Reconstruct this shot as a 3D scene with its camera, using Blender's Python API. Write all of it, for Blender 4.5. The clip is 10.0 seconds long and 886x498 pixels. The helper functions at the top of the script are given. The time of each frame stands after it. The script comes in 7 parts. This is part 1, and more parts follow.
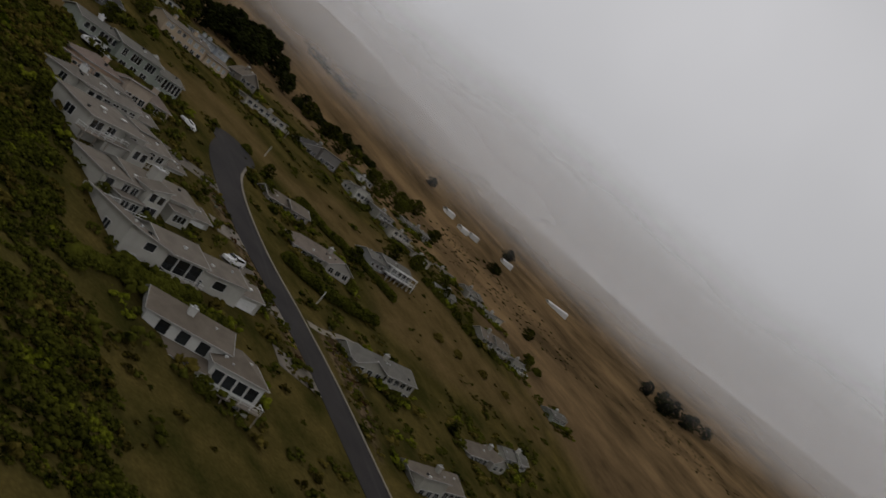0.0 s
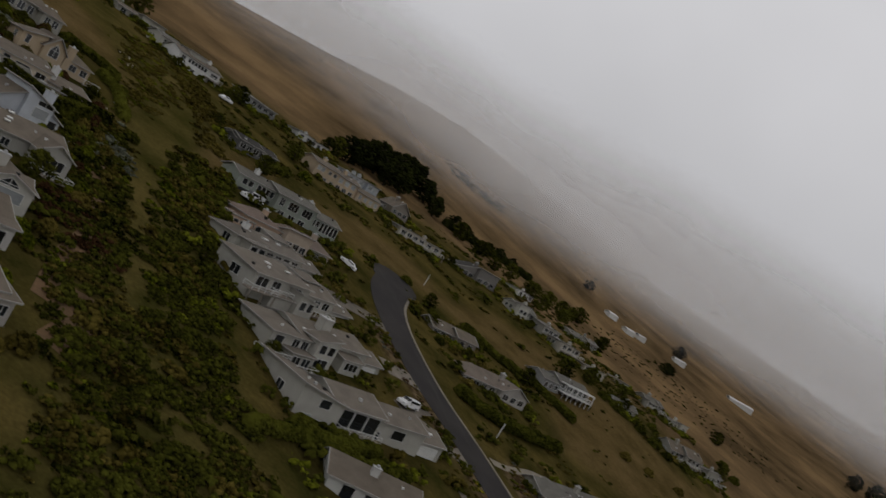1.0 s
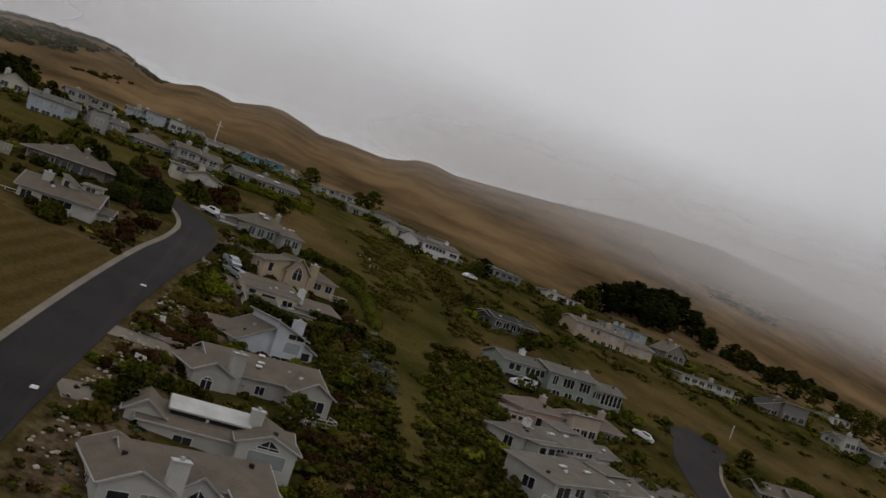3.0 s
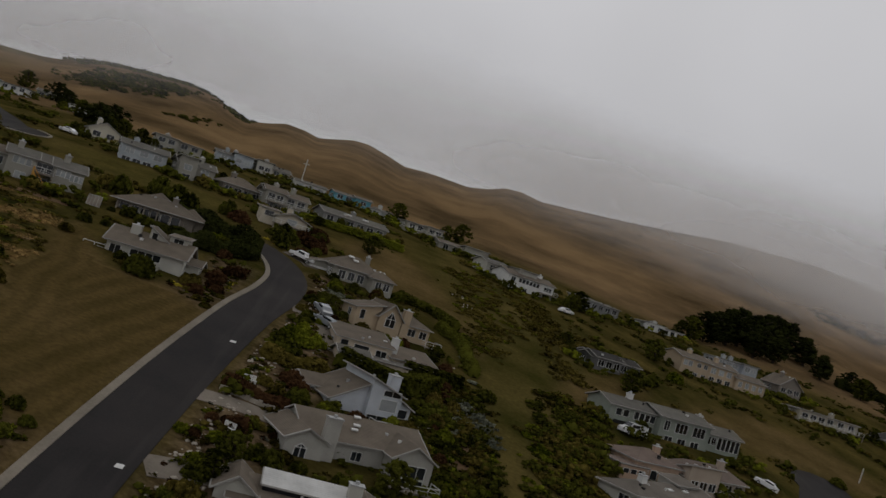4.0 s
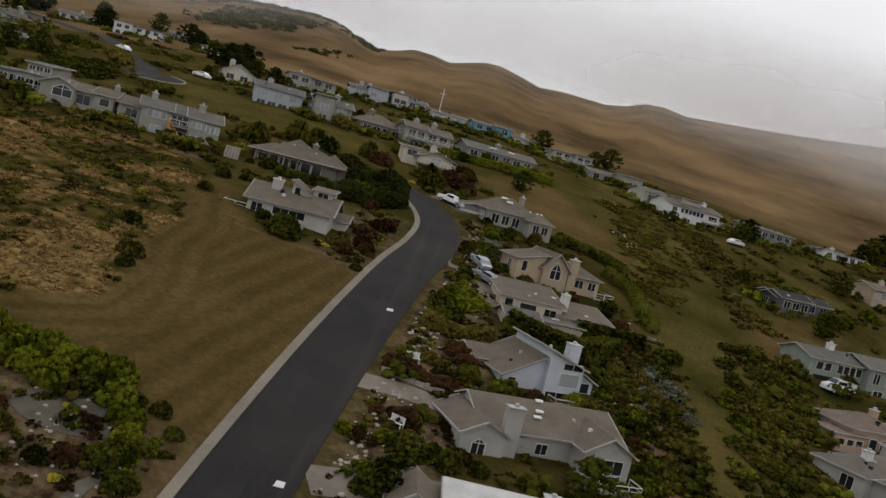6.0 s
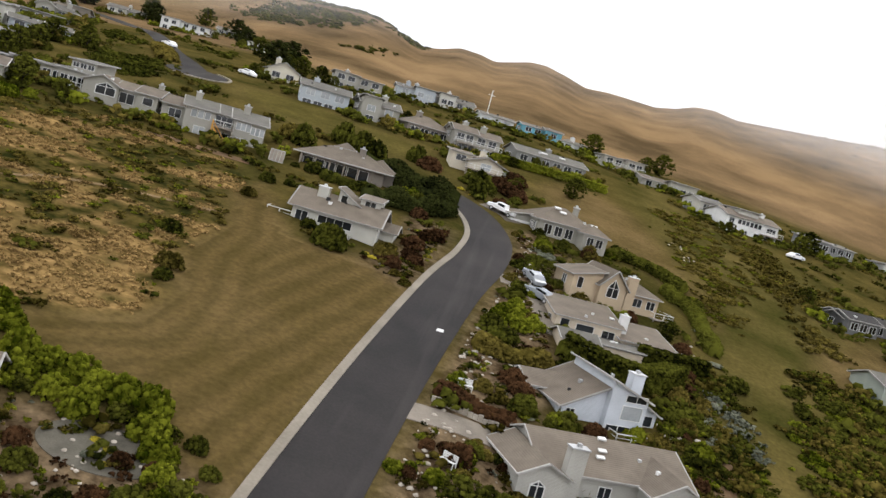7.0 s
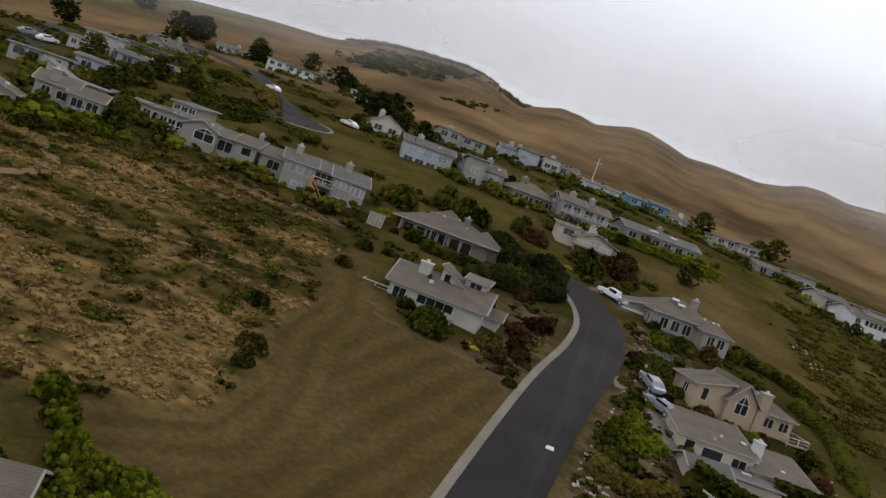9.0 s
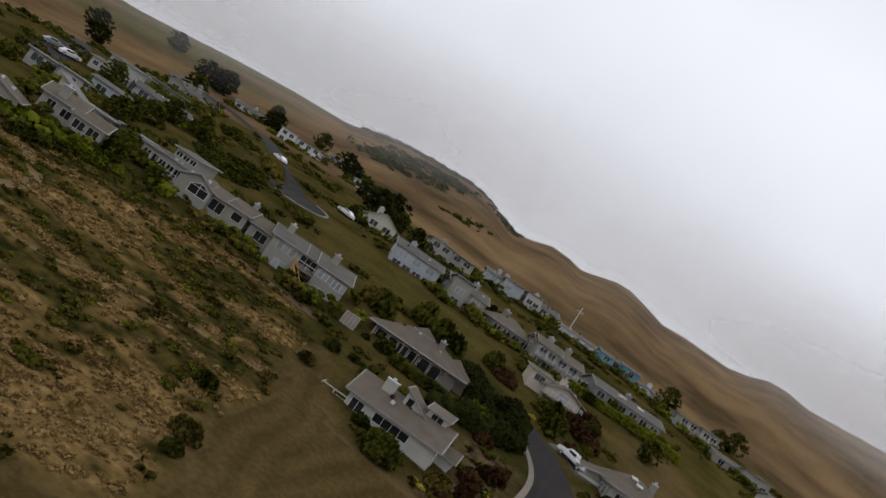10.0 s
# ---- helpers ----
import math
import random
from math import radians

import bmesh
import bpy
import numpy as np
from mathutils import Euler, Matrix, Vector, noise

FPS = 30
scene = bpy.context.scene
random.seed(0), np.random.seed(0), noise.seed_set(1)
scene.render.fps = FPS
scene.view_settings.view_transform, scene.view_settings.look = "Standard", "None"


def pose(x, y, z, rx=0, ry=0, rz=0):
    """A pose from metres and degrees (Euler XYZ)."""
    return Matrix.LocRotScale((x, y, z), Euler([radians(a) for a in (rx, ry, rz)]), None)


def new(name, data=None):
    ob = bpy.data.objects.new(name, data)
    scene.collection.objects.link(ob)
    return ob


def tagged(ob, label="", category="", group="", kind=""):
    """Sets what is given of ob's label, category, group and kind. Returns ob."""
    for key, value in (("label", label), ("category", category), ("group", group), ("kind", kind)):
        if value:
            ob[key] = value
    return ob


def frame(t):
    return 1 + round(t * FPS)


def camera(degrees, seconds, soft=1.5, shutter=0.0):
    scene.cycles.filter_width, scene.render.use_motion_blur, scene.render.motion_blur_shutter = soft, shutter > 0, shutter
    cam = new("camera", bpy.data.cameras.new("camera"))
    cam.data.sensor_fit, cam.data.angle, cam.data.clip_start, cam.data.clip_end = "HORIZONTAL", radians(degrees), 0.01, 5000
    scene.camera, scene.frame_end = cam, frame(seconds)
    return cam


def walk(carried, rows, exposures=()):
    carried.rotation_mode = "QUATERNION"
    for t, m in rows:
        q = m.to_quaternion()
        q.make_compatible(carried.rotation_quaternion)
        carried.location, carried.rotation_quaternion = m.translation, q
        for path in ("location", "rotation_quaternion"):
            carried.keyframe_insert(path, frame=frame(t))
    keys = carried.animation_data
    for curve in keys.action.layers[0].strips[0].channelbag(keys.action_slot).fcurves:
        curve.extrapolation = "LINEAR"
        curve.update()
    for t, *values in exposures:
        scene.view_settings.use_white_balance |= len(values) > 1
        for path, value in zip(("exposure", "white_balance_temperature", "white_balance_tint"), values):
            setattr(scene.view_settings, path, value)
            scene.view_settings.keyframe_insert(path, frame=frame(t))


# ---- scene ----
cam = camera(53.0, 10.0, soft=1.45, shutter=0.2)
ROWS = [
    (0.0, -2.04, -4.89, 30.33, 89.94, -36.03, -39.51),
    (0.5, -0.49, 0.18, 30.75, 90.09, -33.07, -33.49),
    (1.0, -0.53, 5.53, 31.21, 90.47, -29.59, -27.85),
    (1.5, -0.18, 11.65, 31.75, 91.26, -26.56, -22.62),
    (2.0, 0.38, 18.01, 32.29, 92.03, -23.54, -18.01),
    (2.5, 0.33, 23.67, 32.89, 92.38, -20.34, -14.12),
    (4.0, -1.25, 36.26, 36.16, 92.55, -16.72, -4.78),
    (4.5, -2.48, 40.54, 36.93, 91.21, -16.13, -2.23),
    (5.0, -3.86, 44.10, 37.72, 89.47, -15.59, 0.08),
    (5.5, -5.17, 47.91, 38.19, 87.44, -14.95, 2.13),
    (6.0, -6.53, 51.36, 38.60, 85.10, -14.36, 3.90),
    (7.5, -10.51, 60.50, 40.12, 83.99, -16.64, 7.99),
    (8.0, -12.10, 63.63, 40.37, 85.21, -18.05, 9.21),
    (8.5, -13.64, 66.46, 40.81, 85.86, -19.04, 10.71),
    (9.0, -15.30, 69.03, 41.60, 85.73, -19.97, 12.38),
    (9.5, -17.06, 71.60, 42.21, 88.57, -26.04, 12.38),
    (10.0, -18.76, 74.10, 42.26, 93.53, -34.23, 10.35),
]
EXPOSURES = [(0.0, -1.05, 6560, 10), (0.8, -0.98, 6560, 10), (2.5, -0.82, 6560, 10), (4.0, -1.1, 6560, 10), (4.5, -1.15, 6540, 10), (5.0, -0.82, 6500, 10), (5.5, -0.56, 6520, 10), (6.0, -0.3, 6560, 10), (6.2, -0.1, 6540, 10), (7.3, 1.0, 6400, 10), (7.6, 0.95, 6380, 10), (8.0, 0.08, 6280, 11), (8.6, -0.14, 6250, 11), (9.0, -0.16, 6250, 11), (9.5, -0.2, 6280, 11), (10.0, -0.42, 6280, 11)]
walk(cam, [(t, pose(x, y, z, rx, ry, rz)) for t, x, y, z, rx, ry, rz in ROWS], EXPOSURES)

# ---------------------------------------------------------------- light: low cloud over the whole sky
SUN_UP, SUN_TURN = radians(52), radians(200)
world = bpy.data.worlds.new("overcast_sky")
scene.world = world
world.use_nodes = True
wn, wl = world.node_tree.nodes, world.node_tree.links
wn.clear()
sky = wn.new("ShaderNodeTexSky")
sky.sky_type, sky.sun_disc = "NISHITA", False
sky.sun_elevation, sky.sun_rotation = SUN_UP, SUN_TURN
sky.dust_density = 4.0
sky_bg = wn.new("ShaderNodeBackground")
sky_bg.inputs["Strength"].default_value = 0.05
wl.new(sky.outputs["Color"], sky_bg.inputs["Color"])
coord = wn.new("ShaderNodeTexCoord")
cloud_noise = wn.new("ShaderNodeTexNoise")
cloud_noise.inputs["Scale"].default_value, cloud_noise.inputs["Detail"].default_value = 1.6, 4.0
wl.new(coord.outputs["Generated"], cloud_noise.inputs["Vector"])
cloud_ramp = wn.new("ShaderNodeValToRGB")
cloud_ramp.color_ramp.elements[0].position, cloud_ramp.color_ramp.elements[0].color = 0.3, (0.60, 0.60, 0.62, 1)
cloud_ramp.color_ramp.elements[1].position, cloud_ramp.color_ramp.elements[1].color = 0.72, (0.74, 0.74, 0.768, 1)
wl.new(cloud_noise.outputs["Fac"], cloud_ramp.inputs["Fac"])
sky_axes = wn.new("ShaderNodeSeparateXYZ")
wl.new(coord.outputs["Generated"], sky_axes.inputs[0])
sky_rise = wn.new("ShaderNodeMapRange")
sky_rise.interpolation_type = "SMOOTHSTEP"
sky_rise.inputs["From Min"].default_value, sky_rise.inputs["From Max"].default_value = 0.02, 0.42
sky_rise.inputs["To Min"].default_value, sky_rise.inputs["To Max"].default_value = 1.32, 1.85
wl.new(sky_axes.outputs["Z"], sky_rise.inputs["Value"])
sky_top = wn.new("ShaderNodeMapRange")
sky_top.inputs["From Min"].default_value, sky_top.inputs["From Max"].default_value = 0.42, 1.0
sky_top.inputs["To Min"].default_value, sky_top.inputs["To Max"].default_value = 1.0, 0.62
wl.new(sky_axes.outputs["Z"], sky_top.inputs["Value"])
sky_glow = wn.new("ShaderNodeMath")
sky_glow.operation = "MULTIPLY"
wl.new(sky_rise.outputs[0], sky_glow.inputs[0])
wl.new(sky_top.outputs[0], sky_glow.inputs[1])
cloud_bg = wn.new("ShaderNodeBackground")
wl.new(sky_glow.outputs[0], cloud_bg.inputs["Strength"])
wl.new(cloud_ramp.outputs["Color"], cloud_bg.inputs["Color"])
sky_mix = wn.new("ShaderNodeMixShader")
sky_mix.inputs[0].default_value = 0.9
sky_out = wn.new("ShaderNodeOutputWorld")
wl.new(sky_bg.outputs[0], sky_mix.inputs[1])
wl.new(cloud_bg.outputs[0], sky_mix.inputs[2])
wl.new(sky_mix.outputs[0], sky_out.inputs["Surface"])

sun = new("sun", bpy.data.lights.new("sun", "SUN"))
sun.data.energy, sun.data.angle, sun.data.color = 0.5, radians(25), (1.0, 0.97, 0.92)
sun.rotation_euler = (radians(90) - SUN_UP, 0, radians(180) - SUN_TURN + radians(180))

# ---------------------------------------------------------------- materials
MATS = {}


def node_mat(name, base, second, scale=1.0, fine=12.0, rough=0.85, bump=0.15, metal=0.0, spread=0.25, coords="Object", bands=0.0, spec=0.12):
    """A surface of two mixed colours: broad stains, fine grain, a little relief, and a shade of its own for each object."""
    key = (name, base, second, scale, fine, rough, bands)
    if key in MATS:
        return MATS[key]
    m = bpy.data.materials.new(name)
    m.use_nodes = True
    n, l = m.node_tree.nodes, m.node_tree.links
    bsdf = n["Principled BSDF"]
    bsdf.inputs["Roughness"].default_value, bsdf.inputs["Metallic"].default_value = rough, metal
    bsdf.inputs["Specular IOR Level"].default_value = spec
    tc = n.new("ShaderNodeTexCoord")
    big, small = n.new("ShaderNodeTexNoise"), n.new("ShaderNodeTexNoise")
    big.inputs["Scale"].default_value, big.inputs["Detail"].default_value = scale, 5
    small.inputs["Scale"].default_value, small.inputs["Detail"].default_value = fine, 3
    l.new(tc.outputs[coords], big.inputs["Vector"])
    l.new(tc.outputs[coords], small.inputs["Vector"])
    mix = n.new("ShaderNodeMix")
    mix.data_type = "RGBA"
    mix.inputs["A"].default_value, mix.inputs["B"].default_value = (*base, 1), (*second, 1)
    add = n.new("ShaderNodeMath")
    add.operation = "MULTIPLY_ADD"
    l.new(small.outputs["Fac"], add.inputs[0])
    add.inputs[1].default_value = 0.5
    l.new(big.outputs["Fac"], add.inputs[2])
    rng = n.new("ShaderNodeMapRange")
    rng.inputs["From Min"].default_value, rng.inputs["From Max"].default_value = 0.52, 0.98
    l.new(add.outputs[0], rng.inputs["Value"])
    l.new(rng.outputs[0], mix.inputs["Factor"])
    info = n.new("ShaderNodeObjectInfo")
    hsv = n.new("ShaderNodeHueSaturation")
    own = n.new("ShaderNodeMapRange")
    own.inputs["To Min"].default_value, own.inputs["To Max"].default_value = 1 - spread, 1 + spread
    l.new(info.outputs["Random"], own.inputs["Value"])
    l.new(own.outputs[0], hsv.inputs["Value"])
    l.new(mix.outputs["Result"], hsv.inputs["Color"])
    l.new(hsv.outputs["Color"], bsdf.inputs["Base Color"])
    height = small.outputs["Fac"]
    if bands:
        wave = n.new("ShaderNodeTexWave")
        wave.bands_direction = "Z"
        wave.inputs["Scale"].default_value, wave.inputs["Distortion"].default_value = bands, 0.3
        l.new(tc.outputs[coords], wave.inputs["Vector"])
        height = wave.outputs["Fac"]
    rel = n.new("ShaderNodeBump")
    rel.inputs["Strength"].default_value, rel.inputs["Distance"].default_value = bump, 0.05
    l.new(height, rel.inputs["Height"])
    l.new(rel.outputs["Normal"], bsdf.inputs["Normal"])
    MATS[key] = m
    return m


def siding(c, name="painted_siding"):
    return node_mat(name, c, tuple(v * 0.78 for v in c), 0.35, 9.0, 0.75, 0.25, spread=0.06, bands=2.2)


def shingles(c, name="roof_shingles"):
    return node_mat(name, c, tuple(v * 0.72 for v in c), 0.5, 7.0, 0.9, 0.4, spread=0.08, bands=2.6)


GREY, PALE, BEIGE = (0.325, 0.314, 0.272), (0.48, 0.468, 0.415), (0.46, 0.365, 0.255)
BLUE, WHITE, DARK = (0.39, 0.425, 0.45), (0.66, 0.66, 0.64), (0.13, 0.13, 0.13)
TEAL, TAUPE, GREEN = (0.13, 0.34, 0.42), (0.22, 0.195, 0.165), (0.28, 0.31, 0.27)
R_TAUPE, R_GREY, R_DARK = (0.165, 0.138, 0.108), (0.150, 0.142, 0.124), (0.05, 0.047, 0.045)
TRIM = node_mat("white_trim", (0.68, 0.68, 0.66), (0.55, 0.55, 0.53), 0.6, 9, 0.6, 0.05, spread=0.05)
FASCIA = node_mat("pale_roof_edge", (0.36, 0.35, 0.325), (0.27, 0.26, 0.24), 0.6, 9, 0.7, 0.05, spread=0.2)
WOOD = node_mat("weathered_wood", (0.30, 0.26, 0.21), (0.19, 0.165, 0.14), 1.2, 14, 0.85, 0.3)
NEWWOOD = node_mat("fresh_timber", (0.58, 0.31, 0.075), (0.48, 0.25, 0.06), 1.2, 14, 0.7, 0.2)
STONE = node_mat("pale_stone", (0.42, 0.38, 0.32), (0.24, 0.21, 0.17), 1.0, 6, 0.9, 0.4)
METAL = node_mat("painted_metal", (0.55, 0.56, 0.56), (0.45, 0.45, 0.45), 0.6, 9, 0.45, 0.05, metal=0.3)
RUBBER = node_mat("black_rubber", (0.02, 0.02, 0.02), (0.03, 0.03, 0.03), 2, 12, 0.8, 0.05)
ASPHALT = node_mat("asphalt", (0.022, 0.0205, 0.0205), (0.038, 0.034, 0.032), 0.12, 4.5, 0.9, 0.15, spread=0.0, spec=0.12)
asphalt_nodes, asphalt_links = ASPHALT.node_tree.nodes, ASPHALT.node_tree.links
worn = asphalt_nodes.new("ShaderNodeTexNoise")
worn.inputs["Scale"].default_value, worn.inputs["Detail"].default_value = 1.0, 5
lengthwise = asphalt_nodes.new("ShaderNodeMapping")
lengthwise.inputs["Scale"].default_value = (0.55, 0.035, 0.02)
worn_mask = asphalt_nodes.new("ShaderNodeMapRange")
worn_mask.inputs["From Min"].default_value, worn_mask.inputs["From Max"].default_value, worn_mask.inputs["To Max"].default_value = 0.54, 0.78, 0.45
worn_mix = asphalt_nodes.new("ShaderNodeMix")
worn_mix.data_type = "RGBA"
worn_mix.inputs["B"].default_value = (0.066, 0.060, 0.056, 1)
asphalt_links.new(next(k for k in asphalt_nodes if k.type == "TEX_COORD").outputs["Object"], lengthwise.inputs["Vector"])
asphalt_links.new(lengthwise.outputs["Vector"], worn.inputs["Vector"])
asphalt_links.new(worn.outputs["Fac"], worn_mask.inputs["Value"])
asphalt_links.new(worn_mask.outputs[0], worn_mix.inputs["Factor"])
asphalt_links.new(next(k for k in asphalt_nodes if k.type == "HUE_SAT").outputs["Color"], worn_mix.inputs["A"])
asphalt_links.new(worn_mix.outputs["Result"], asphalt_nodes["Principled BSDF"].inputs["Base Color"])
CONCRETE = node_mat("concrete", (0.245, 0.215, 0.17), (0.165, 0.145, 0.115), 0.25, 3.5, 0.9, 0.15, spread=0.05)
GLASS = node_mat("dark_window_glass", (0.012, 0.014, 0.016), (0.022, 0.025, 0.028), 0.4, 3, 0.06, 0.0, spread=0.4, spec=0.5)
BLINDS = node_mat("pale_curtained_glass", (0.36, 0.38, 0.38), (0.26, 0.28, 0.29), 0.7, 5, 0.12, 0.0, spread=0.3, spec=0.5)


# ---------------------------------------------------------------- mesh helpers
class Geo:
    """Vertices and faces of one mesh."""

    def __init__(self):
        self.v, self.f = [], []

    def poly(self, *pts):
        i = len(self.v)
        self.v.extend(tuple(p) for p in pts)
        self.f.append(tuple(range(i, i + len(pts))))

    def box(self, x0, x1, y0, y1, z0, z1):
        i = len(self.v)
        self.v.extend([(x0, y0, z0), (x1, y0, z0), (x1, y1, z0), (x0, y1, z0), (x0, y0, z1), (x1, y0, z1), (x1, y1, z1), (x0, y1, z1)])
        self.f.extend(tuple(i + k for k in q) for q in ((3, 2, 1, 0), (4, 5, 6, 7), (0, 1, 5, 4), (1, 2, 6, 5), (2, 3, 7, 6), (3, 0, 4, 7)))

    def slab(self, pts, thick):
        """A sloping sheet with thickness below its upper face."""
        n, i = len(pts), len(self.v)
        self.v.extend(tuple(p) for p in pts)
        self.v.extend((p[0], p[1], p[2] - thick) for p in pts)
        self.f.append(tuple(range(i, i + n)))
        self.f.append(tuple(i + n + k for k in reversed(range(n))))
        self.f.extend((i + n + k, i + n + (k + 1) % n, i + (k + 1) % n, i + k) for k in range(n))

    def beam(self, a, b, r=0.06):
        """A square bar from a to b."""
        a, b = Vector(a), Vector(b)
        d = (b - a).normalized()
        s = d.cross(Vector((0, 0, 1)) if abs(d.z) < 0.95 else Vector((1, 0, 0))).normalized() * r
        u = d.cross(s).normalized() * r
        i = len(self.v)
        for p in (a, b):
            self.v.extend(tuple(p + k) for k in (s + u, s - u, -s - u, -s + u))
        self.f.extend(tuple(i + k for k in q) for q in ((0, 1, 2, 3), (7, 6, 5, 4), (0, 4, 5, 1), (1, 5, 6, 2), (2, 6, 7, 3), (3, 7, 4, 0)))

    def mesh(self, name, smooth=False):
        used = sorted({i for q in self.f for i in q})
        again = {i: k for k, i in enumerate(used)}
        me = bpy.data.meshes.new(name)
        me.from_pydata([self.v[i] for i in used], [], [tuple(again[i] for i in q) for q in self.f])
        if smooth:
            me.shade_smooth()
        me.update()
        return me


def part(name, geo, material, parent=None, label="", m=None):
    """Link a Geo (or a ready mesh) as one mesh object, under a thing or a part."""
    me = geo.mesh(name) if isinstance(geo, Geo) else geo
    if not me.materials:
        me.materials.append(material)
    ob = new(name, me)
    ob.parent = parent
    if m is not None:
        ob.matrix_basis = m
    return tagged(ob, label)


def thing(name, label, category, m, group="", kind=""):
    ob = new(name)
    ob.matrix_basis = m
    ob.empty_display_size = 0.2
    return tagged(ob, label, category, group, kind)


# ---------------------------------------------------------------- ground
def smooth(a, b, v):
    s = np.clip((v - a) / (b - a), 0.0, 1.0)
    return s * s * (3 - 2 * s)


def slope_base(x, y):
    """The town's hillside: a gently bent plane that climbs away from the sea."""
    u, v = x / 100, (y - 180) / 100
    z = 26.2 - 11.0 * u + 20.8 * v - 3.2 * u * u + 3.9 * u * v - v * v + 0.7 * u**3 + 0.2 * u * u * v - 0.5 * u * v * v - 0.7 * v**3
    z = z + 6 * smooth(90, 220, x) * smooth(110, 230, y)
    return -25 + np.logaddexp(0, (z + 25) / 8) * 8


AZ = np.array([-180, -75, -50, -36, -30, -25.9, -22.2, -19.5, -18.2, -15.0, -13.6, -12.1, -10.9, -10.0, -8.7, -7.6, -6.3, -5.3, -3.1, -2.1, -0.7, 0.6, 2.2, 5.0, 6.3, 7.4, 8.5, 10.0, 16, 22, 27, 35, 43, 55, 75, 180.0])
ELEV = np.array([0, 1.0, 3.2, 4.3, 5.3, 5.8, 6.1, 6.9, 7.2, 7.45, 7.5, 7.25, 6.75, 6.45, 6.75, 7.1, 7.05, 6.85, 7.4, 7.4, 7.05, 6.65, 6.7, 6.55, 6.8, 7.2, 7.25, 7.0, 7.3, 7.7, 7.7, 6.2, 4.6, 3.2, 2.0, 0])
FAR = np.interp(AZ, [-180, -75, -50, -36, -30, -22, -15, -9, -4, 4, 12, 16, 22, 27, 35, 43, 55, 75, 180], [1000, 900, 780, 720, 700, 660, 630, 610, 600, 620, 620, 650, 720, 800, 1000, 1350, 1800, 2100, 1000.0])
EYE_AT = (-6.0, 52.0, 38.5)


def ground_z(x, y):
    """Height of the ground: the hillside, then the bare hills with their ridge behind the town."""
    x, y = np.asarray(x, float), np.asarray(y, float)
    dx, dy = x - EYE_AT[0], y - EYE_AT[1]
    r, az = np.hypot(dx, dy), np.degrees(np.arctan2(dx, dy))
    far, top = np.interp(az, AZ, FAR), np.interp(az, AZ, ELEV)
    start = 295.0 + 55 * smooth(-15, -40, az)
    ridge = EYE_AT[2] + far * np.tan(np.radians(top))
    q = np.minimum(r, start) / np.maximum(r, 1e-6)
    low = slope_base(EYE_AT[0] + dx * q, EYE_AT[1] + dy * q)
    s = np.maximum(r - start, 0) / (far - start)
    up = np.where(s < 1, 0.45 * s + 0.55 * s * s * (3 - 2 * s), 1 - 0.5 * (s - 1))
    facing = smooth(120, 80, np.abs(az))
    return low + (ridge - low) * up * facing


def lumps(x, y, s, seed):
    """Rolling unevenness, cheap and smooth."""
    g = np.random.default_rng(seed)
    out = np.zeros_like(x)
    for k in range(7):
        a, p = g.uniform(0, 6.28), g.uniform(0, 6.28)
        q = s * g.uniform(0.6, 1.7)
        out += np.sin((x * math.cos(a) + y * math.sin(a)) / q + p + 1.3 * np.sin((y * math.cos(a) - x * math.sin(a)) / (1.9 * q)))
    return out / 7


def land_z(x, y):
    """The ground with the unevenness of the bare hills."""
    x, y = np.asarray(x, float), np.asarray(y, float)
    z = ground_z(x, y)
    return z + smooth(310, 430, np.hypot(x - EYE_AT[0], y - EYE_AT[1])) * (2.4 * lumps(x, y, 55, 3) + 0.7 * lumps(x, y, 19, 4))


def ground(x, y):
    return float(ground_z(x, y)) if math.hypot(x - EYE_AT[0], y - EYE_AT[1]) < 310 else float(land_z(x, y))


def inside(px, py, pts, soft=2.0):
    """1 inside a closed outline, fading to 0 over `soft` metres at its border."""
    pts = np.array(pts, float)
    hit = np.zeros(px.shape, bool)
    dist = np.full(px.shape, 1e9)
    for (ax, ay), (bx, by) in zip(pts, np.roll(pts, -1, 0)):
        cross = (ay > py) != (by > py)
        with np.errstate(divide="ignore", invalid="ignore"):
            hit ^= cross & (px < (bx - ax) * (py - ay) / (by - ay) + ax)
        k = np.clip(((px - ax) * (bx - ax) + (py - ay) * (by - ay)) / ((bx - ax) ** 2 + (by - ay) ** 2), 0, 1)
        dist = np.minimum(dist, np.hypot(px - ax - k * (bx - ax), py - ay - k * (by - ay)))
    return np.clip(np.where(hit, 0.5 + dist / soft, 0.5 - dist / soft), 0, 1)


def along(line, step=2.0):
    """Points every `step` metres on a smooth curve through the given ones."""
    p = np.array(line, float)
    out = []
    for i in range(len(p) - 1):
        a, b, c, d = p[max(i - 1, 0)], p[i], p[i + 1], p[min(i + 2, len(p) - 1)]
        k = max(2, int(np.hypot(*(c - b)) / step))
        for s in np.arange(k) / k:
            out.append(0.5 * (2 * b + (c - a) * s + (2 * a - 5 * b + 4 * c - d) * s * s + (3 * b - 3 * c + d - a) * s**3))
    out.append(p[-1])
    return np.array(out)


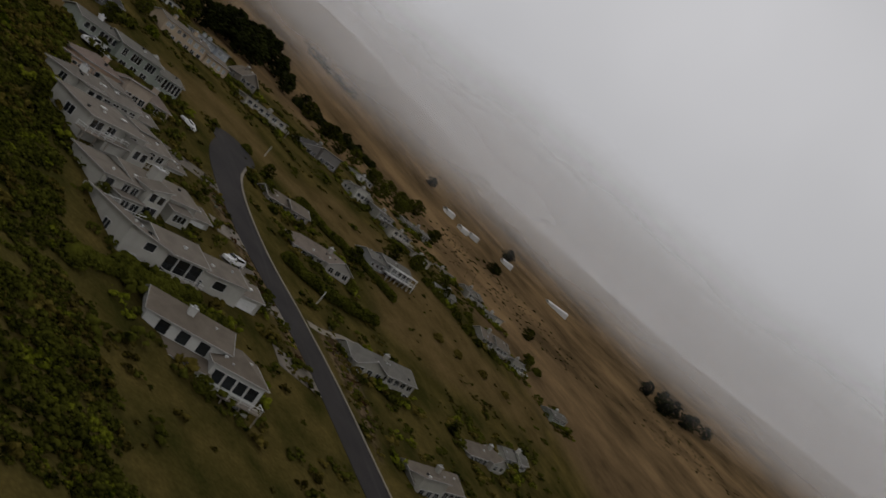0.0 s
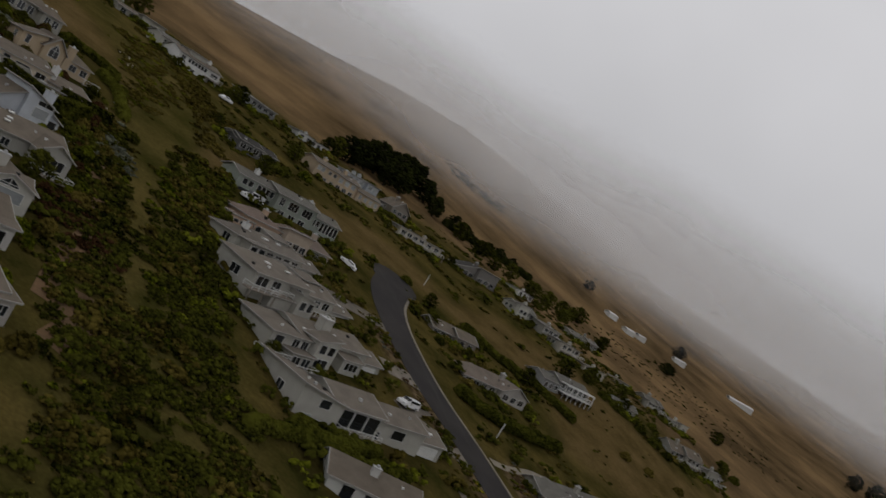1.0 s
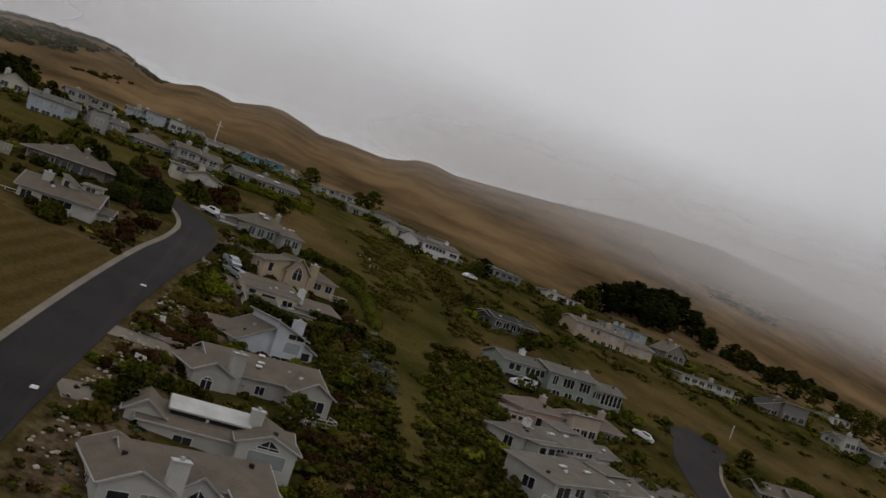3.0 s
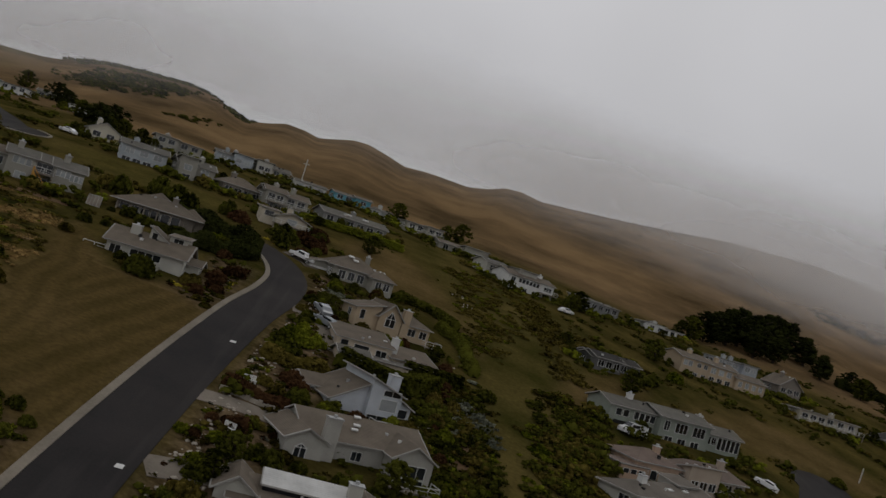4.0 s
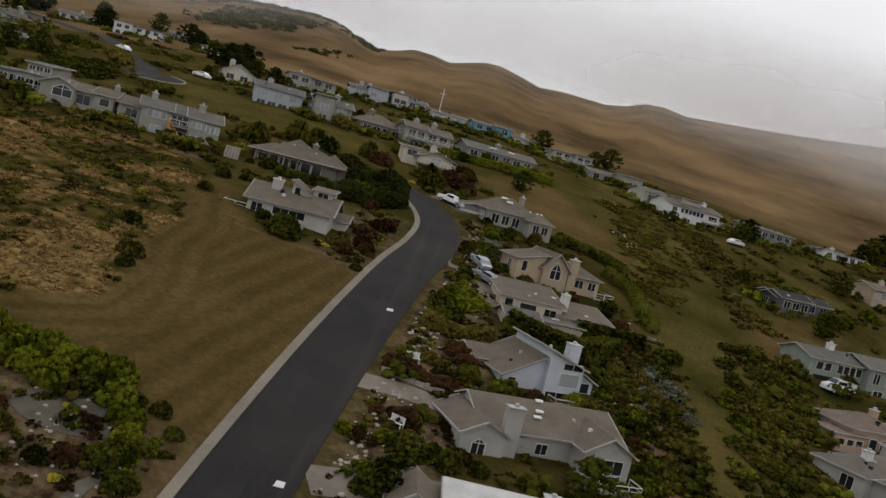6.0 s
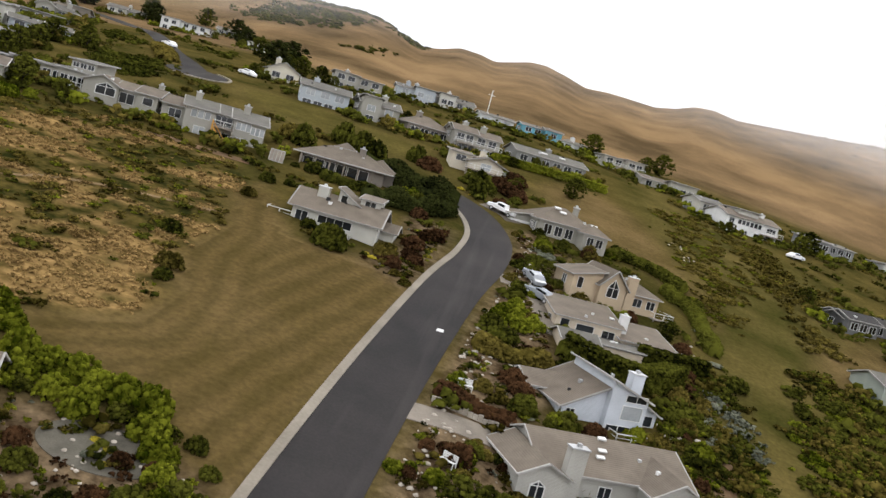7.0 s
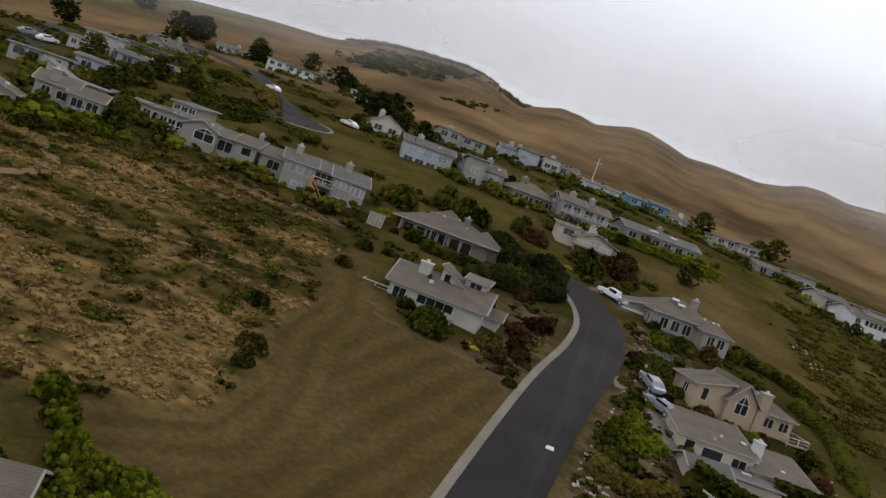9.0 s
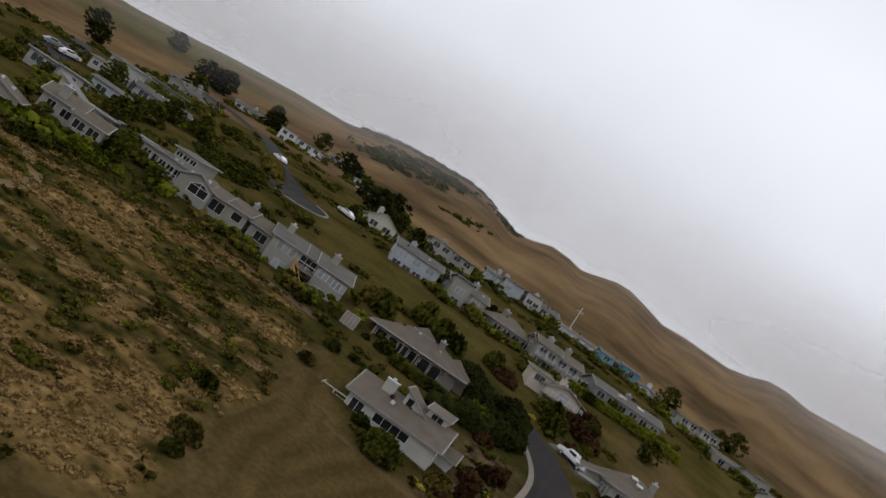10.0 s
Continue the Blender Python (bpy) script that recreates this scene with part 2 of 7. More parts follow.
# the main road up the slope, the second road across the valley, and the far turning place
ROAD = along([(-19, 20), (-19, 60), (-19, 100), (-18.5, 125), (-17.6, 145), (-16.2, 165), (-14.4, 180), (-14.6, 192), (-18.2, 202), (-24, 208), (-32, 210)])
UPPER = along([(-85, 241), (-93.7, 253.6), (-106, 270), (-130, 310), (-155, 346), (-177, 372), (-200, 392)])
ROAD_W = 3.55
LANE = along([(101, 40), (101, 80), (99, 107), (97, 122), (93, 138), (88.5, 152), (86.8, 165), (87, 178), (89.5, 190), (95, 202)])
LANE_W = 5.0
LAWN = [(-22, 100), (-22, 129), (-21, 139), (-20, 158), (-22, 163), (-36, 161), (-41, 169), (-46, 177), (-47, 168), (-43, 156), (-43, 150), (-43, 143), (-40, 137), (-39, 133), (-39, 129), (-41, 127), (-45, 124), (-48, 122), (-44, 119), (-38, 117), (-33, 117), (-28, 110)]
WILD = [(-100, 170), (-86, 178), (-76, 181), (-65, 186), (-54, 183), (-48, 176), (-47, 168), (-43, 156), (-43, 143), (-40, 137), (-39, 129), (-46, 124), (-60, 112), (-90, 110), (-140, 120), (-150, 170)]
VALLEY = [(22, 300), (40, 292), (48, 262), (54, 240), (48, 205), (38, 192), (36, 170), (36, 150), (38, 130), (36, 100), (40, 60), (12, 60), (14, 100), (16, 130), (15, 150), (16, 172), (20, 196), (18, 215), (14, 240), (8, 268), (10, 290)]
MEADOW = [(-2, 214), (8, 214), (16, 204), (21, 193), (21, 205), (16, 230), (10, 252), (4, 258), (-6, 254), (-10, 240)]
MEADOW_EAST = [(36, 186), (45, 190), (58, 212), (62, 222), (50, 216), (40, 204)]
TRACK = along([(30, 285), (32, 268), (34, 236), (32, 209), (26.5, 186), (28.5, 172), (25.4, 155), (23, 143), (23, 110)])
GREENS = [(62, 208), (72, 222), (95, 243), (114, 240), (122, 226), (136, 219), (152, 210), (150, 200), (130, 208), (112, 214), (100, 216), (88, 212)]
EAST_MEADOW = [(110, 215), (150, 240), (185, 236), (215, 208), (250, 205), (240, 180), (200, 178), (170, 168), (140, 170), (150, 200), (125, 212)]
BACKLAWN = [(-78, 243), (-60, 252), (-50, 243), (-38, 243), (-26, 236), (-22, 222), (-32, 222), (-50, 221), (-62, 222), (-74, 232)]

xs = np.unique(np.concatenate([np.arange(-190, 260, 2.0), np.arange(-420, -190, 8), np.arange(260, 700, 10), np.arange(-1500, -420, 60), np.arange(700, 3000, 60)]))
ys = np.unique(np.concatenate([np.arange(60, 300, 2.0), np.arange(-120, 60, 6), np.arange(300, 760, 5), np.arange(760, 2600, 40), np.arange(-1500, -120, 60)]))
GX, GY = np.meshgrid(xs, ys)
GZ = land_z(GX, GY)
_r = np.hypot(GX - EYE_AT[0], GY - EYE_AT[1])
_nx, _ny = len(xs), len(ys)
_verts = np.stack([GX, GY, GZ], -1).reshape(-1, 3)
_i = (np.arange(_ny - 1)[:, None] * _nx + np.arange(_nx - 1)[None, :]).ravel()
_faces = np.stack([_i, _i + 1, _i + 1 + _nx, _i + _nx], 1)
land = bpy.data.meshes.new("ground")
land.from_pydata(_verts.tolist(), [], _faces.tolist())
land.shade_smooth()
# what grows where: red mown lawn, green wild scrub, blue valley grass, alpha bare hill
_cover = np.stack([np.maximum.reduce([inside(GX, GY, LAWN), 0.8 * inside(GX, GY, BACKLAWN, 5), 0.85 * inside(GX, GY, MEADOW, 6), 0.8 * inside(GX, GY, MEADOW_EAST, 6), 0.8 * inside(GX, GY, GREENS, 8), 0.85 * inside(GX, GY, EAST_MEADOW, 8)]), inside(GX, GY, WILD, 2), np.maximum(inside(GX, GY, VALLEY, 10), 0), smooth(285, 330, _r)], -1).reshape(-1, 4)
_att = land.color_attributes.new("cover", "FLOAT_COLOR", "POINT")
_att.data.foreach_set("color", _cover.astype(np.float32).ravel())


# planting beds (red), thickets in the wild grass (green), green turf (blue), and how far each spot lies from the road or the wild edge, along which the lawn is mown
BEDS = [[(-14.4, 96), (-14.2, 125), (-13.3, 145), (-11.9, 165), (-10.1, 180), (-10.2, 192), (-12, 200), (-8, 205), (-3, 200), (0, 190), (-2, 176), (-3, 160), (-1, 150), (-4, 140), (-4, 130), (-6, 118), (-6, 98)],
        [(-40, 112.5), (-33, 114.5), (-24.5, 112), (-23.6, 100), (-26, 92), (-40, 94)],
        [(103, 140), (111, 146), (113.5, 138), (113, 124), (108, 108), (106.6, 120)],
        [(80, 172), (84, 150), (94, 124), (90, 118), (82, 140), (76, 160)],
        [(-28, 163), (-20.9, 158.5), (-19.6, 172), (-20.5, 188), (-27, 187), (-25, 172)]]
thicket = lambda x, y: smooth(-0.08, 0.15, lumps(0.62 * x + 0.2 * y, 1.35 * y - 0.1 * x, 1.7, 21) + 0.6 * lumps(0.7 * x, 1.2 * y, 0.75, 26) + 0.35 * lumps(x, y, 5, 27) + 0.13 + 0.3 * smooth(164, 182, y) - 0.22 * inside(x, y, [(-54, 123), (-38, 127), (-38, 140), (-46, 147), (-57, 137)], 5))


def line_distance(x, y, line):
    d = np.full(x.shape, 1e9)
    for (ax, ay), (bx, by) in zip(line[:-1], line[1:]):
        k = np.clip(((x - ax) * (bx - ax) + (y - ay) * (by - ay)) / ((bx - ax) ** 2 + (by - ay) ** 2 + 1e-9), 0, 1)
        d = np.minimum(d, np.hypot(x - ax - k * (bx - ax), y - ay - k * (by - ay)))
    return d


_near = (GX > -110) & (GX < 10) & (GY > 80) & (GY < 230)
_edge, _kerb = np.full(GX.shape, 50.0), np.full(GX.shape, 50.0)
_edge[_near] = line_distance(GX[_near], GY[_near], [(-52, 119), (-46, 122), (-39, 128.5), (-40, 137), (-43, 146), (-43.5, 156), (-47, 168), (-49, 178)])
_kerb[_near] = line_distance(GX[_near], GY[_near], ROAD[::4])
_mow = land.attributes.new("mowing", "FLOAT", "POINT")
_mow.data.foreach_set("value", (_kerb + 0.16 * (GY - 120)).astype(np.float32).ravel())
_rim = land.attributes.new("mown_edge", "FLOAT", "POINT")
_rim.data.foreach_set("value", _edge.astype(np.float32).ravel())
_more = np.stack([np.maximum.reduce([inside(GX, GY, b, 2.5) for b in BEDS]), thicket(GX, GY), inside(GX, GY, BACKLAWN, 8), smooth(-20, -27, np.degrees(np.arctan2(GX - EYE_AT[0], GY - EYE_AT[1]))) * smooth(440, 540, _r) * smooth(-0.25, 0.2, lumps(GX, GY, 30, 29) + 0.15)], -1).reshape(-1, 4)
_att = land.color_attributes.new("planting", "FLOAT_COLOR", "POINT")
_att.data.foreach_set("color", _more.astype(np.float32).ravel())


def land_material():
    m = bpy.data.materials.new("grass_and_earth")
    m.use_nodes = True
    n, l = m.node_tree.nodes, m.node_tree.links
    bsdf = n["Principled BSDF"]
    bsdf.inputs["Roughness"].default_value, bsdf.inputs["Specular IOR Level"].default_value = 0.95, 0.0
    geo = n.new("ShaderNodeNewGeometry")
    att = n.new("ShaderNodeAttribute")
    att.attribute_name = "cover"
    sep = n.new("ShaderNodeSeparateColor")
    l.new(att.outputs["Color"], sep.inputs["Color"])

    def noise_of(scale, detail=5.0, stretch=None, rough=0.6):
        t = n.new("ShaderNodeTexNoise")
        t.inputs["Scale"].default_value, t.inputs["Detail"].default_value, t.inputs["Roughness"].default_value = scale, detail, rough
        src = geo.outputs["Position"]
        if stretch:
            mp = n.new("ShaderNodeMapping")
            mp.inputs["Scale"].default_value = stretch[:3]
            mp.inputs["Rotation"].default_value = (0, 0, stretch[3])
            l.new(src, mp.inputs["Vector"])
            src = mp.outputs["Vector"]
        l.new(src, t.inputs["Vector"])
        return t.outputs["Fac"]

    def ramp(fac, lo, hi, a, b):
        r = n.new("ShaderNodeValToRGB")
        r.color_ramp.elements[0].position, r.color_ramp.elements[0].color = lo, (*a, 1)
        r.color_ramp.elements[1].position, r.color_ramp.elements[1].color = hi, (*b, 1)
        l.new(fac, r.inputs["Fac"])
        return r.outputs["Color"]

    def blend(fac, a, b):
        x = n.new("ShaderNodeMix")
        x.data_type = "RGBA"
        l.new(fac, x.inputs["Factor"])
        l.new(a, x.inputs["A"])
        l.new(b, x.inputs["B"])
        return x.outputs["Result"]

    att2 = n.new("ShaderNodeAttribute")
    att2.attribute_name = "planting"
    sep2 = n.new("ShaderNodeSeparateColor")
    l.new(att2.outputs["Color"], sep2.inputs["Color"])
    mow = n.new("ShaderNodeAttribute")
    mow.attribute_name = "mowing"

    common = ramp(noise_of(0.09), 0.35, 0.68, (0.034, 0.032, 0.008), (0.097, 0.072, 0.022))
    mown = ramp(noise_of(0.10), 0.3, 0.7, (0.070, 0.050, 0.017), (0.140, 0.096, 0.042))
    rim = n.new("ShaderNodeAttribute")
    rim.attribute_name = "mown_edge"

    def lanes(coordinate, width):
        stray, lane, wave, out = n.new("ShaderNodeMath"), n.new("ShaderNodeMath"), n.new("ShaderNodeMath"), n.new("ShaderNodeMapRange")
        stray.operation, lane.operation, wave.operation = "MULTIPLY_ADD", "MULTIPLY", "SINE"
        l.new(noise_of(0.16, 3), stray.inputs[0])
        stray.inputs[1].default_value = 1.9
        l.new(coordinate, stray.inputs[2])
        l.new(stray.outputs[0], lane.inputs[0])
        lane.inputs[1].default_value = 2 * math.pi / width
        l.new(lane.outputs[0], wave.inputs[0])
        out.inputs["From Min"].default_value, out.inputs["From Max"].default_value = -1.0, 1.0
        l.new(wave.outputs[0], out.inputs["Value"])
        return out.outputs[0]

    round_edge = n.new("ShaderNodeMapRange")
    round_edge.inputs["From Min"].default_value, round_edge.inputs["From Max"].default_value = 9.0, 6.0
    l.new(rim.outputs["Fac"], round_edge.inputs["Value"])
    stripe = n.new("ShaderNodeMix")
    l.new(round_edge.outputs[0], stripe.inputs["Factor"])
    l.new(lanes(mow.outputs["Fac"], 3.3), stripe.inputs["A"])
    l.new(lanes(rim.outputs["Fac"], 2.9), stripe.inputs["B"])
    mown2 = ramp(stripe.outputs[0], 0.1, 0.9, (0.050, 0.038, 0.011), (0.083, 0.058, 0.020))
    half = n.new("ShaderNodeMapRange")
    half.inputs["From Min"].default_value, half.inputs["From Max"].default_value = 0.86, 1.0
    half.inputs["To Min"].default_value, half.inputs["To Max"].default_value = 0.0, 0.6
    l.new(sep.outputs[0], half.inputs["Value"])
    mown = blend(half.outputs[0], mown, mown2)
    tan = ramp(noise_of(0.5, 6, (0.7, 1.4, 1, 0), 0.65), 0.36, 0.64, (0.110, 0.072, 0.024), (0.285, 0.182, 0.072))
    brush = ramp(noise_of(0.45, 6, (1, 1, 1, 0), 0.65), 0.40, 0.62, (0.018, 0.020, 0.005), (0.077, 0.058, 0.016))
    wild = blend(sep2.outputs[1], tan, brush)
    bed = ramp(noise_of(0.55, 6, (1, 1, 1, 0), 0.68), 0.36, 0.66, (0.036, 0.023, 0.011), (0.171, 0.123, 0.072))
    turf = ramp(noise_of(0.11, 5), 0.32, 0.68, (0.041, 0.039, 0.009), (0.086, 0.069, 0.020))
    valley = ramp(noise_of(0.07), 0.35, 0.65, (0.040, 0.038, 0.009), (0.098, 0.076, 0.024))
    hill = ramp(noise_of(0.018, 7, (1, 1, 1, 0), 0.62), 0.36, 0.66, (0.080, 0.055, 0.027), (0.225, 0.148, 0.074))
    col = blend(sep.outputs[2], common, valley)
    col = blend(sep.outputs[1], col, wild)
    col = blend(sep.outputs[0], col, mown)
    col = blend(sep2.outputs[2], col, turf)
    col = blend(sep2.outputs[0], col, bed)
    col = blend(att.outputs["Alpha"], col, hill)
    col = blend(att2.outputs["Alpha"], col, ramp(noise_of(0.02, 5), 0.35, 0.65, (0.060, 0.062, 0.020), (0.125, 0.105, 0.040)))
    fine = noise_of(1.7, 4)
    grain = n.new("ShaderNodeHueSaturation")
    gr = n.new("ShaderNodeMapRange")
    gr.inputs["From Min"].default_value, gr.inputs["From Max"].default_value = 0.3, 0.7
    gr.inputs["To Min"].default_value, gr.inputs["To Max"].default_value = 0.78, 1.22
    l.new(fine, gr.inputs["Value"])
    l.new(gr.outputs[0], grain.inputs["Value"])
    l.new(col, grain.inputs["Color"])
    l.new(grain.outputs["Color"], bsdf.inputs["Base Color"])
    rel = n.new("ShaderNodeBump")
    rel.inputs["Strength"].default_value, rel.inputs["Distance"].default_value = 0.6, 0.35
    l.new(noise_of(0.8, 5), rel.inputs["Height"])
    l.new(rel.outputs["Normal"], bsdf.inputs["Normal"])
    return m


land.materials.append(land_material())
tagged(new("ground", land), "hillside of dry and mown grass climbing to bare brown hills", "ground", kind="structure")


def strip(name, centre, offset0, offset1, lift, material, label, category, thick=0.25):
    """A band along a line on the ground, between two offsets to its right."""
    p = np.array(centre)
    d = np.gradient(p, axis=0)
    d /= np.linalg.norm(d, axis=1)[:, None]
    side = np.stack([d[:, 1], -d[:, 0]], 1)
    g = Geo()
    cols = np.linspace(offset0, offset1, 4)
    rows = [[(*(p[i] + side[i] * c), 0) for c in cols] for i in range(len(p))]
    rows = [[(x, y, ground(x, y) + lift) for x, y, _ in r] for r in rows]
    k = len(cols)
    for r in rows:
        g.v.extend(r)
        g.v.extend((x, y, z - thick) for x, y, z in r)
    for i in range(len(rows) - 1):
        a, b = i * 2 * k, (i + 1) * 2 * k
        for c in range(k - 1):
            g.f.append((a + c, a + c + 1, b + c + 1, b + c))
        g.f.append((a, b, b + k, a + k))
        g.f.append((a + k - 1, a + 2 * k - 1, b + 2 * k - 1, b + k - 1))
    ob = part(name, g, material)
    return tagged(ob, label, category, kind="structure")


strip("road", ROAD, -3.2, ROAD_W, 0.07, ASPHALT, "smooth dark asphalt road climbing between the gardens", "road")
strip("pavement", ROAD[:96], -4.05, -3.2, 0.17, CONCRETE, "pale concrete kerb and gutter beside the lawn", "kerb")
strip("road", LANE, -LANE_W, LANE_W, 0.07, ASPHALT, "asphalt lane ending in a turning place", "road")
def patch_of(name, cx, cy, rx, ry, turn, lift, material, label, category, thick=0.25):
    """A rounded patch of paving on the ground."""
    g = Geo()
    c, s = math.cos(radians(turn)), math.sin(radians(turn))
    rings, n = 5, 40
    pts = [[(cx, cy)]] + [[(cx + c * rx * k / rings * math.cos(a) - s * ry * k / rings * math.sin(a), cy + s * rx * k / rings * math.cos(a) + c * ry * k / rings * math.sin(a)) for a in np.arange(n) * 2 * math.pi / n] for k in range(1, rings + 1)]
    g.v = [(x, y, ground(x, y) + lift) for ring in pts for x, y in ring] + [(x, y, ground(x, y) + lift - thick) for x, y in pts[-1]]
    g.f = [(0, 1 + i, 1 + (i + 1) % n) for i in range(n)]
    for k in range(rings):
        a, b = 1 + k * n, 1 + (k + 1) * n
        g.f.extend((a + i, b + i, b + (i + 1) % n, a + (i + 1) % n) for i in range(n))
    return tagged(part(name, g, material), label, category, kind="structure")


patch_of("road", 97, 206, 9.5, 6.8, 52, 0.075, ASPHALT, "round asphalt turning place at the lane's end", "road")
patch_of("road", -86, 241.5, 6.6, 5.8, 0, 0.075, ASPHALT, "round asphalt turning place at the upper road's end", "road")
strip("road", UPPER, -2.5, 2.5, 0.07, ASPHALT, "dark asphalt road at the upper end of the town", "road")
strip("road", along([(-131, 214), (-139.5, 228), (-153, 249), (-172, 274), (-200, 304)]), -3.2, 3.2, 0.07, ASPHALT, "asphalt side road with parked cars", "road")
arc = np.array([(-86 + 6.9 * math.cos(a), 241.5 + 6.1 * math.sin(a)) for a in np.radians(np.arange(-110, 75, 8))])
strip("pavement", arc, 0.0, 0.6, 0.17, CONCRETE, "pale concrete kerb round the upper turning place", "kerb")
strip("pavement", LANE, LANE_W, LANE_W + 0.7, 0.17, CONCRETE, "pale concrete kerb along the lane", "kerb")


# ---------------------------------------------------------------- the cloud that sits on the hills, its haze put into translucent curtains
def cloud_material():
    m = bpy.data.materials.new("hill_fog")
    m.use_nodes = True
    n, l = m.node_tree.nodes, m.node_tree.links
    n.clear()
    geo = n.new("ShaderNodeNewGeometry")
    t = n.new("ShaderNodeTexNoise")
    t.inputs["Scale"].default_value, t.inputs["Detail"].default_value = 0.006, 5
    l.new(geo.outputs["Position"], t.inputs["Vector"])
    att = n.new("ShaderNodeAttribute")
    att.attribute_name = "cloudiness"
    rng = n.new("ShaderNodeMapRange")
    rng.inputs["From Min"].default_value, rng.inputs["From Max"].default_value = 0.25, 0.75
    rng.inputs["To Min"].default_value, rng.inputs["To Max"].default_value = 0.45, 1.35
    l.new(t.outputs["Fac"], rng.inputs["Value"])
    mul = n.new("ShaderNodeMath")
    mul.operation, mul.use_clamp = "MULTIPLY", True
    l.new(rng.outputs[0], mul.inputs[0])
    l.new(att.outputs["Fac"], mul.inputs[1])
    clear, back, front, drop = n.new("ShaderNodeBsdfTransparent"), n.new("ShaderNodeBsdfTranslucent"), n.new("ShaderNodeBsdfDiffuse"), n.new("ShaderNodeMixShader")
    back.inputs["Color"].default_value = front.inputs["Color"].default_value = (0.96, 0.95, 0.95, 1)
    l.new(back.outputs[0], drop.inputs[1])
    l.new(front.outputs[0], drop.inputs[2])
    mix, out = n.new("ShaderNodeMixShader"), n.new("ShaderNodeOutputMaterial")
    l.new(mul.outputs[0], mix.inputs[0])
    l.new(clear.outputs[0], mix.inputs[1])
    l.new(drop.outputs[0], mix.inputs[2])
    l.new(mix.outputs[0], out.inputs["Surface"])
    return m


FOG = cloud_material()


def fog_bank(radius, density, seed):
    """One curtain of the cloud, haze painted as opacity: it thickens with height above the hills' flanks and thins out
    again into the bright sky.
    """
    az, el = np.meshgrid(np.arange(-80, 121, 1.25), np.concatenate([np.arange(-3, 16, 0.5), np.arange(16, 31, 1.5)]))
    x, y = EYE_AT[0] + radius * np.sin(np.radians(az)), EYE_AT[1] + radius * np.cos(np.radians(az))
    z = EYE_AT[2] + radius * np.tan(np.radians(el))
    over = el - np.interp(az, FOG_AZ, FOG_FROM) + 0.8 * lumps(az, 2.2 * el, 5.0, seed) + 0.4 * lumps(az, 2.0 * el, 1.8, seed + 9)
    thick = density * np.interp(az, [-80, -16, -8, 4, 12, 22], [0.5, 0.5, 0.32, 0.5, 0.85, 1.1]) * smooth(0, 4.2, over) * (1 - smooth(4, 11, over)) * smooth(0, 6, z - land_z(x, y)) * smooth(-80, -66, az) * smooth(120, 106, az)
    me = bpy.data.meshes.new("fog_bank")
    k = az.shape[1]
    i = (np.arange(az.shape[0] - 1)[:, None] * k + np.arange(k - 1)[None, :]).ravel()
    me.from_pydata(np.stack([x, y, z], -1).reshape(-1, 3).tolist(), [], np.stack([i, i + 1, i + 1 + k, i + k], 1).tolist())
    me.shade_smooth()
    a = me.attributes.new("cloudiness", "FLOAT", "POINT")
    a.data.foreach_set("value", thick.astype(np.float32).ravel())
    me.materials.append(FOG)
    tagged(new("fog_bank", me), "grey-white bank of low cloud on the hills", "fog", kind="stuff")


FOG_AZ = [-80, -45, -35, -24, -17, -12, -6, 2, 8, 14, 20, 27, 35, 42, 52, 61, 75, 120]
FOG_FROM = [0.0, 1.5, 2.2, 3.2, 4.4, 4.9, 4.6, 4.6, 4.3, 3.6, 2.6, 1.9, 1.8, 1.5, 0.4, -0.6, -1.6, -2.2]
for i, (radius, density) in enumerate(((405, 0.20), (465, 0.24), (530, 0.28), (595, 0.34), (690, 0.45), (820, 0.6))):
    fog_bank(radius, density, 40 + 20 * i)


# ---------------------------------------------------------------- houses
WINDOW_MESHES = {}


def window(parent, w, h, m, bars=1, glass=None, sill=True):
    """A framed window lying in the plane x-z, facing -y."""
    glass = glass or GLASS
    key = (round(w, 1), round(h, 1), bars, glass.name)
    if key not in WINDOW_MESHES:
        g, t = Geo(), 0.06
        w2, h2 = key[0] / 2, key[1] / 2
        xs_, solid = [-w2 - t, -w2], [True]
        for k in range(bars + 1):
            if k:
                x = -w2 + k * key[0] / (bars + 1)
                xs_ += [x - 0.025, x + 0.025]
                solid += [False, True]
        xs_ += [w2, w2 + t]
        solid += [False, True]
        zs_ = [-h2 - t, -h2, h2, h2 + t]
        n = len(xs_)
        g.v = [(x, y, z) for y in (-0.10, 0.05) for z in zs_ for x in xs_]
        full = lambda i, j: 0 <= i < n - 1 and 0 <= j < 3 and (solid[i] or j != 1)
        at = lambda i, j, k: k * 4 * n + j * n + i
        for i in range(n - 1):
            for j in range(3):
                if full(i, j):
                    g.f.append((at(i, j, 0), at(i + 1, j, 0), at(i + 1, j + 1, 0), at(i, j + 1, 0)))
                    for a, b, o in (((i, j), (i, j + 1), (i - 1, j)), ((i + 1, j + 1), (i + 1, j), (i + 1, j)), ((i + 1, j), (i, j), (i, j - 1)), ((i, j + 1), (i + 1, j + 1), (i, j + 1))):
                        if not full(*o):
                            g.f.append((at(*a, 0), at(*b, 0), at(*b, 1), at(*a, 1)))
        p = Geo()
        p.box(-w2, w2, -0.035, 0.04, -h2, h2)
        WINDOW_MESHES[key] = (g.mesh("window"), p.mesh("pane"))
    f, p = WINDOW_MESHES[key]
    ob = part("window", f, TRIM, parent, m=m)
    part("pane", p, glass, ob)
    return ob


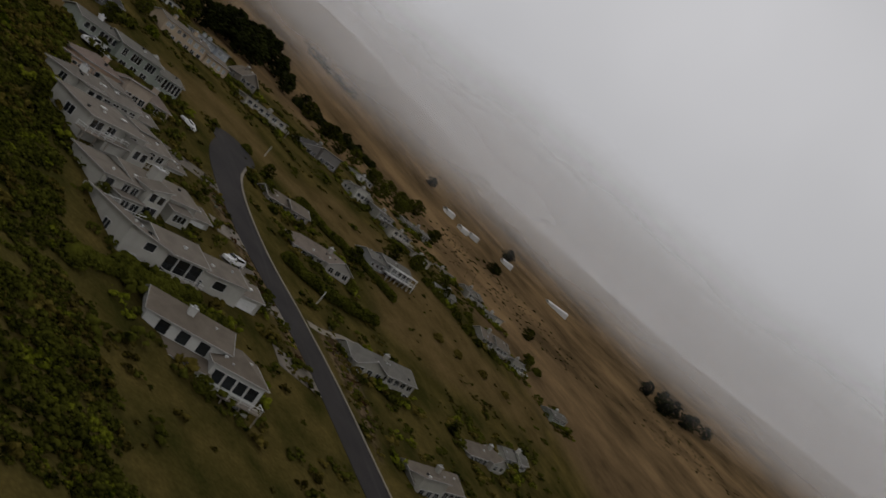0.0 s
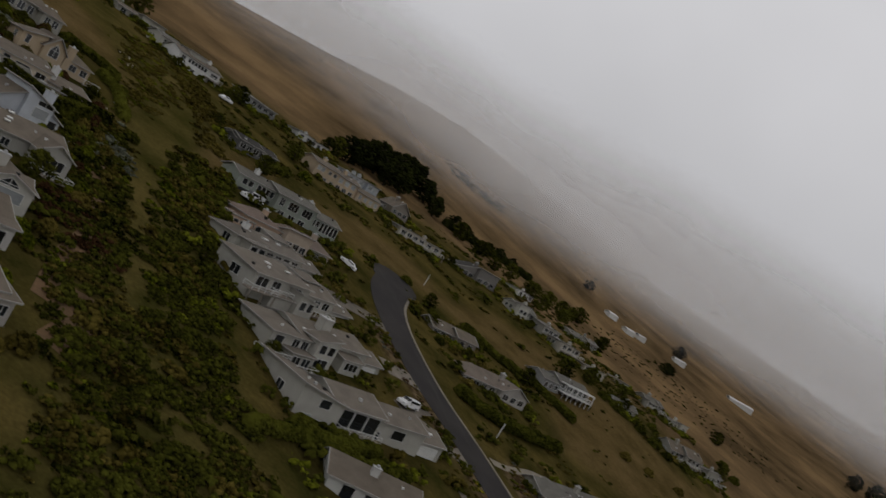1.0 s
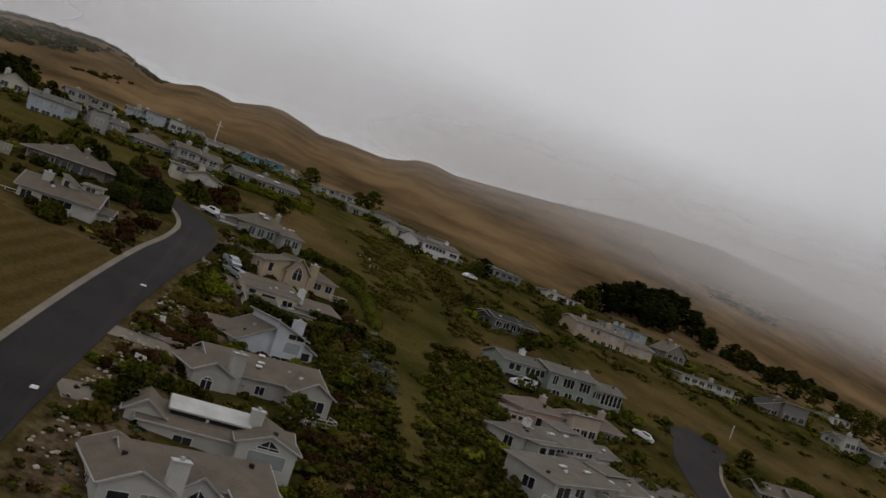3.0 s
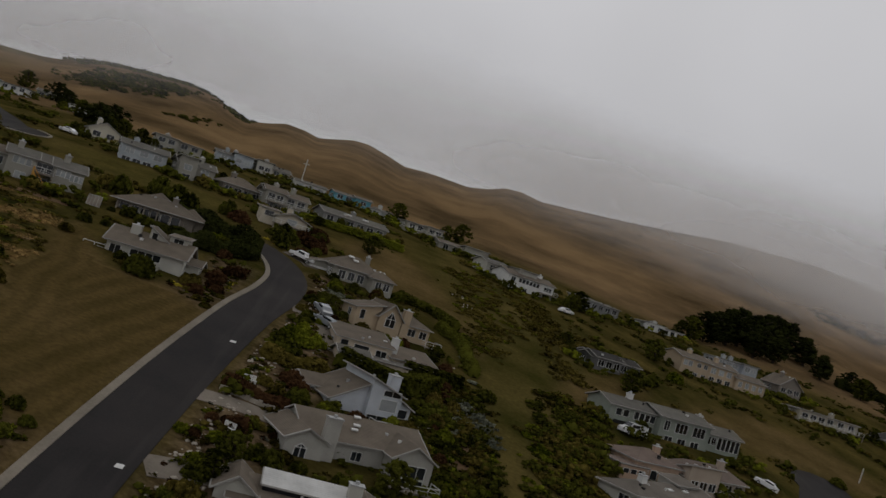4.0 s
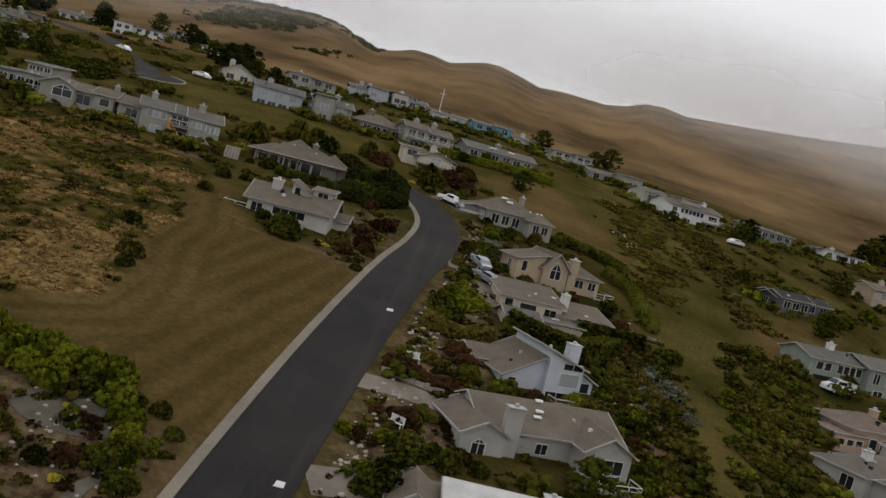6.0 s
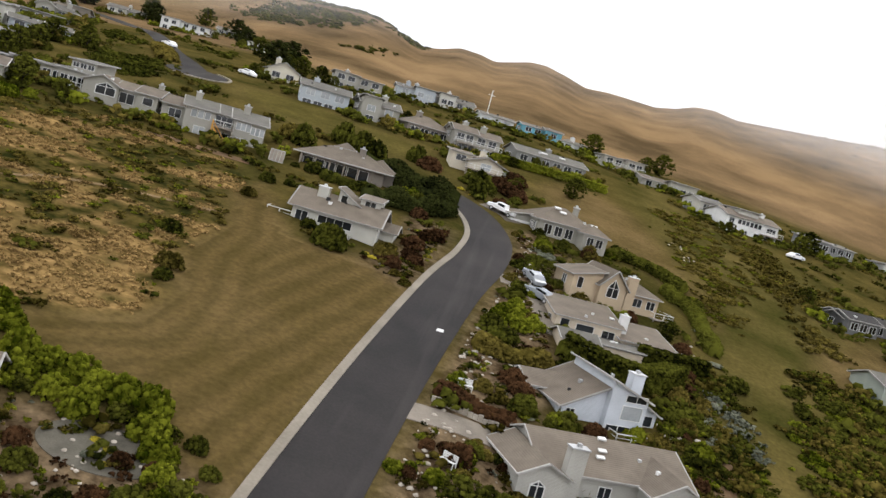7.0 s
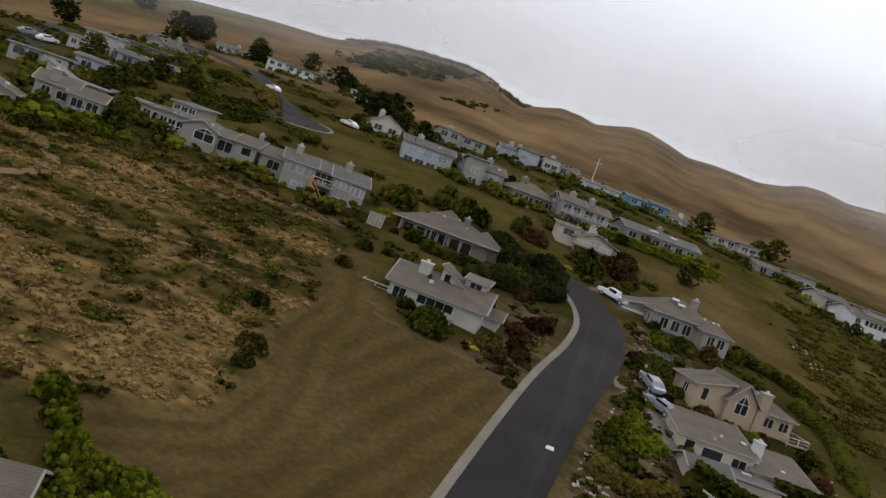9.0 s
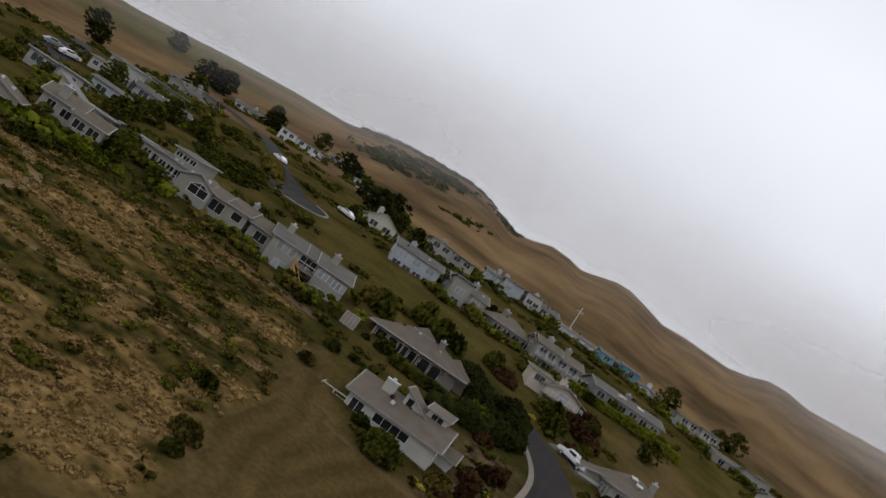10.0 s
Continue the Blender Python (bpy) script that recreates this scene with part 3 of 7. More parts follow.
class House:
    """A house on the slope. Local x runs along its downhill front from a to b, y goes in from the front, z up from its floor."""

    def __init__(self, label, a, b, wall=GREY, roof=R_TAUPE, lift=-0.4, category="house", shift=(0, 0.6), size=(0.97, 0.86, 0.9)):
        a, b = Vector((*a, 0)), Vector((*b, 0))
        d = b - a
        self.width = d.length
        mid = (a + b) / 2
        z = min(ground(a.x, a.y), ground(b.x, b.y), ground(mid.x, mid.y)) * 0.4 + 0.6 * ground(mid.x, mid.y)
        self.m = pose(a.x, a.y, z + lift, 0, 0, math.degrees(math.atan2(d.y, d.x))) @ Matrix.Translation((*shift, 0)) @ Matrix.Diagonal((*size, 1))
        self.ob = thing("house", label, category, self.m)
        self.wall, self.roof = siding(wall), shingles(roof)

    def top(self, k, x0, x1, y0, y1, h, rise):
        """Height of the roof's underside over a point of the block."""
        if k == "gx":
            return lambda x, y: h + rise * (1 - abs(2 * (y - y0) / (y1 - y0) - 1))
        if k == "gy":
            return lambda x, y: h + rise * (1 - abs(2 * (x - x0) / (x1 - x0) - 1))
        if k == "sf":
            return lambda x, y: h + rise * (y1 - y) / (y1 - y0)
        if k == "sb":
            return lambda x, y: h + rise * (y - y0) / (y1 - y0)
        if k == "sl":
            return lambda x, y: h + rise * (x1 - x) / (x1 - x0)
        if k == "sr":
            return lambda x, y: h + rise * (x - x0) / (x1 - x0)
        return lambda x, y: h

    def block(self, x0, x1, y0, y1, h, k="gx", rise=1.5, over=0.45, base=-3.0, wall=None, roof=None, thick=0.22):
        top = self.top(k, x0, x1, y0, y1, h, rise)
        mx, my = (x0 + x1) / 2, (y0 + y1) / 2
        g = Geo()

        def side(p, q):
            pts = [(*p, base), (*q, base), (*q, top(*q))]
            mid = ((p[0] + q[0]) / 2, (p[1] + q[1]) / 2)
            if abs(top(*mid) - (top(*p) + top(*q)) / 2) > 0.01:
                pts.append((*mid, top(*mid)))
            g.poly(*pts, (*p, top(*p)))

        c = [(x0, y0), (x1, y0), (x1, y1), (x0, y1)]
        for i in range(4):
            side(c[i], c[(i + 1) % 4])
        part("wall", g, siding(wall) if wall else self.wall, self.ob)
        r = Geo()
        e = over
        a0, a1, b0, b1 = x0 - e, x1 + e, y0 - e, y1 + e
        t = thick
        if k == "gx":
            s = rise / ((y1 - y0) / 2)
            for ya, yb in ((b0, my), (b1, my)):
                za, zb = h - s * e + t, h + rise + t
                pts = [(a0, ya, za), (a1, ya, za), (a1, yb, zb), (a0, yb, zb)]
                r.slab(pts if ya < yb else pts[::-1], t)
        elif k == "gy":
            s = rise / ((x1 - x0) / 2)
            for xa, xb in ((a0, mx), (a1, mx)):
                za, zb = h - s * e + t, h + rise + t
                pts = [(xa, b1, za), (xa, b0, za), (xb, b0, zb), (xb, b1, zb)]
                r.slab(pts if xa < xb else pts[::-1], t)
        elif k == "hip":
            z0, z1 = h + t - 0.1, h + rise + t
            if x1 - x0 > y1 - y0:
                i = (y1 - y0) / 2 * 0.9
                p, q = (x0 + i, my, z1), (x1 - i, my, z1)
                r.slab([(a0, b0, z0), (a1, b0, z0), q, p], t)
                r.slab([(a1, b1, z0), (a0, b1, z0), p, q], t)
                r.slab([(a0, b1, z0), (a0, b0, z0), p], t)
                r.slab([(a1, b0, z0), (a1, b1, z0), q], t)
            else:
                i = (x1 - x0) / 2 * 0.9
                p, q = (mx, y0 + i, z1), (mx, y1 - i, z1)
                r.slab([(a0, b1, z0), (a0, b0, z0), p, q], t)
                r.slab([(a1, b0, z0), (a1, b1, z0), q, p], t)
                r.slab([(a0, b0, z0), (a1, b0, z0), p], t)
                r.slab([(a1, b1, z0), (a0, b1, z0), q], t)
        elif k == "flat":
            r.slab([(a0, b0, h + t), (a1, b0, h + t), (a1, b1, h + t), (a0, b1, h + t)], t + 0.12)
        else:
            f = lambda x, y: top(x, y) + t
            r.slab([(a0, b0, f(a0, b0)), (a1, b0, f(a1, b0)), (a1, b1, f(a1, b1)), (a0, b1, f(a0, b1))], t)
        part("roof", r, shingles(roof) if roof else self.roof, self.ob)
        self.finish(r, a0, a1, b0, b1, t)
        if k in ("gx", "gy", "hip", "sb", "sf", "sr", "sl") and (x1 - x0) * (y1 - y0) > 45:
            rng = random.Random(int(97 * x1 + 31 * y1 + 7 * h))
            for _ in range(rng.randint(1, 3)):
                vx, vy = rng.uniform(x0 + 1, x1 - 1), rng.uniform(y0 + 0.8, my - 0.4)
                vz = (h + rise * min(1, 2 * min(vy - y0, vx - x0, x1 - vx) / min(x1 - x0, y1 - y0)) if k == "hip" else top(vx, vy)) + t
                v, s = Geo(), rng.uniform(0.12, 0.26)
                v.box(vx - s, vx + s, vy - s, vy + s, vz - 0.3, vz + rng.uniform(0.2, 0.45))
                part("roof_vent", v, rng.choice((TRIM, METAL, RUBBER)), self.ob)
        return self

    def finish(self, r, a0, a1, b0, b1, t):
        """Pale boards along the eaves and verges."""
        for face in r.f:
            p = [r.v[i] for i in face]
            for a, b in zip(p, p[1:] + p[:1]):
                for axis, lim, out in ((0, a0, -1), (0, a1, 1), (1, b0, -1), (1, b1, 1)):
                    upper = (a[2] + b[2]) * len(p) >= 2 * sum(q[2] for q in p) - 1e-6
                    if upper and math.hypot(b[0] - a[0], b[1] - a[1]) > 0.3 and all(abs(q[axis] - lim) < 1e-4 for q in p):
                        u, v = list(a), list(b)
                        u[axis] += 0.04 * out
                        v[axis] += 0.04 * out
                        g = Geo()
                        g.beam((u[0], u[1], u[2] - t / 2), (v[0], v[1], v[2] - t / 2), 0.1)
                        part("fascia", g, FASCIA, self.ob)

    def win(self, face, at, u, z, w, h, bars=1, glass=None):
        """A window on the front (f), back (b), left (l) or right (r) wall that stands at `at`; u runs along that wall."""
        m = {"f": pose(u, at, z), "b": pose(u, at, z, 0, 0, 180), "l": pose(at, u, z, 0, 0, -90), "r": pose(at, u, z, 0, 0, 90)}[face]
        window(self.ob, w, h, m, bars, glass)
        return self

    def row(self, face, at, u0, u1, count, z, w, h, bars=1, glass=None):
        for i in range(count):
            self.win(face, at, u0 + (i + 0.5) * (u1 - u0) / count, z, w, h, bars, glass)
        return self

    def chimney(self, x, y, top, w=1.3, d=0.9, base=0.0, material=None):
        g = Geo()
        g.box(x - w / 2, x + w / 2, y - d / 2, y + d / 2, base, top)
        c = part("chimney", g, material or self.wall, self.ob)
        k = Geo()
        k.box(x - w / 2 - 0.1, x + w / 2 + 0.1, y - d / 2 - 0.1, y + d / 2 + 0.1, top, top + 0.14)
        k.box(x - 0.2, x + 0.2, y - 0.2, y + 0.2, top + 0.14, top + 0.5)
        part("chimney_cap", k, METAL, c)
        return self

    def deck(self, x0, x1, y0, y1, z, rail=True, material=None, solid=False):
        g = Geo()
        g.box(x0, x1, y0, y1, z - 0.25, z)
        d = part("deck", g, material or WOOD, self.ob)
        n = max(2, int((x1 - x0) / 2.6) + 1)
        for i in range(n):
            x = x0 + 0.1 + (x1 - x0 - 0.2) * i / (n - 1)
            p = Geo()
            p.box(x - 0.08, x + 0.08, y0 + 0.05, y0 + 0.2, z - 4.5, z - 0.25)
            part("deck_post", p, material or WOOD, d)
        if rail:
            q = Geo()
            if solid:
                q.box(x0, x1, y0, y0 + 0.12, z, z + 1.0)
                q.box(x0, x0 + 0.12, y0, y1, z, z + 1.0)
                q.box(x1 - 0.12, x1, y0, y1, z, z + 1.0)
            else:
                for a, b in (((x0, y0), (x1, y0)), ((x0, y0), (x0, y1)), ((x1, y0), (x1, y1))):
                    q.beam((*a, z + 1.0), (*b, z + 1.0), 0.05)
                    q.beam((*a, z + 0.5), (*b, z + 0.5), 0.025)
                    s = max(2, int(math.dist(a, b) / 1.6) + 1)
                    for i in range(s):
                        f = i / (s - 1)
                        x, y = a[0] + (b[0] - a[0]) * f, a[1] + (b[1] - a[1]) * f
                        q.beam((x, y, z), (x, y, z + 1.0), 0.05)
            part("railing", q, TRIM if not solid else self.wall, d)
        return self

    def skylight(self, x, y, z, w=1.2, d=0.8, tilt=0.0, turn=0.0):
        w, d = w * 0.75, d * 0.75
        g = Geo()
        g.box(-w / 2, w / 2, -d / 2, d / 2, -0.05, 0.14)
        part("skylight", g, TRIM, self.ob, m=pose(x, y, z, tilt, 0, turn))
        return self


def simple_house(label, a, b, depth=9.0, h=5.2, roof="gx", rise=1.8, wall=GREY, cover=R_TAUPE, seed=1, chimneys=1, deck=False, wing=True, storeys=2, lift=-0.4, pale=False):
    rng = random.Random(seed)
    H = House(label, a, b, wall, cover, lift)
    w = H.width
    s = rng.choice((-1, 1))
    cut = w * rng.uniform(0.38, 0.55)
    if wing and w > 9:
        x0, x1 = (0, cut) if s < 0 else (w - cut, w)
        H.block(0, w, 1.6, depth, h - 0.25, roof, rise)
        H.block(x0, x1, 0, depth * 0.7, h, rng.choice(("gy", "sf", roof)), rise * 0.9)
        spans = [(x0, x1, 0.0), (cut if s < 0 else 0, w if s < 0 else w - cut, 1.6)]
    else:
        H.block(0, w, 0, depth, h, roof, rise)
        spans = [(0, w, 0.0)]
    glass = BLINDS if pale else None
    for x0, x1, at in spans:
        for f in range(storeys):
            z = h - 1.35 - 2.6 * f
            if z < 0.3:
                continue
            n = max(1, int((x1 - x0) / rng.uniform(2.3, 3.2)))
            H.row("f", at, x0 + 0.5, x1 - 0.5, n, z, min(1.9, (x1 - x0 - 1) / n - 0.5), 1.35 if f == 0 else 1.5, 1, glass if f == 0 else None)
    for face, at in (("l", 0), ("r", w)):
        H.row(face, at, 3.2, depth - 1, 2, h - 1.4, 1.2, 1.2)
    for i in range(chimneys):
        H.chimney(w * (0.25 + 0.5 * rng.random()), depth * 0.5, h + rise + 0.9, base=h - 0.5)
    if deck:
        H.deck(0.5, w - 0.5, -2.2, 0, h - 2.75)
    return H


# ---------------------------------------------------------------- the row of houses below the main road
def span(cx, cy, w, turn):
    """The two front corners of a house w metres wide round a point."""
    c, s = math.cos(radians(turn)) * w / 2, math.sin(radians(turn)) * w / 2
    return (cx - c, cy - s), (cx + c, cy + s)


def garage_door(H, at, u, w=4.8, h=2.2, face="f"):
    g = Geo()
    n = 4
    for i in range(n):
        g.box(-w / 2, w / 2, -0.07, 0.03, i * h / n + 0.02, (i + 1) * h / n - 0.02)
    m = {"f": pose(u, at, 0.05), "l": pose(at, u, 0.05, 0, 0, -90)}[face]
    part("garage_door", g, TRIM, H.ob, "white sectional garage door", m)


def gable_window(H, x, at, z, w, h, peak):
    """A window with a pointed top under a front gable."""
    g, p = Geo(), Geo()
    pts = [(-w / 2, 0), (w / 2, 0), (w / 2, h), (0, h + peak), (-w / 2, h)]
    mid = (h + peak) / 2
    wide = [(u * (1 + 0.2 / w), mid + (v - mid) * (1 + 0.2 / (h + peak))) for u, v in pts]
    k = len(pts)
    g.v = [(u, y_, v) for y_ in (-0.1, 0.03) for ring in (wide, pts) for u, v in ring]
    for i in range(k):
        j = (i + 1) % k
        g.f.extend(((i, j, k + j, k + i), (k + i, k + j, 3 * k + j, 3 * k + i), (j, i, 2 * k + i, 2 * k + j)))
    p.poly(*[(x_, -0.02, z_) for x_, z_ in pts])
    ob = part("window", g, TRIM, H.ob, m=pose(x, at, z))
    part("pane", p, GLASS, ob)
    for a, b in (((0, 0), (0, h + peak)), ((-w / 2, h), (w / 2, h))):
        bar = Geo()
        bar.beam((a[0], -0.05, a[1]), (b[0], -0.05, b[1]), 0.04)
        part("glazing_bar", bar, TRIM, ob)


H = House("blue-grey house with steep taupe roofs and a tall front gable", (-5.5, 141), (9, 148.3), (0.54, 0.575, 0.615), R_TAUPE, -1.0, shift=(1.6, 0), size=(0.93, 0.88, 0.82))
H.block(1.6, 6.5, 5.5, 10.6, 3.4, "gx", 1.2).block(3.4, 9.2, 0.4, 9.2, 3.0, "sr", 3.4).block(8.4, 13.2, -0.5, 9, 5.2, "sl", 1.9).block(12.6, 16.2, 1.6, 8, 3.2, "sl", 1.9)
H.win("f", 5.5, 2.5, 2.0, 1.0, 1.7, 0).win("f", 0.4, 4.5, 1.9, 1.0, 1.5).win("f", -0.5, 11.4, 3.5, 2.5, 1.7, 0, BLINDS).win("f", -0.5, 11.6, 5.3, 2.6, 0.8, 1).win("f", -0.5, 10.2, 0.9, 3.0, 1.7, 1).win("f", 1.6, 14.6, 2.3, 2.2, 1.3, 0).win("r", 16.2, 4.5, 2.2, 1.6, 1.2)
H.chimney(13.4, 3.4, 7.6, 1.5, 1.3, 2.5)
H.deck(9.2, 13, -2.4, -0.6, 0.4, True)

H = House("large grey stucco house under a broad taupe roof", (-6, 126), (12, 133.5), (0.40, 0.39, 0.35), R_TAUPE, -1.0, shift=(2.6, 0), size=(0.83, 0.85, 0.8))
H.block(2, 19.5, 2, 13, 4.5, "gx", 2.3).block(-1, 4.2, 0.5, 9, 4.3, "gy", 1.3).block(13.2, 19.2, -0.8, 7, 4.5, "gy", 1.7)
H.chimney(4.9, 1.4, 7.4, 1.9, 1.1, -2)
H.win("f", 2, 9.4, 2.9, 1.4, 1.2).win("f", -0.8, 16.4, 2.9, 3.6, 1.6, 2).win("f", -0.8, 16.4, 1.1, 3.6, 1.5, 2).win("l", -1, 4.5, 2.6, 1.4, 1.6)
gable_window(H, 1.2, 0.5, 1.8, 1.5, 1.3, 0.5)
H.win("r", 19.5, 6, 2.8, 1.8, 1.4).win("r", 19.5, 10, 2.8, 1.4, 1.4)
for sx, sy in ((6.5, 4.6), (9.2, 4.2), (9.8, 5.2), (10.4, 7.0)):
    H.skylight(sx, sy, 4.95 + 2.3 * (sy - 2) / 5.5, 1.25, 0.6, 22)
H.deck(13, 19.6, -3.4, -0.8, 0.9, True)

H = House("grey house with a pale-capped clerestory along its ridge", (-7, 112), (10.5, 114), PALE, R_TAUPE, -0.7, shift=(0, 0.5), size=(0.87, 0.85, 0.78))
H.block(0, 17, 1.2, 12, 4.1, "gx", 1.5).block(10.6, 17.2, -0.4, 8, 4.9, "gy", 1.4).block(-1.6, 2.4, 2, 8, 4.8, "gy", 1.5)
H.block(3.0, 11.8, 3.6, 6.4, 6.5, "sf", -0.9, 0.2, base=3.5, wall=(0.02, 0.02, 0.022), roof=(0.62, 0.62, 0.6))
H.win("f", -0.4, 14, 3.3, 4.2, 1.7, 0, BLINDS).win("f", -0.4, 12.2, 0.9, 1.2, 1.9, 0).win("f", -0.4, 14.6, 0.9, 1.4, 1.9, 0).win("f", 1.2, 5, 2.6, 2.0, 1.3).win("f", 2, 0.4, 3.0, 1.6, 1.9).win("r", 17.2, 3, 3.0, 1.6, 2.0)
gable_window(H, 13.9, -0.42, 4.6, 2.4, 0.3, 0.9)
H.chimney(12.4, 4.6, 7.8, 1.5, 1.2, 3)

H = House("cream house with several taupe roofs and a white chimney", (-7, 98), (10, 104.5), (0.50, 0.49, 0.45), R_TAUPE, -0.6, shift=(0, 0.5), size=(0.87, 0.85, 0.82))
H.block(3, 18, 3, 13, 4.3, "gx", 1.9).block(0, 6.4, -0.3, 11, 4.4, "gy", 1.5).block(7.4, 11.6, 1.2, 9, 4.2, "gy", 1.6).block(13.4, 18.2, 1, 7, 4.0, "sb", 0.9)
H.win("f", -0.3, 1.9, 2.9, 1.9, 1.6, 0).win("f", -0.3, 4.6, 2.9, 1.5, 1.7, 1, BLINDS).win("f", 1.2, 9.5, 2.2, 2.2, 1.7, 1).win("f", 3, 12.6, 2.2, 1.5, 1.4, 1).win("f", 1, 15.8, 2.4, 2.9, 1.6, 0).win("f", 1, 15.8, 0.4, 2.6, 1.2, 1).win("r", 18.2, 4, 2.5, 1.6, 1.4).win("l", 0, 4, 2.8, 1.6, 1.4)
gable_window(H, 9.5, 1.18, 3.3, 2.2, 0.2, 1.0)
H.chimney(6.7, 0.4, 7.2, 1.7, 1.0, -2)

H = House("grey-beige house with a row of glazed panels along its eave", (-3, 84.5), (11, 93), (0.42, 0.40, 0.36), R_TAUPE, -0.5, shift=(0, 0.5), size=(0.78, 0.85, 0.78))
H.block(0, 16.4, 0, 12, 4.2, "gx", 2.2, 0.7).block(11, 17.6, -1.6, 5, 3.6, "sb", 1.2)
H.row("f", 0, 0.4, 10.4, 7, 2.6, 1.1, 1.5, 0, BLINDS).row("f", -1.6, 11.4, 17.2, 3, 2.2, 1.3, 1.3)
H.block(4.0, 10.2, 5.4, 6.8, 6.6, "flat", 0.1, 0.1, base=4, wall=DARK)
H.chimney(11.8, 4.0, 7.4, 2.0, 1.5, 2)
H.deck(-2.5, 10.5, -3.0, 0, 0.6, True)

H = House("beige two-level house with wide dark windows and a carport roof", (-4.5, 165), (13.5, 170), (0.56, 0.48, 0.375), R_TAUPE, -0.9, shift=(1.8, 1.0), size=(0.85, 0.85, 0.74))
H.block(0, 10.2, 0, 9, 4.5, "sb", 1.7).block(10.2, 18.6, -0.8, 8, 3.0, "sb", 1.5).block(3.4, 12.2, -5.2, 0, 2.2, "flat", 0.1, 0.3, roof=R_GREY)
H.block(-1.0, 4.0, -8.4, -3.2, 2.5, "gx", 1.0, roof=R_GREY)
garage_door(H, -8.4, 1.5, 4.0, 2.1)
H.win("f", 0, 1.4, 3.2, 1.3, 1.7, 0).win("f", 0, 4.6, 3.0, 2.7, 1.5, 0).win("f", 0, 8.3, 3.0, 1.9, 1.2, 1).win("l", 0, 3, 3.1, 1.5, 1.4)
H.win("f", -0.8, 12.4, 1.5, 2.0, 1.9, 0).win("f", -0.8, 14.9, 1.6, 1.6, 1.5, 0).win("f", -0.8, 17.2, 1.6, 1.5, 1.4, 1).win("r", 18.6, 2.5, 1.8, 1.8, 1.5)
H.chimney(11.0, 2.2, 6.6, 1.2, 1.2, 3.5, TRIM)
H.skylight(9.4, 3.0, 5.45, 0.9, 0.8, 10).skylight(8.6, -2.2, 2.5, 1.6, 0.7).skylight(5.8, -3.4, 2.5, 0.6, 0.6)

H = House("beige house with a pointed window and a tall chimney", (-2, 178), (13, 184.5), (0.46, 0.365, 0.25), R_TAUPE, -0.6, shift=(1, 0.5), size=(0.85, 0.85, 0.8))
H.block(0, 5.2, 1, 8, 5.4, "sr", 1.3).block(4.6, 9.4, 0, 9, 5.0, "gy", 2.6).block(8.6, 16.4, 0.8, 10, 4.3, "hip", 2.0)
gable_window(H, 7.0, -0.02, 3.0, 2.0, 1.6, 1.5)
H.win("f", 1, 1.4, 4.2, 0.9, 1.8, 0).win("f", 0.8, 12.4, 3.0, 1.6, 1.4).win("f", 0.8, 15.0, 3.0, 1.5, 1.4).win("r", 16.4, 4, 2.9, 1.6, 1.4).win("l", 0, 4, 4.0, 1.4, 1.4)
H.chimney(10.4, 0.5, 7.2, 1.6, 1.0, 0)
H.deck(15.4, 19.0, -0.6, 4, 1.2, True, STONE)

H = House("grey house with a hipped taupe roof and bright skylights", (-9, 203), (2.2, 207.4), GREY, R_TAUPE, -0.2, shift=(1.6, 0), size=(0.88, 0.9, 0.95))
H.block(0, 11.6, 1.6, 12, 3.3, "hip", 2.5).block(-4.6, 1.2, 6, 11.6, 2.8, "sr", 0.9).block(8.2, 13.2, -1.4, 5.2, 2.9, "hip", 1.5)
H.row("f", 1.6, 1, 7.6, 3, 1.9, 1.5, 1.6).row("f", -1.4, 8.8, 12.6, 2, 1.7, 1.3, 1.4).row("r", 13.2, 0, 4.5, 2, 1.7, 1.2, 1.2).row("l", 0, 2.4, 5.8, 2, 1.8, 1.0, 1.6)
garage_door(H, 6, -1.8, 4.4, 2.0)
H.skylight(4.6, 5.4, 5.75, 1.7, 0.8, 24).skylight(5.4, 4.2, 5.2, 1.7, 0.8, 24).skylight(10.8, 0.8, 4.35, 1.7, 0.7, 24)
H.chimney(9.2, 7.2, 6.6, 0.9, 0.9, 4)

# ---------------------------------------------------------------- the houses beside the lawn
H = House("white-grey house with a broad roof, dormer and white deck", (-37, 167.4), (-25.2, 168), PALE, R_TAUPE, -0.4, shift=(-1.8, 0.6), size=(0.95, 0.9, 0.86))
H.block(0, 11.8, 0, 9.2, 3.5, "gx", 2.3, 0.6).block(5.2, 8.2, 3.2, 8.6, 5.3, "sl", 1.8, 0.25).block(8.2, 11.0, 4.0, 8.8, 6.5, "sb", 0.4, 0.25).block(11.0, 13.8, 4, 9, 2.7, "gx", 1.0)
H.win("f", 0, 1.4, 2.1, 1.6, 1.4).win("f", 0, 6.0, 2.3, 4.6, 1.1, 3).win("f", 4.0, 9.6, 6.0, 1.5, 0.8).win("f", 3.2, 6.0, 5.7, 0.8, 1.3, 0).win("r", 11.8, 2.4, 1.8, 0.9, 1.6, 0).win("r", 13.8, 6.5, 1.5, 1.6, 1.2)
H.chimney(3.0, 3.6, 6.8, 1.5, 1.2, 4)
H.deck(-3.4, 0, 0.2, 5.0, 1.2, True, TRIM)
H.deck(4.0, 8.6, -1.4, 0, 0.2, True, TRIM, True)

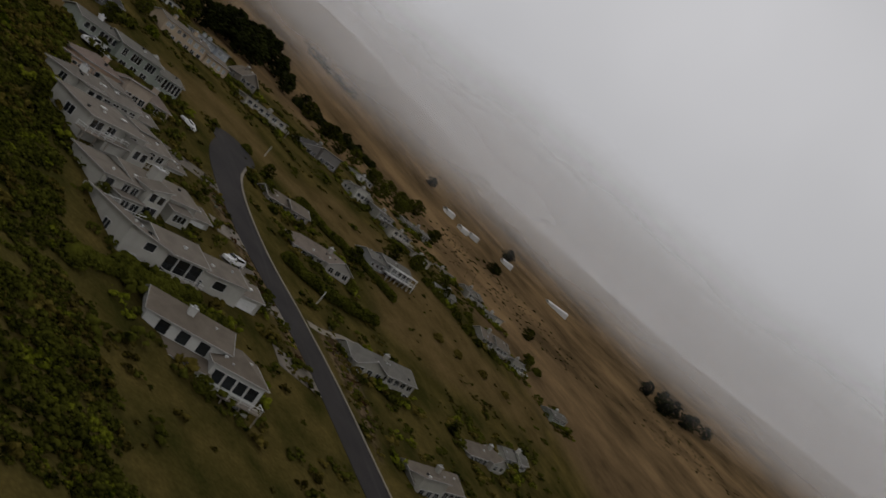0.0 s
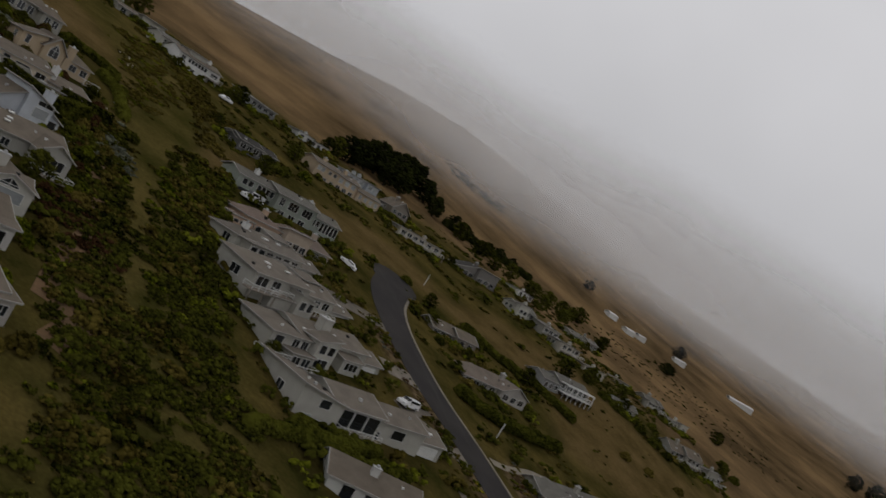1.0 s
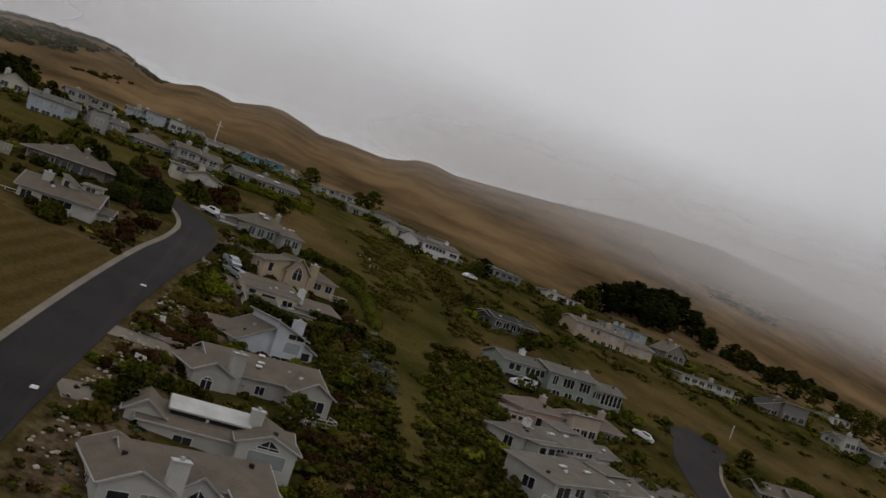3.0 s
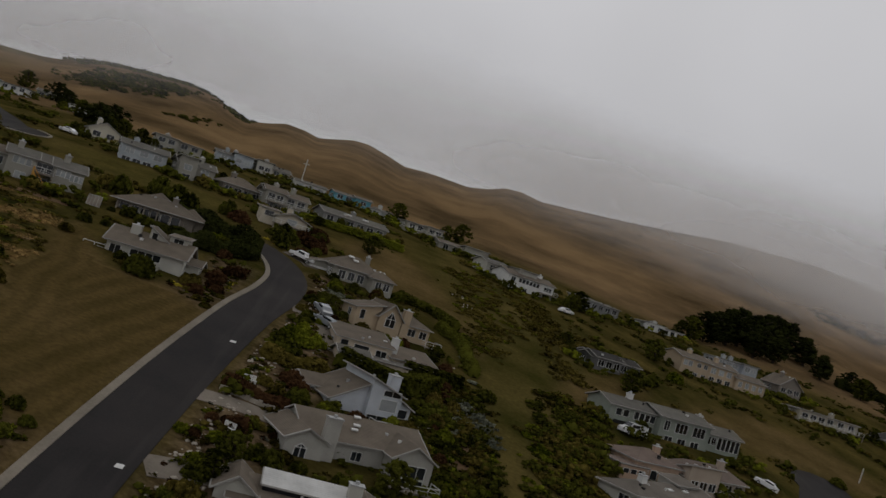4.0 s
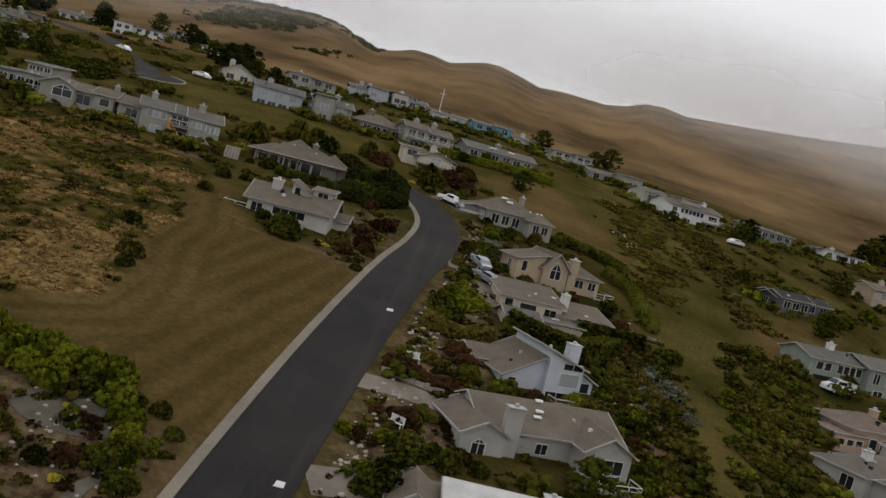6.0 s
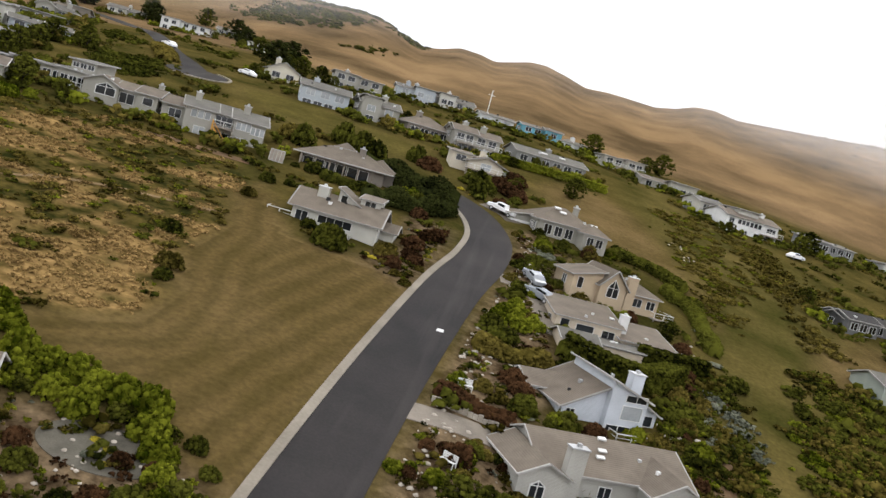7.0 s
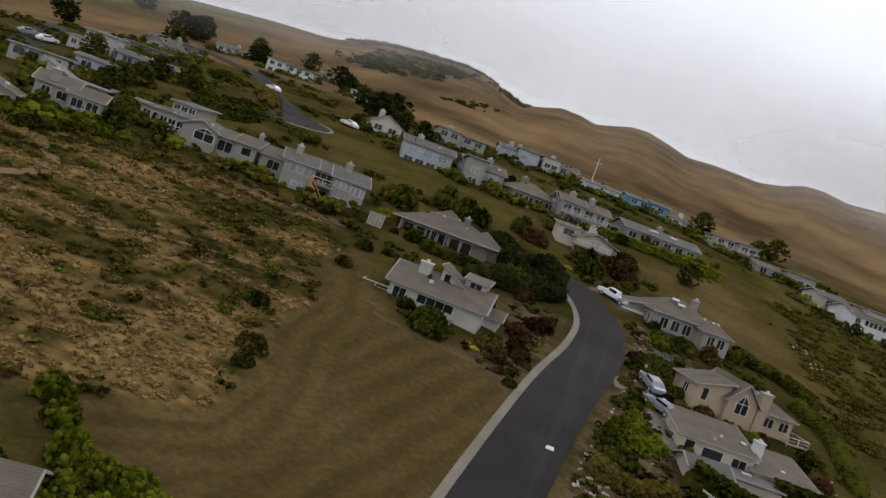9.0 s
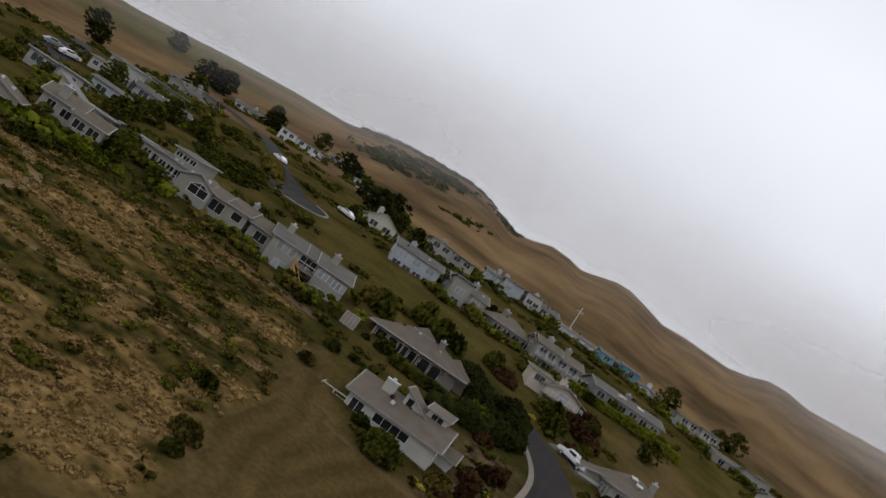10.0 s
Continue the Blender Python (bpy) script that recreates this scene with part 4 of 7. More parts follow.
H = House("low taupe house with a shaded glazed veranda", (-46.8, 193.4), (-33, 195), TAUPE, R_TAUPE)
H.block(0, 14, 1.4, 10, 3.1, "hip", 2.1, 1.2).block(9.8, 15.6, 3, 11.6, 3.1, "hip", 1.9).block(4.8, 7.4, 8, 10.6, 5.4, "hip", 0.9)
H.row("f", 1.4, 0.4, 11.6, 6, 1.5, 1.5, 2.1, 0).row("r", 15.6, 4, 10.5, 2, 1.7, 1.4, 1.3)
for px in (0.2, 2.6, 5.0, 7.4, 9.8, 12.2):
    g = Geo()
    g.box(px - 0.12, px + 0.12, 0.3, 0.54, -2, 3.0)
    part("post", g, WOOD, H.ob)
H.chimney(9.4, 5.0, 6.2, 1.0, 0.8, 4).skylight(6.0, 5.2, 4.95, 0.9, 0.6, 20)
H.deck(-0.5, 10, -0.9, 1.4, 0.05, False, STONE)

# ---------------------------------------------------------------- the row above the wild grass
H = House("grey two-storey house with pale windows and a fresh timber stair", (-64, 188), (-52.3, 193), GREY, R_GREY)
H.block(0, 4.6, 0, 9, 4.9, "gx", 1.4).block(4.4, 7.8, 1.6, 9, 4.9, "gx", 1.4).block(7.6, 12.7, 0, 9, 4.7, "gx", 1.5)
H.row("f", 0, 0.8, 4.0, 3, 3.9, 0.85, 1.2, 0, BLINDS).row("f", 0, 8.0, 10.4, 3, 3.7, 0.65, 1.2, 0, BLINDS).row("f", 0, 10.4, 12.6, 3, 3.4, 0.6, 1.2, 0, BLINDS)
H.win("f", 0, 2.6, 0.9, 1.7, 1.9, 1, BLINDS).win("f", 0, 9.2, 0.8, 2.0, 1.7, 1, BLINDS).win("f", 1.6, 6.1, 3.7, 2.6, 1.6, 2).win("f", 1.6, 6.1, 0.9, 2.2, 1.6, 1)
H.deck(4.5, 7.7, -0.6, 1.6, 2.7, True)
H.chimney(1.6, 3.6, 7.4, 1.0, 0.9, 4).chimney(9.4, 3.4, 7.3, 1.1, 0.9, 4).skylight(12.0, 6.6, 6.0, 0.5, 0.5)
g = Geo()
for s in (0, 1.1):
    g.beam((4.3, -0.9 - s, 2.7), (7.2, -0.9 - s, -0.9), 0.12)
    g.beam((4.3, -0.9 - s, 3.6), (7.2, -0.9 - s, 0.0), 0.06)
for i in range(12):
    f = i / 12
    g.box(4.3 + 2.9 * f, 4.62 + 2.9 * f, -2.0, -0.9, 2.55 - 3.6 * f, 2.62 - 3.6 * f)
g.beam((4.4, -2.0, -1.5), (4.4, -2.0, 3.6), 0.1)
g.beam((4.4, -0.9, -1.5), (4.4, -0.9, 3.6), 0.1)
part("stair", g, NEWWOOD, H.ob, "fresh yellow timber stair")

H = House("grey stucco house with a pointed window in its gable", (-80.5, 187), (-69, 189.4), GREY, R_TAUPE)
H.block(0, 5.6, 0, 9, 4.0, "gy", 1.3).block(5.2, 9.0, 1.0, 9, 3.9, "gx", 1.2).block(8.6, 11.8, 0, 9, 4.1, "gx", 1.2)
gable_window(H, 3.6, -0.02, 2.2, 3.0, 1.3, 0.7)
H.win("f", 1.0, 6.8, 2.5, 2.2, 1.7, 1).win("f", 0, 10.3, 2.9, 1.5, 1.2, 0).win("r", 11.8, 3, 2.9, 1.4, 1.4)
H.chimney(10.8, 5.5, 6.2, 0.8, 0.8, 4)
simple_house("grey-green shingled annexe between two houses", (-68.6, 189.6), (-64.4, 190.6), 8, 3.8, "gx", 1.3, GREY, R_TAUPE, 5, 0, wing=False, storeys=1)
H = House("grey stepped house with shallow roofs and glazed terraces", (-91, 191.5), (-80.8, 189.5), GREY, R_GREY)
H.block(0, 5.2, 0.5, 9, 3.6, "sb", 0.5).block(4.6, 10.4, -0.6, 8, 3.3, "sf", 0.5).block(3.2, 8.2, 4, 9.4, 5.8, "sb", 0.4)
H.row("f", 0.5, 0.4, 4.6, 2, 2.0, 1.6, 1.8, 1).row("f", -0.6, 5, 10.2, 3, 2.1, 1.4, 1.5, 1).row("f", 4, 3.4, 8.0, 3, 5.0, 1.2, 0.8, 1)
H.deck(6.4, 10.6, -2.2, -0.6, 1.0, True)

# ---------------------------------------------------------------- houses on the far slope, behind
simple_house("grey house with a band of dark windows", *span(-64, 296, 14, 20), 9, 5.0, "flat", 0.1, GREY, R_GREY, 3, 1)
simple_house("pale blue-grey house with a row of bright windows", *span(-59.5, 248.5, 11, 20), 8, 4.6, "gx", 1.4, BLUE, R_GREY, 4, 1, wing=False, pale=True)
simple_house("grey-blue two-storey house with pale windows", *span(-47, 251, 9.5, 28), 8, 5.0, "gx", 1.5, GREY, R_GREY, 6, 1, pale=True)
simple_house("pale blue flat-fronted house below the bare hill", *span(-52, 320, 12, 18), 8, 4.4, "gx", 1.0, BLUE, R_GREY, 7, 2, pale=True)
simple_house("grey house with stepped gables below the bare hill", *span(-40, 326, 12, 22), 8, 4.2, "gx", 1.3, PALE, R_GREY, 8, 1)
simple_house("brown-grey house with a high hipped roof", *span(-36, 254, 11, 30), 10, 3.0, "hip", 2.4, TAUPE, R_TAUPE, 9, 1, storeys=1, wing=False)
simple_house("grey two-storey house with tall terrace windows", *span(-25, 254, 12, 25), 8, 5.2, "gx", 1.4, GREY, R_TAUPE, 10, 2, deck=True)
H = House("cream house with a broad front gable over a terrace", *span(-22, 230.5, 10.5, 16), (0.55, 0.50, 0.40), R_TAUPE)
H.block(0, 4, 1.4, 8, 4.6, "sb", 0.5).block(3.2, 10.6, 0, 8, 3.6, "gy", 1.4, 0.9).win("f", 0, 7, 2.9, 2.2, 1.3, 1, BLINDS).win("f", 1.4, 1.8, 3.6, 2.0, 1.2, 1).row("f", 0, 4, 10.2, 3, 0.8, 1.3, 1.4)
H.chimney(6.5, 4, 6.2, 1.2, 0.8, 4)
H.deck(2.8, 11, -1.6, 0, 1.9, True)
simple_house("white long house beside a tall bare mast", *span(-27, 323, 11, 20), 7, 3.2, "gx", 0.8, WHITE, R_GREY, 12, 0, storeys=1, wing=False, pale=True)
simple_house("turquoise painted house below the bare hill", *span(-13, 328, 13, 22), 8, 4.0, "gx", 0.8, TEAL, R_GREY, 13, 0, storeys=1)
H = simple_house("long low grey house behind a clipped hedge", *span(-8, 267, 19, 25), 9, 3.4, "gx", 1.5, (0.24, 0.24, 0.23), R_GREY, 14, 1, storeys=1, wing=False)
H.skylight(8, 2.6, 4.5, 2.2, 0.9, 18).skylight(13, 2.6, 4.5, 2.2, 0.9, 18)
simple_house("pale small house with a white roof edge", *span(-2, 324, 10, 15), 7, 3.0, "hip", 1.0, WHITE, R_GREY, 15, 1, storeys=1)
simple_house("grey row house with white balconies", *span(12, 313, 13, 25), 8, 4.6, "flat", 0.1, GREY, R_GREY, 16, 0, deck=True)
simple_house("long low grey house with a shallow roof", *span(25, 305, 18, 28), 8, 3.0, "gx", 1.0, GREY, R_TAUPE, 17, 0, storeys=1)
simple_house("pale narrow house with three tall windows", *span(33, 284, 8, 30), 8, 4.6, "gx", 1.2, PALE, R_GREY, 18, 0)
H = House("big white house with a row of dark upper windows", *span(43, 280, 18, 32), WHITE, R_TAUPE)
H.block(0, 18, 0, 9, 4.8, "gx", 1.6).block(5, 12, 2, 8, 7.0, "flat", 0.1, wall=PALE).row("f", 0, 3.8, 12.2, 6, 3.7, 1.05, 1.2, 0).win("f", 0, 1.8, 3.6, 1.6, 1.2).win("f", 0, 15.6, 3.4, 3.0, 1.2, 2).row("f", 0, 1, 17, 4, 1.0, 1.6, 1.4)
H.chimney(14.6, 4, 7.2, 1.2, 1.0, 5).deck(12, 18.4, -2, 0, 2.1, True)
simple_house("dark grey house with shallow roofs on the slope", *span(68, 295, 17, 28), 8, 4.4, "sb", 0.8, (0.22, 0.225, 0.225), R_GREY, 20, 0)
simple_house("white low house with a yellow door below the hill", *span(95, 313, 19, 28), 8, 3.2, "flat", 0.1, WHITE, R_GREY, 21, 1, storeys=1)

# ---------------------------------------------------------------- houses across the valley
H = House("long grey-green house with white-framed windows and a sunroom", (46, 187), (77, 200), GREEN, R_GREY)
H.block(0, 12, 1, 9, 5.2, "gx", 1.3).block(11, 23.6, -0.6, 9, 5.4, "gx", 1.4).block(23, 33, 0.4, 8, 4.2, "gx", 1.3)
H.row("f", 1, 1.2, 4.6, 2, 4.0, 1.3, 1.3, 0).row("f", 1, 5.6, 10.8, 4, 4.0, 1.1, 1.4, 0).win("f", -0.6, 12.6, 3.8, 1.3, 1.9, 1).row("f", -0.6, 14, 23, 2, 3.8, 3.0, 1.9, 2).row("f", -0.6, 12, 22, 3, 1.0, 2.0, 1.5, 1)
H.row("f", 0.4, 23.6, 26.6, 2, 2.9, 1.2, 1.5, 1).row("f", 0.4, 26.8, 32.8, 5, 2.6, 1.0, 2.4, 0)
# flat black sheet on the closed wall, painting the garage's inner shade
g = Geo()
g.box(1.2, 10.6, 0.9, 0.97, 0.1, 2.4)
part("garage_opening", g, RUBBER, H.ob, "deep dark open garage")
H.chimney(6.5, 5, 7.6, 1.1, 1.0, 4, TRIM).chimney(23.8, 4, 7.0, 1.2, 1.0, 4, TRIM)

H = House("pinkish stucco house with a tiled brown roof and terrace", (42, 165), (54, 170), (0.48, 0.345, 0.25), (0.19, 0.145, 0.12))
H.block(0, 5.4, -1, 4, 2.5, "flat", 0.1, 0.2).block(3.6, 13, 0, 9, 3.4, "hip", 1.5).row("f", 0, 4.6, 12.4, 4, 1.5, 1.3, 1.5, 0).row("f", -1, 0.4, 5, 3, 1.2, 1.1, 1.4, 0)
H.deck(-1.2, 4, -2.6, -1, 0.4, True, STONE, True)
H.chimney(10, 4, 5.8, 1.1, 0.9, 4)
simple_house("brown-roofed house with an arched window on the lane", *span(62, 173, 17, 30), 9, 3.6, "hip", 2.0, (0.42, 0.35, 0.28), (0.19, 0.15, 0.125), 31, 1, storeys=1)

H = House("grey house with a six-sided room at its corner", (43, 149), (59, 161), (0.41, 0.40, 0.355), (0.170, 0.150, 0.126), -0.4, shift=(0, 1.5), size=(1, 0.9, 0.84))
H.block(6, 20, 1, 11, 4.2, "gx", 1.6).block(-0.4, 7.4, 1.6, 9, 4.6, "hip", 1.2).block(1, 6, -0.8, 3, 4.4, "flat", 0.1)
H.row("f", -0.8, 1.2, 5.8, 2, 3.0, 1.7, 1.8, 0).row("f", 1, 8, 19, 4, 2.8, 1.9, 1.5, 1).win("l", -0.4, 4, 3.0, 1.8, 1.8, 1)
H.win("f", 1, 14, 0.6, 1.8, 1.6).skylight(10, 4, 5.4, 1.6, 0.8, 16).skylight(14, 4, 5.4, 1.6, 0.8, 16)
H.chimney(4, 5, 7, 1.2, 1.0, 4, TRIM)
H.block(7, 13, -2.6, 1, 2.8, "sf", 0.6, 0.25).row("f", -2.6, 7.4, 12.6, 2, 1.5, 1.8, 1.5, 1)
H.block(13.4, 18.6, 5, 9, 6.0, "sb", 0.6, 0.3).row("f", 5, 13.8, 18.2, 3, 5.4, 1.0, 0.6, 0)
H.deck(13.2, 19.8, -2.2, 1, 1.4, True)
H.block(19.4, 28, 1.5, 9.5, 2.9, "gx", 1.4, 0.4)
garage_door(H, 1.5, 23.7, 4.8, 2.2)
H.win("r", 28, 5.5, 1.7, 1.4, 1.1).skylight(21.4, 3.5, 3.9, 1.4, 0.7, 20).skylight(25.8, 3.7, 4.0, 1.0, 0.7, 20)

H = House("grey two-storey house with a wide balcony and skylights", (43, 134), (65, 150), (0.41, 0.40, 0.355), (0.176, 0.152, 0.124), -0.4, shift=(0, 1.5), size=(1, 0.9, 0.84))
H.block(0, 16, 0.6, 10, 6.0, "sb", 1.2).block(15.4, 27, 2, 11, 4.8, "gx", 1.6).block(4, 10, -1.4, 4, 3.2, "flat", 0.1)
H.win("f", 0.6, 2.4, 4.6, 3.0, 1.7, 1).win("f", 0.6, 6.2, 4.6, 2.2, 1.7, 1).win("f", 0.6, 12.4, 4.6, 2.0, 1.7, 1).row("f", 0.6, 11, 15.6, 2, 1.4, 1.6, 1.6).row("f", 2, 17, 26, 3, 3.4, 2.0, 1.4, 1).win("l", 0, 5, 4.4, 2.2, 1.7, 1)
H.deck(-1.8, 5, -1.6, 0.6, 3.2, True)
H.skylight(8, 6, 7.2, 1.9, 0.9, 7).skylight(13, 5, 7.0, 1.9, 0.9, 7).skylight(19, 4.5, 5.9, 1.9, 0.9, 20)
H.block(10.2, 15.4, -2.4, 0.6, 4.4, "sl", 0.9, 0.3).row("f", -2.4, 10.6, 15.0, 2, 3.2, 1.6, 1.7, 0)
H.block(19.6, 25, 6, 10, 6.6, "sb", 0.5, 0.3, wall=PALE).row("f", 6, 20, 24.6, 3, 6.0, 1.1, 0.6, 0)
H.deck(4.2, 9.8, -1.2, 0.6, 3.5, True).deck(16, 26, -0.4, 2, 1.4, True)
H.block(26.6, 35, 2.5, 10.5, 2.9, "gx", 1.4, 0.4)
garage_door(H, 2.5, 30.8, 4.8, 2.2)
H.win("r", 35, 6.5, 1.7, 1.4, 1.1).skylight(28.6, 4.5, 3.9, 1.4, 0.7, 20).skylight(32.8, 4.7, 4.0, 1.0, 0.7, 20)

H = House("grey house with a square chimney and terracotta terrace", (44.5, 122), (68, 135.5), (0.41, 0.40, 0.355), (0.176, 0.152, 0.124), -0.4, shift=(0, 1.5), size=(1, 0.9, 0.84))
H.block(0, 9, -0.6, 8, 4.6, "sb", 0.7).block(8, 26, 1, 12, 4.8, "gx", 1.5).block(3, 8, -3.4, 0, 2.6, "flat", 0.1)
H.row("f", -0.6, 4.6, 8.8, 2, 3.4, 1.5, 1.6, 1).row("f", -3.4, 3.2, 7.8, 2, 1.2, 1.8, 1.8, 1).row("f", 1, 9.5, 25, 5, 3.2, 1.6, 1.4, 1, BLINDS).win("f", -0.6, 1.8, 3.2, 1.8, 1.8, 0)
H.chimney(15, 4, 8.4, 2.2, 1.8, 4).skylight(18, 3.5, 5.8, 1.6, 0.8, 15)
H.block(9.2, 14.2, -2.0, 2, 5.4, "sr", 1.0, 0.3, wall=PALE).row("f", -2.0, 9.6, 13.8, 2, 4.2, 1.5, 1.6, 0).win("f", -2.0, 11.6, 1.4, 3.2, 1.9, 1)
H.block(17.6, 23, -1.4, 1.4, 3.4, "sb", 0.6, 0.3).win("f", -1.4, 20.2, 2.2, 3.4, 1.4, 2)
H.deck(-0.4, 8.6, -5.2, -3.4, 0.2, True, STONE)
H.deck(-2.4, 3, -3.6, -0.6, 1.0, True, node_mat("terracotta", (0.36, 0.17, 0.09), (0.26, 0.12, 0.07), 0.8, 6, 0.9, 0.2))
H.block(25.6, 33, 2, 10.5, 2.9, "gx", 1.4, 0.4)
garage_door(H, 2, 29.3, 4.8, 2.2)
H.win("r", 33, 6.25, 1.7, 1.4, 1.1).skylight(27.6, 4, 3.9, 1.4, 0.7, 20).skylight(30.8, 4.2, 4.0, 1.0, 0.7, 20)

H = House("large grey house with deep glazed loggia and garage", (46.5, 109), (73.5, 118), (0.41, 0.40, 0.355), (0.176, 0.152, 0.124), -0.2, shift=(0, 0.5), size=(1, 0.9, 0.84))
H.block(0, 8.4, 0, 13, 5.6, "sl", 1.7).block(8, 17.4, 1.0, 12, 5.4, "gx", 1.7).block(16.8, 28.6, 2, 12, 4.6, "gx", 1.5)
H.win("f", 0, 4.8, 5.0, 2.0, 1.4, 0).win("f", 0, 2.6, 2.0, 1.8, 1.6, 1, BLINDS).win("f", 0, 5.6, 1.4, 1.6, 1.6, 1).win("l", 0, 5, 4.4, 1.8, 1.5)
H.row("f", 1.0, 8.8, 17, 3, 3.4, 2.5, 3.0, 0).win("f", 2, 22.8, 2.9, 2.8, 1.6, 0).win("f", 2, 18.4, 1.6, 1.2, 2.0, 0).win("r", 28.6, 6, 2.8, 1.6, 1.5)
H.deck(8.6, 17, -1.0, 1.0, 1.7, True)
H.block(17, 24, 10, 17, 3.4, "flat", 0.1, 0.2)
H.block(28.2, 35, 3, 11, 2.9, "gx", 1.4, 0.4)
garage_door(H, 3, 31.6, 4.8, 2.2)
H.win("r", 35, 7.0, 1.7, 1.4, 1.1).skylight(30.2, 5, 3.9, 1.4, 0.7, 20).skylight(32.8, 5.2, 4.0, 1.0, 0.7, 20)

H = House("white-walled house with three big windows and stilted decks", (49, 96.5), (68, 92.5), (0.56, 0.56, 0.53), R_TAUPE, -1.2, shift=(0, -1), size=(0.95, 0.82, 0.86))
H.block(0, 13, 2, 12, 6.6, "gx", 1.9).block(11, 19.4, -1.2, 9, 5.2, "hip", 1.8).row("f", 2, 1.4, 11, 3, 5.2, 1.7, 1.9, 0).row("f", -1.2, 11.4, 19, 4, 3.4, 1.6, 2.0, 0)
H.block(0, 11, -1.4, 2, 3.0, "sb", 0.9).row("f", -1.4, 0.6, 10.4, 4, 1.6, 1.5, 1.4, 0)
H.deck(-1, 11, -3.4, -1.4, 0.4, True).deck(11, 20, -3.6, -1.2, 1.8, True)
H.chimney(6, 5.5, 9.2, 1.1, 0.9, 6)

simple_house("brown-roofed house above the lane with a white chimney", *span(119, 174, 23, 14), 11, 3.2, "hip", 2.4, (0.36, 0.34, 0.31), (0.20, 0.165, 0.135), 41, 1, storeys=1)
H = House("long grey house with a white pergola balcony", *span(162, 205, 25, 18), (0.27, 0.275, 0.275), R_GREY)
H.block(0, 9, 1, 9, 4.0, "gx", 1.5).block(8.6, 25, 1.6, 9, 5.0, "gx", 1.5).row("f", 1, 0.8, 8.6, 3, 2.4, 1.4, 1.4).row("f", 1.6, 9.6, 24.6, 6, 4.0, 1.5, 1.5, 1).row("f", 1.6, 9.6, 24.6, 5, 1.0, 1.6, 1.6, 1)
H.deck(8.8, 25, -1.6, 1.6, 2.5, True, TRIM)
g = Geo()
for i in range(14):
    g.box(9 + i * 1.2, 9.2 + i * 1.2, -1.7, 1.6, 5.1, 5.3)
for i in range(6):
    g.box(9 + i * 3.1, 9.2 + i * 3.1, -1.6, -1.4, 2.5, 5.1)
g.box(8.8, 25, -1.7, -1.5, 4.9, 5.1)
part("pergola", g, TRIM, H.ob, "white timber pergola")
simple_house("grey house with white gables near the lane's foot", *span(126, 138, 26, 14), 11, 4.4, "gx", 2.2, GREY, R_GREY, 43, 1)
simple_house("dark grey bungalow beside the lane behind shrubs", *span(112, 190, 16, 16), 8, 3.0, "gx", 1.8, TAUPE, R_TAUPE, 44, 0, storeys=1)
H = House("long beige three-part house on the slope below dark trees", (82, 259), (112, 271), BEIGE, R_TAUPE)
H.block(0, 10.4, 0, 9, 5.6, "gx", 1.4).block(10, 21, 1, 9, 5.4, "gx", 1.4).block(20.6, 32, 0, 9, 4.0, "gx", 1.3)
H.row("f", 0, 0.6, 4, 2, 4.2, 1.3, 1.5, 1, BLINDS).row("f", 0, 5.2, 9.8, 2, 4.3, 1.3, 1.2).row("f", 1, 11, 20, 3, 4.0, 1.7, 1.6, 1, BLINDS).row("f", 1, 11, 20, 3, 1.2, 1.8, 1.8, 1).row("f", 0, 21, 31.6, 4, 2.4, 1.3, 1.5, 1, BLINDS).row("f", 0, 1, 10, 3, 1.2, 1.5, 1.4, 1)
H.chimney(5, 4, 8.0, 1.2, 1.0, 5).chimney(15, 4, 8.0, 1.2, 1.0, 5)
simple_house("pale blue-grey house with a railed upper terrace", *span(106, 279, 15, 22), 8, 6.4, "flat", 0.1, BLUE, R_GREY, 47, 2, pale=True)
simple_house("grey steep-roofed cottage under the dark trees", *span(124, 283, 9, 20), 8, 4.2, "gy", 3.2, TAUPE, R_TAUPE, 48, 1, wing=False)
simple_house("pale beige house with a long flat balcony", *span(126, 261, 21, 12), 8, 4.4, "flat", 0.1, (0.42, 0.39, 0.32), R_TAUPE, 49, 1, deck=True)
simple_house("dark-roofed house with a broad plain gable", *span(154, 267, 18, 8), 9, 3.2, "gy", 3.0, (0.20, 0.19, 0.175), R_DARK, 50, 1, storeys=1)
simple_house("dark shingled house with white window heads", *span(57, 225, 17, 33), 8, 3.6, "gx", 1.2, DARK, R_DARK, 51, 0, storeys=1)

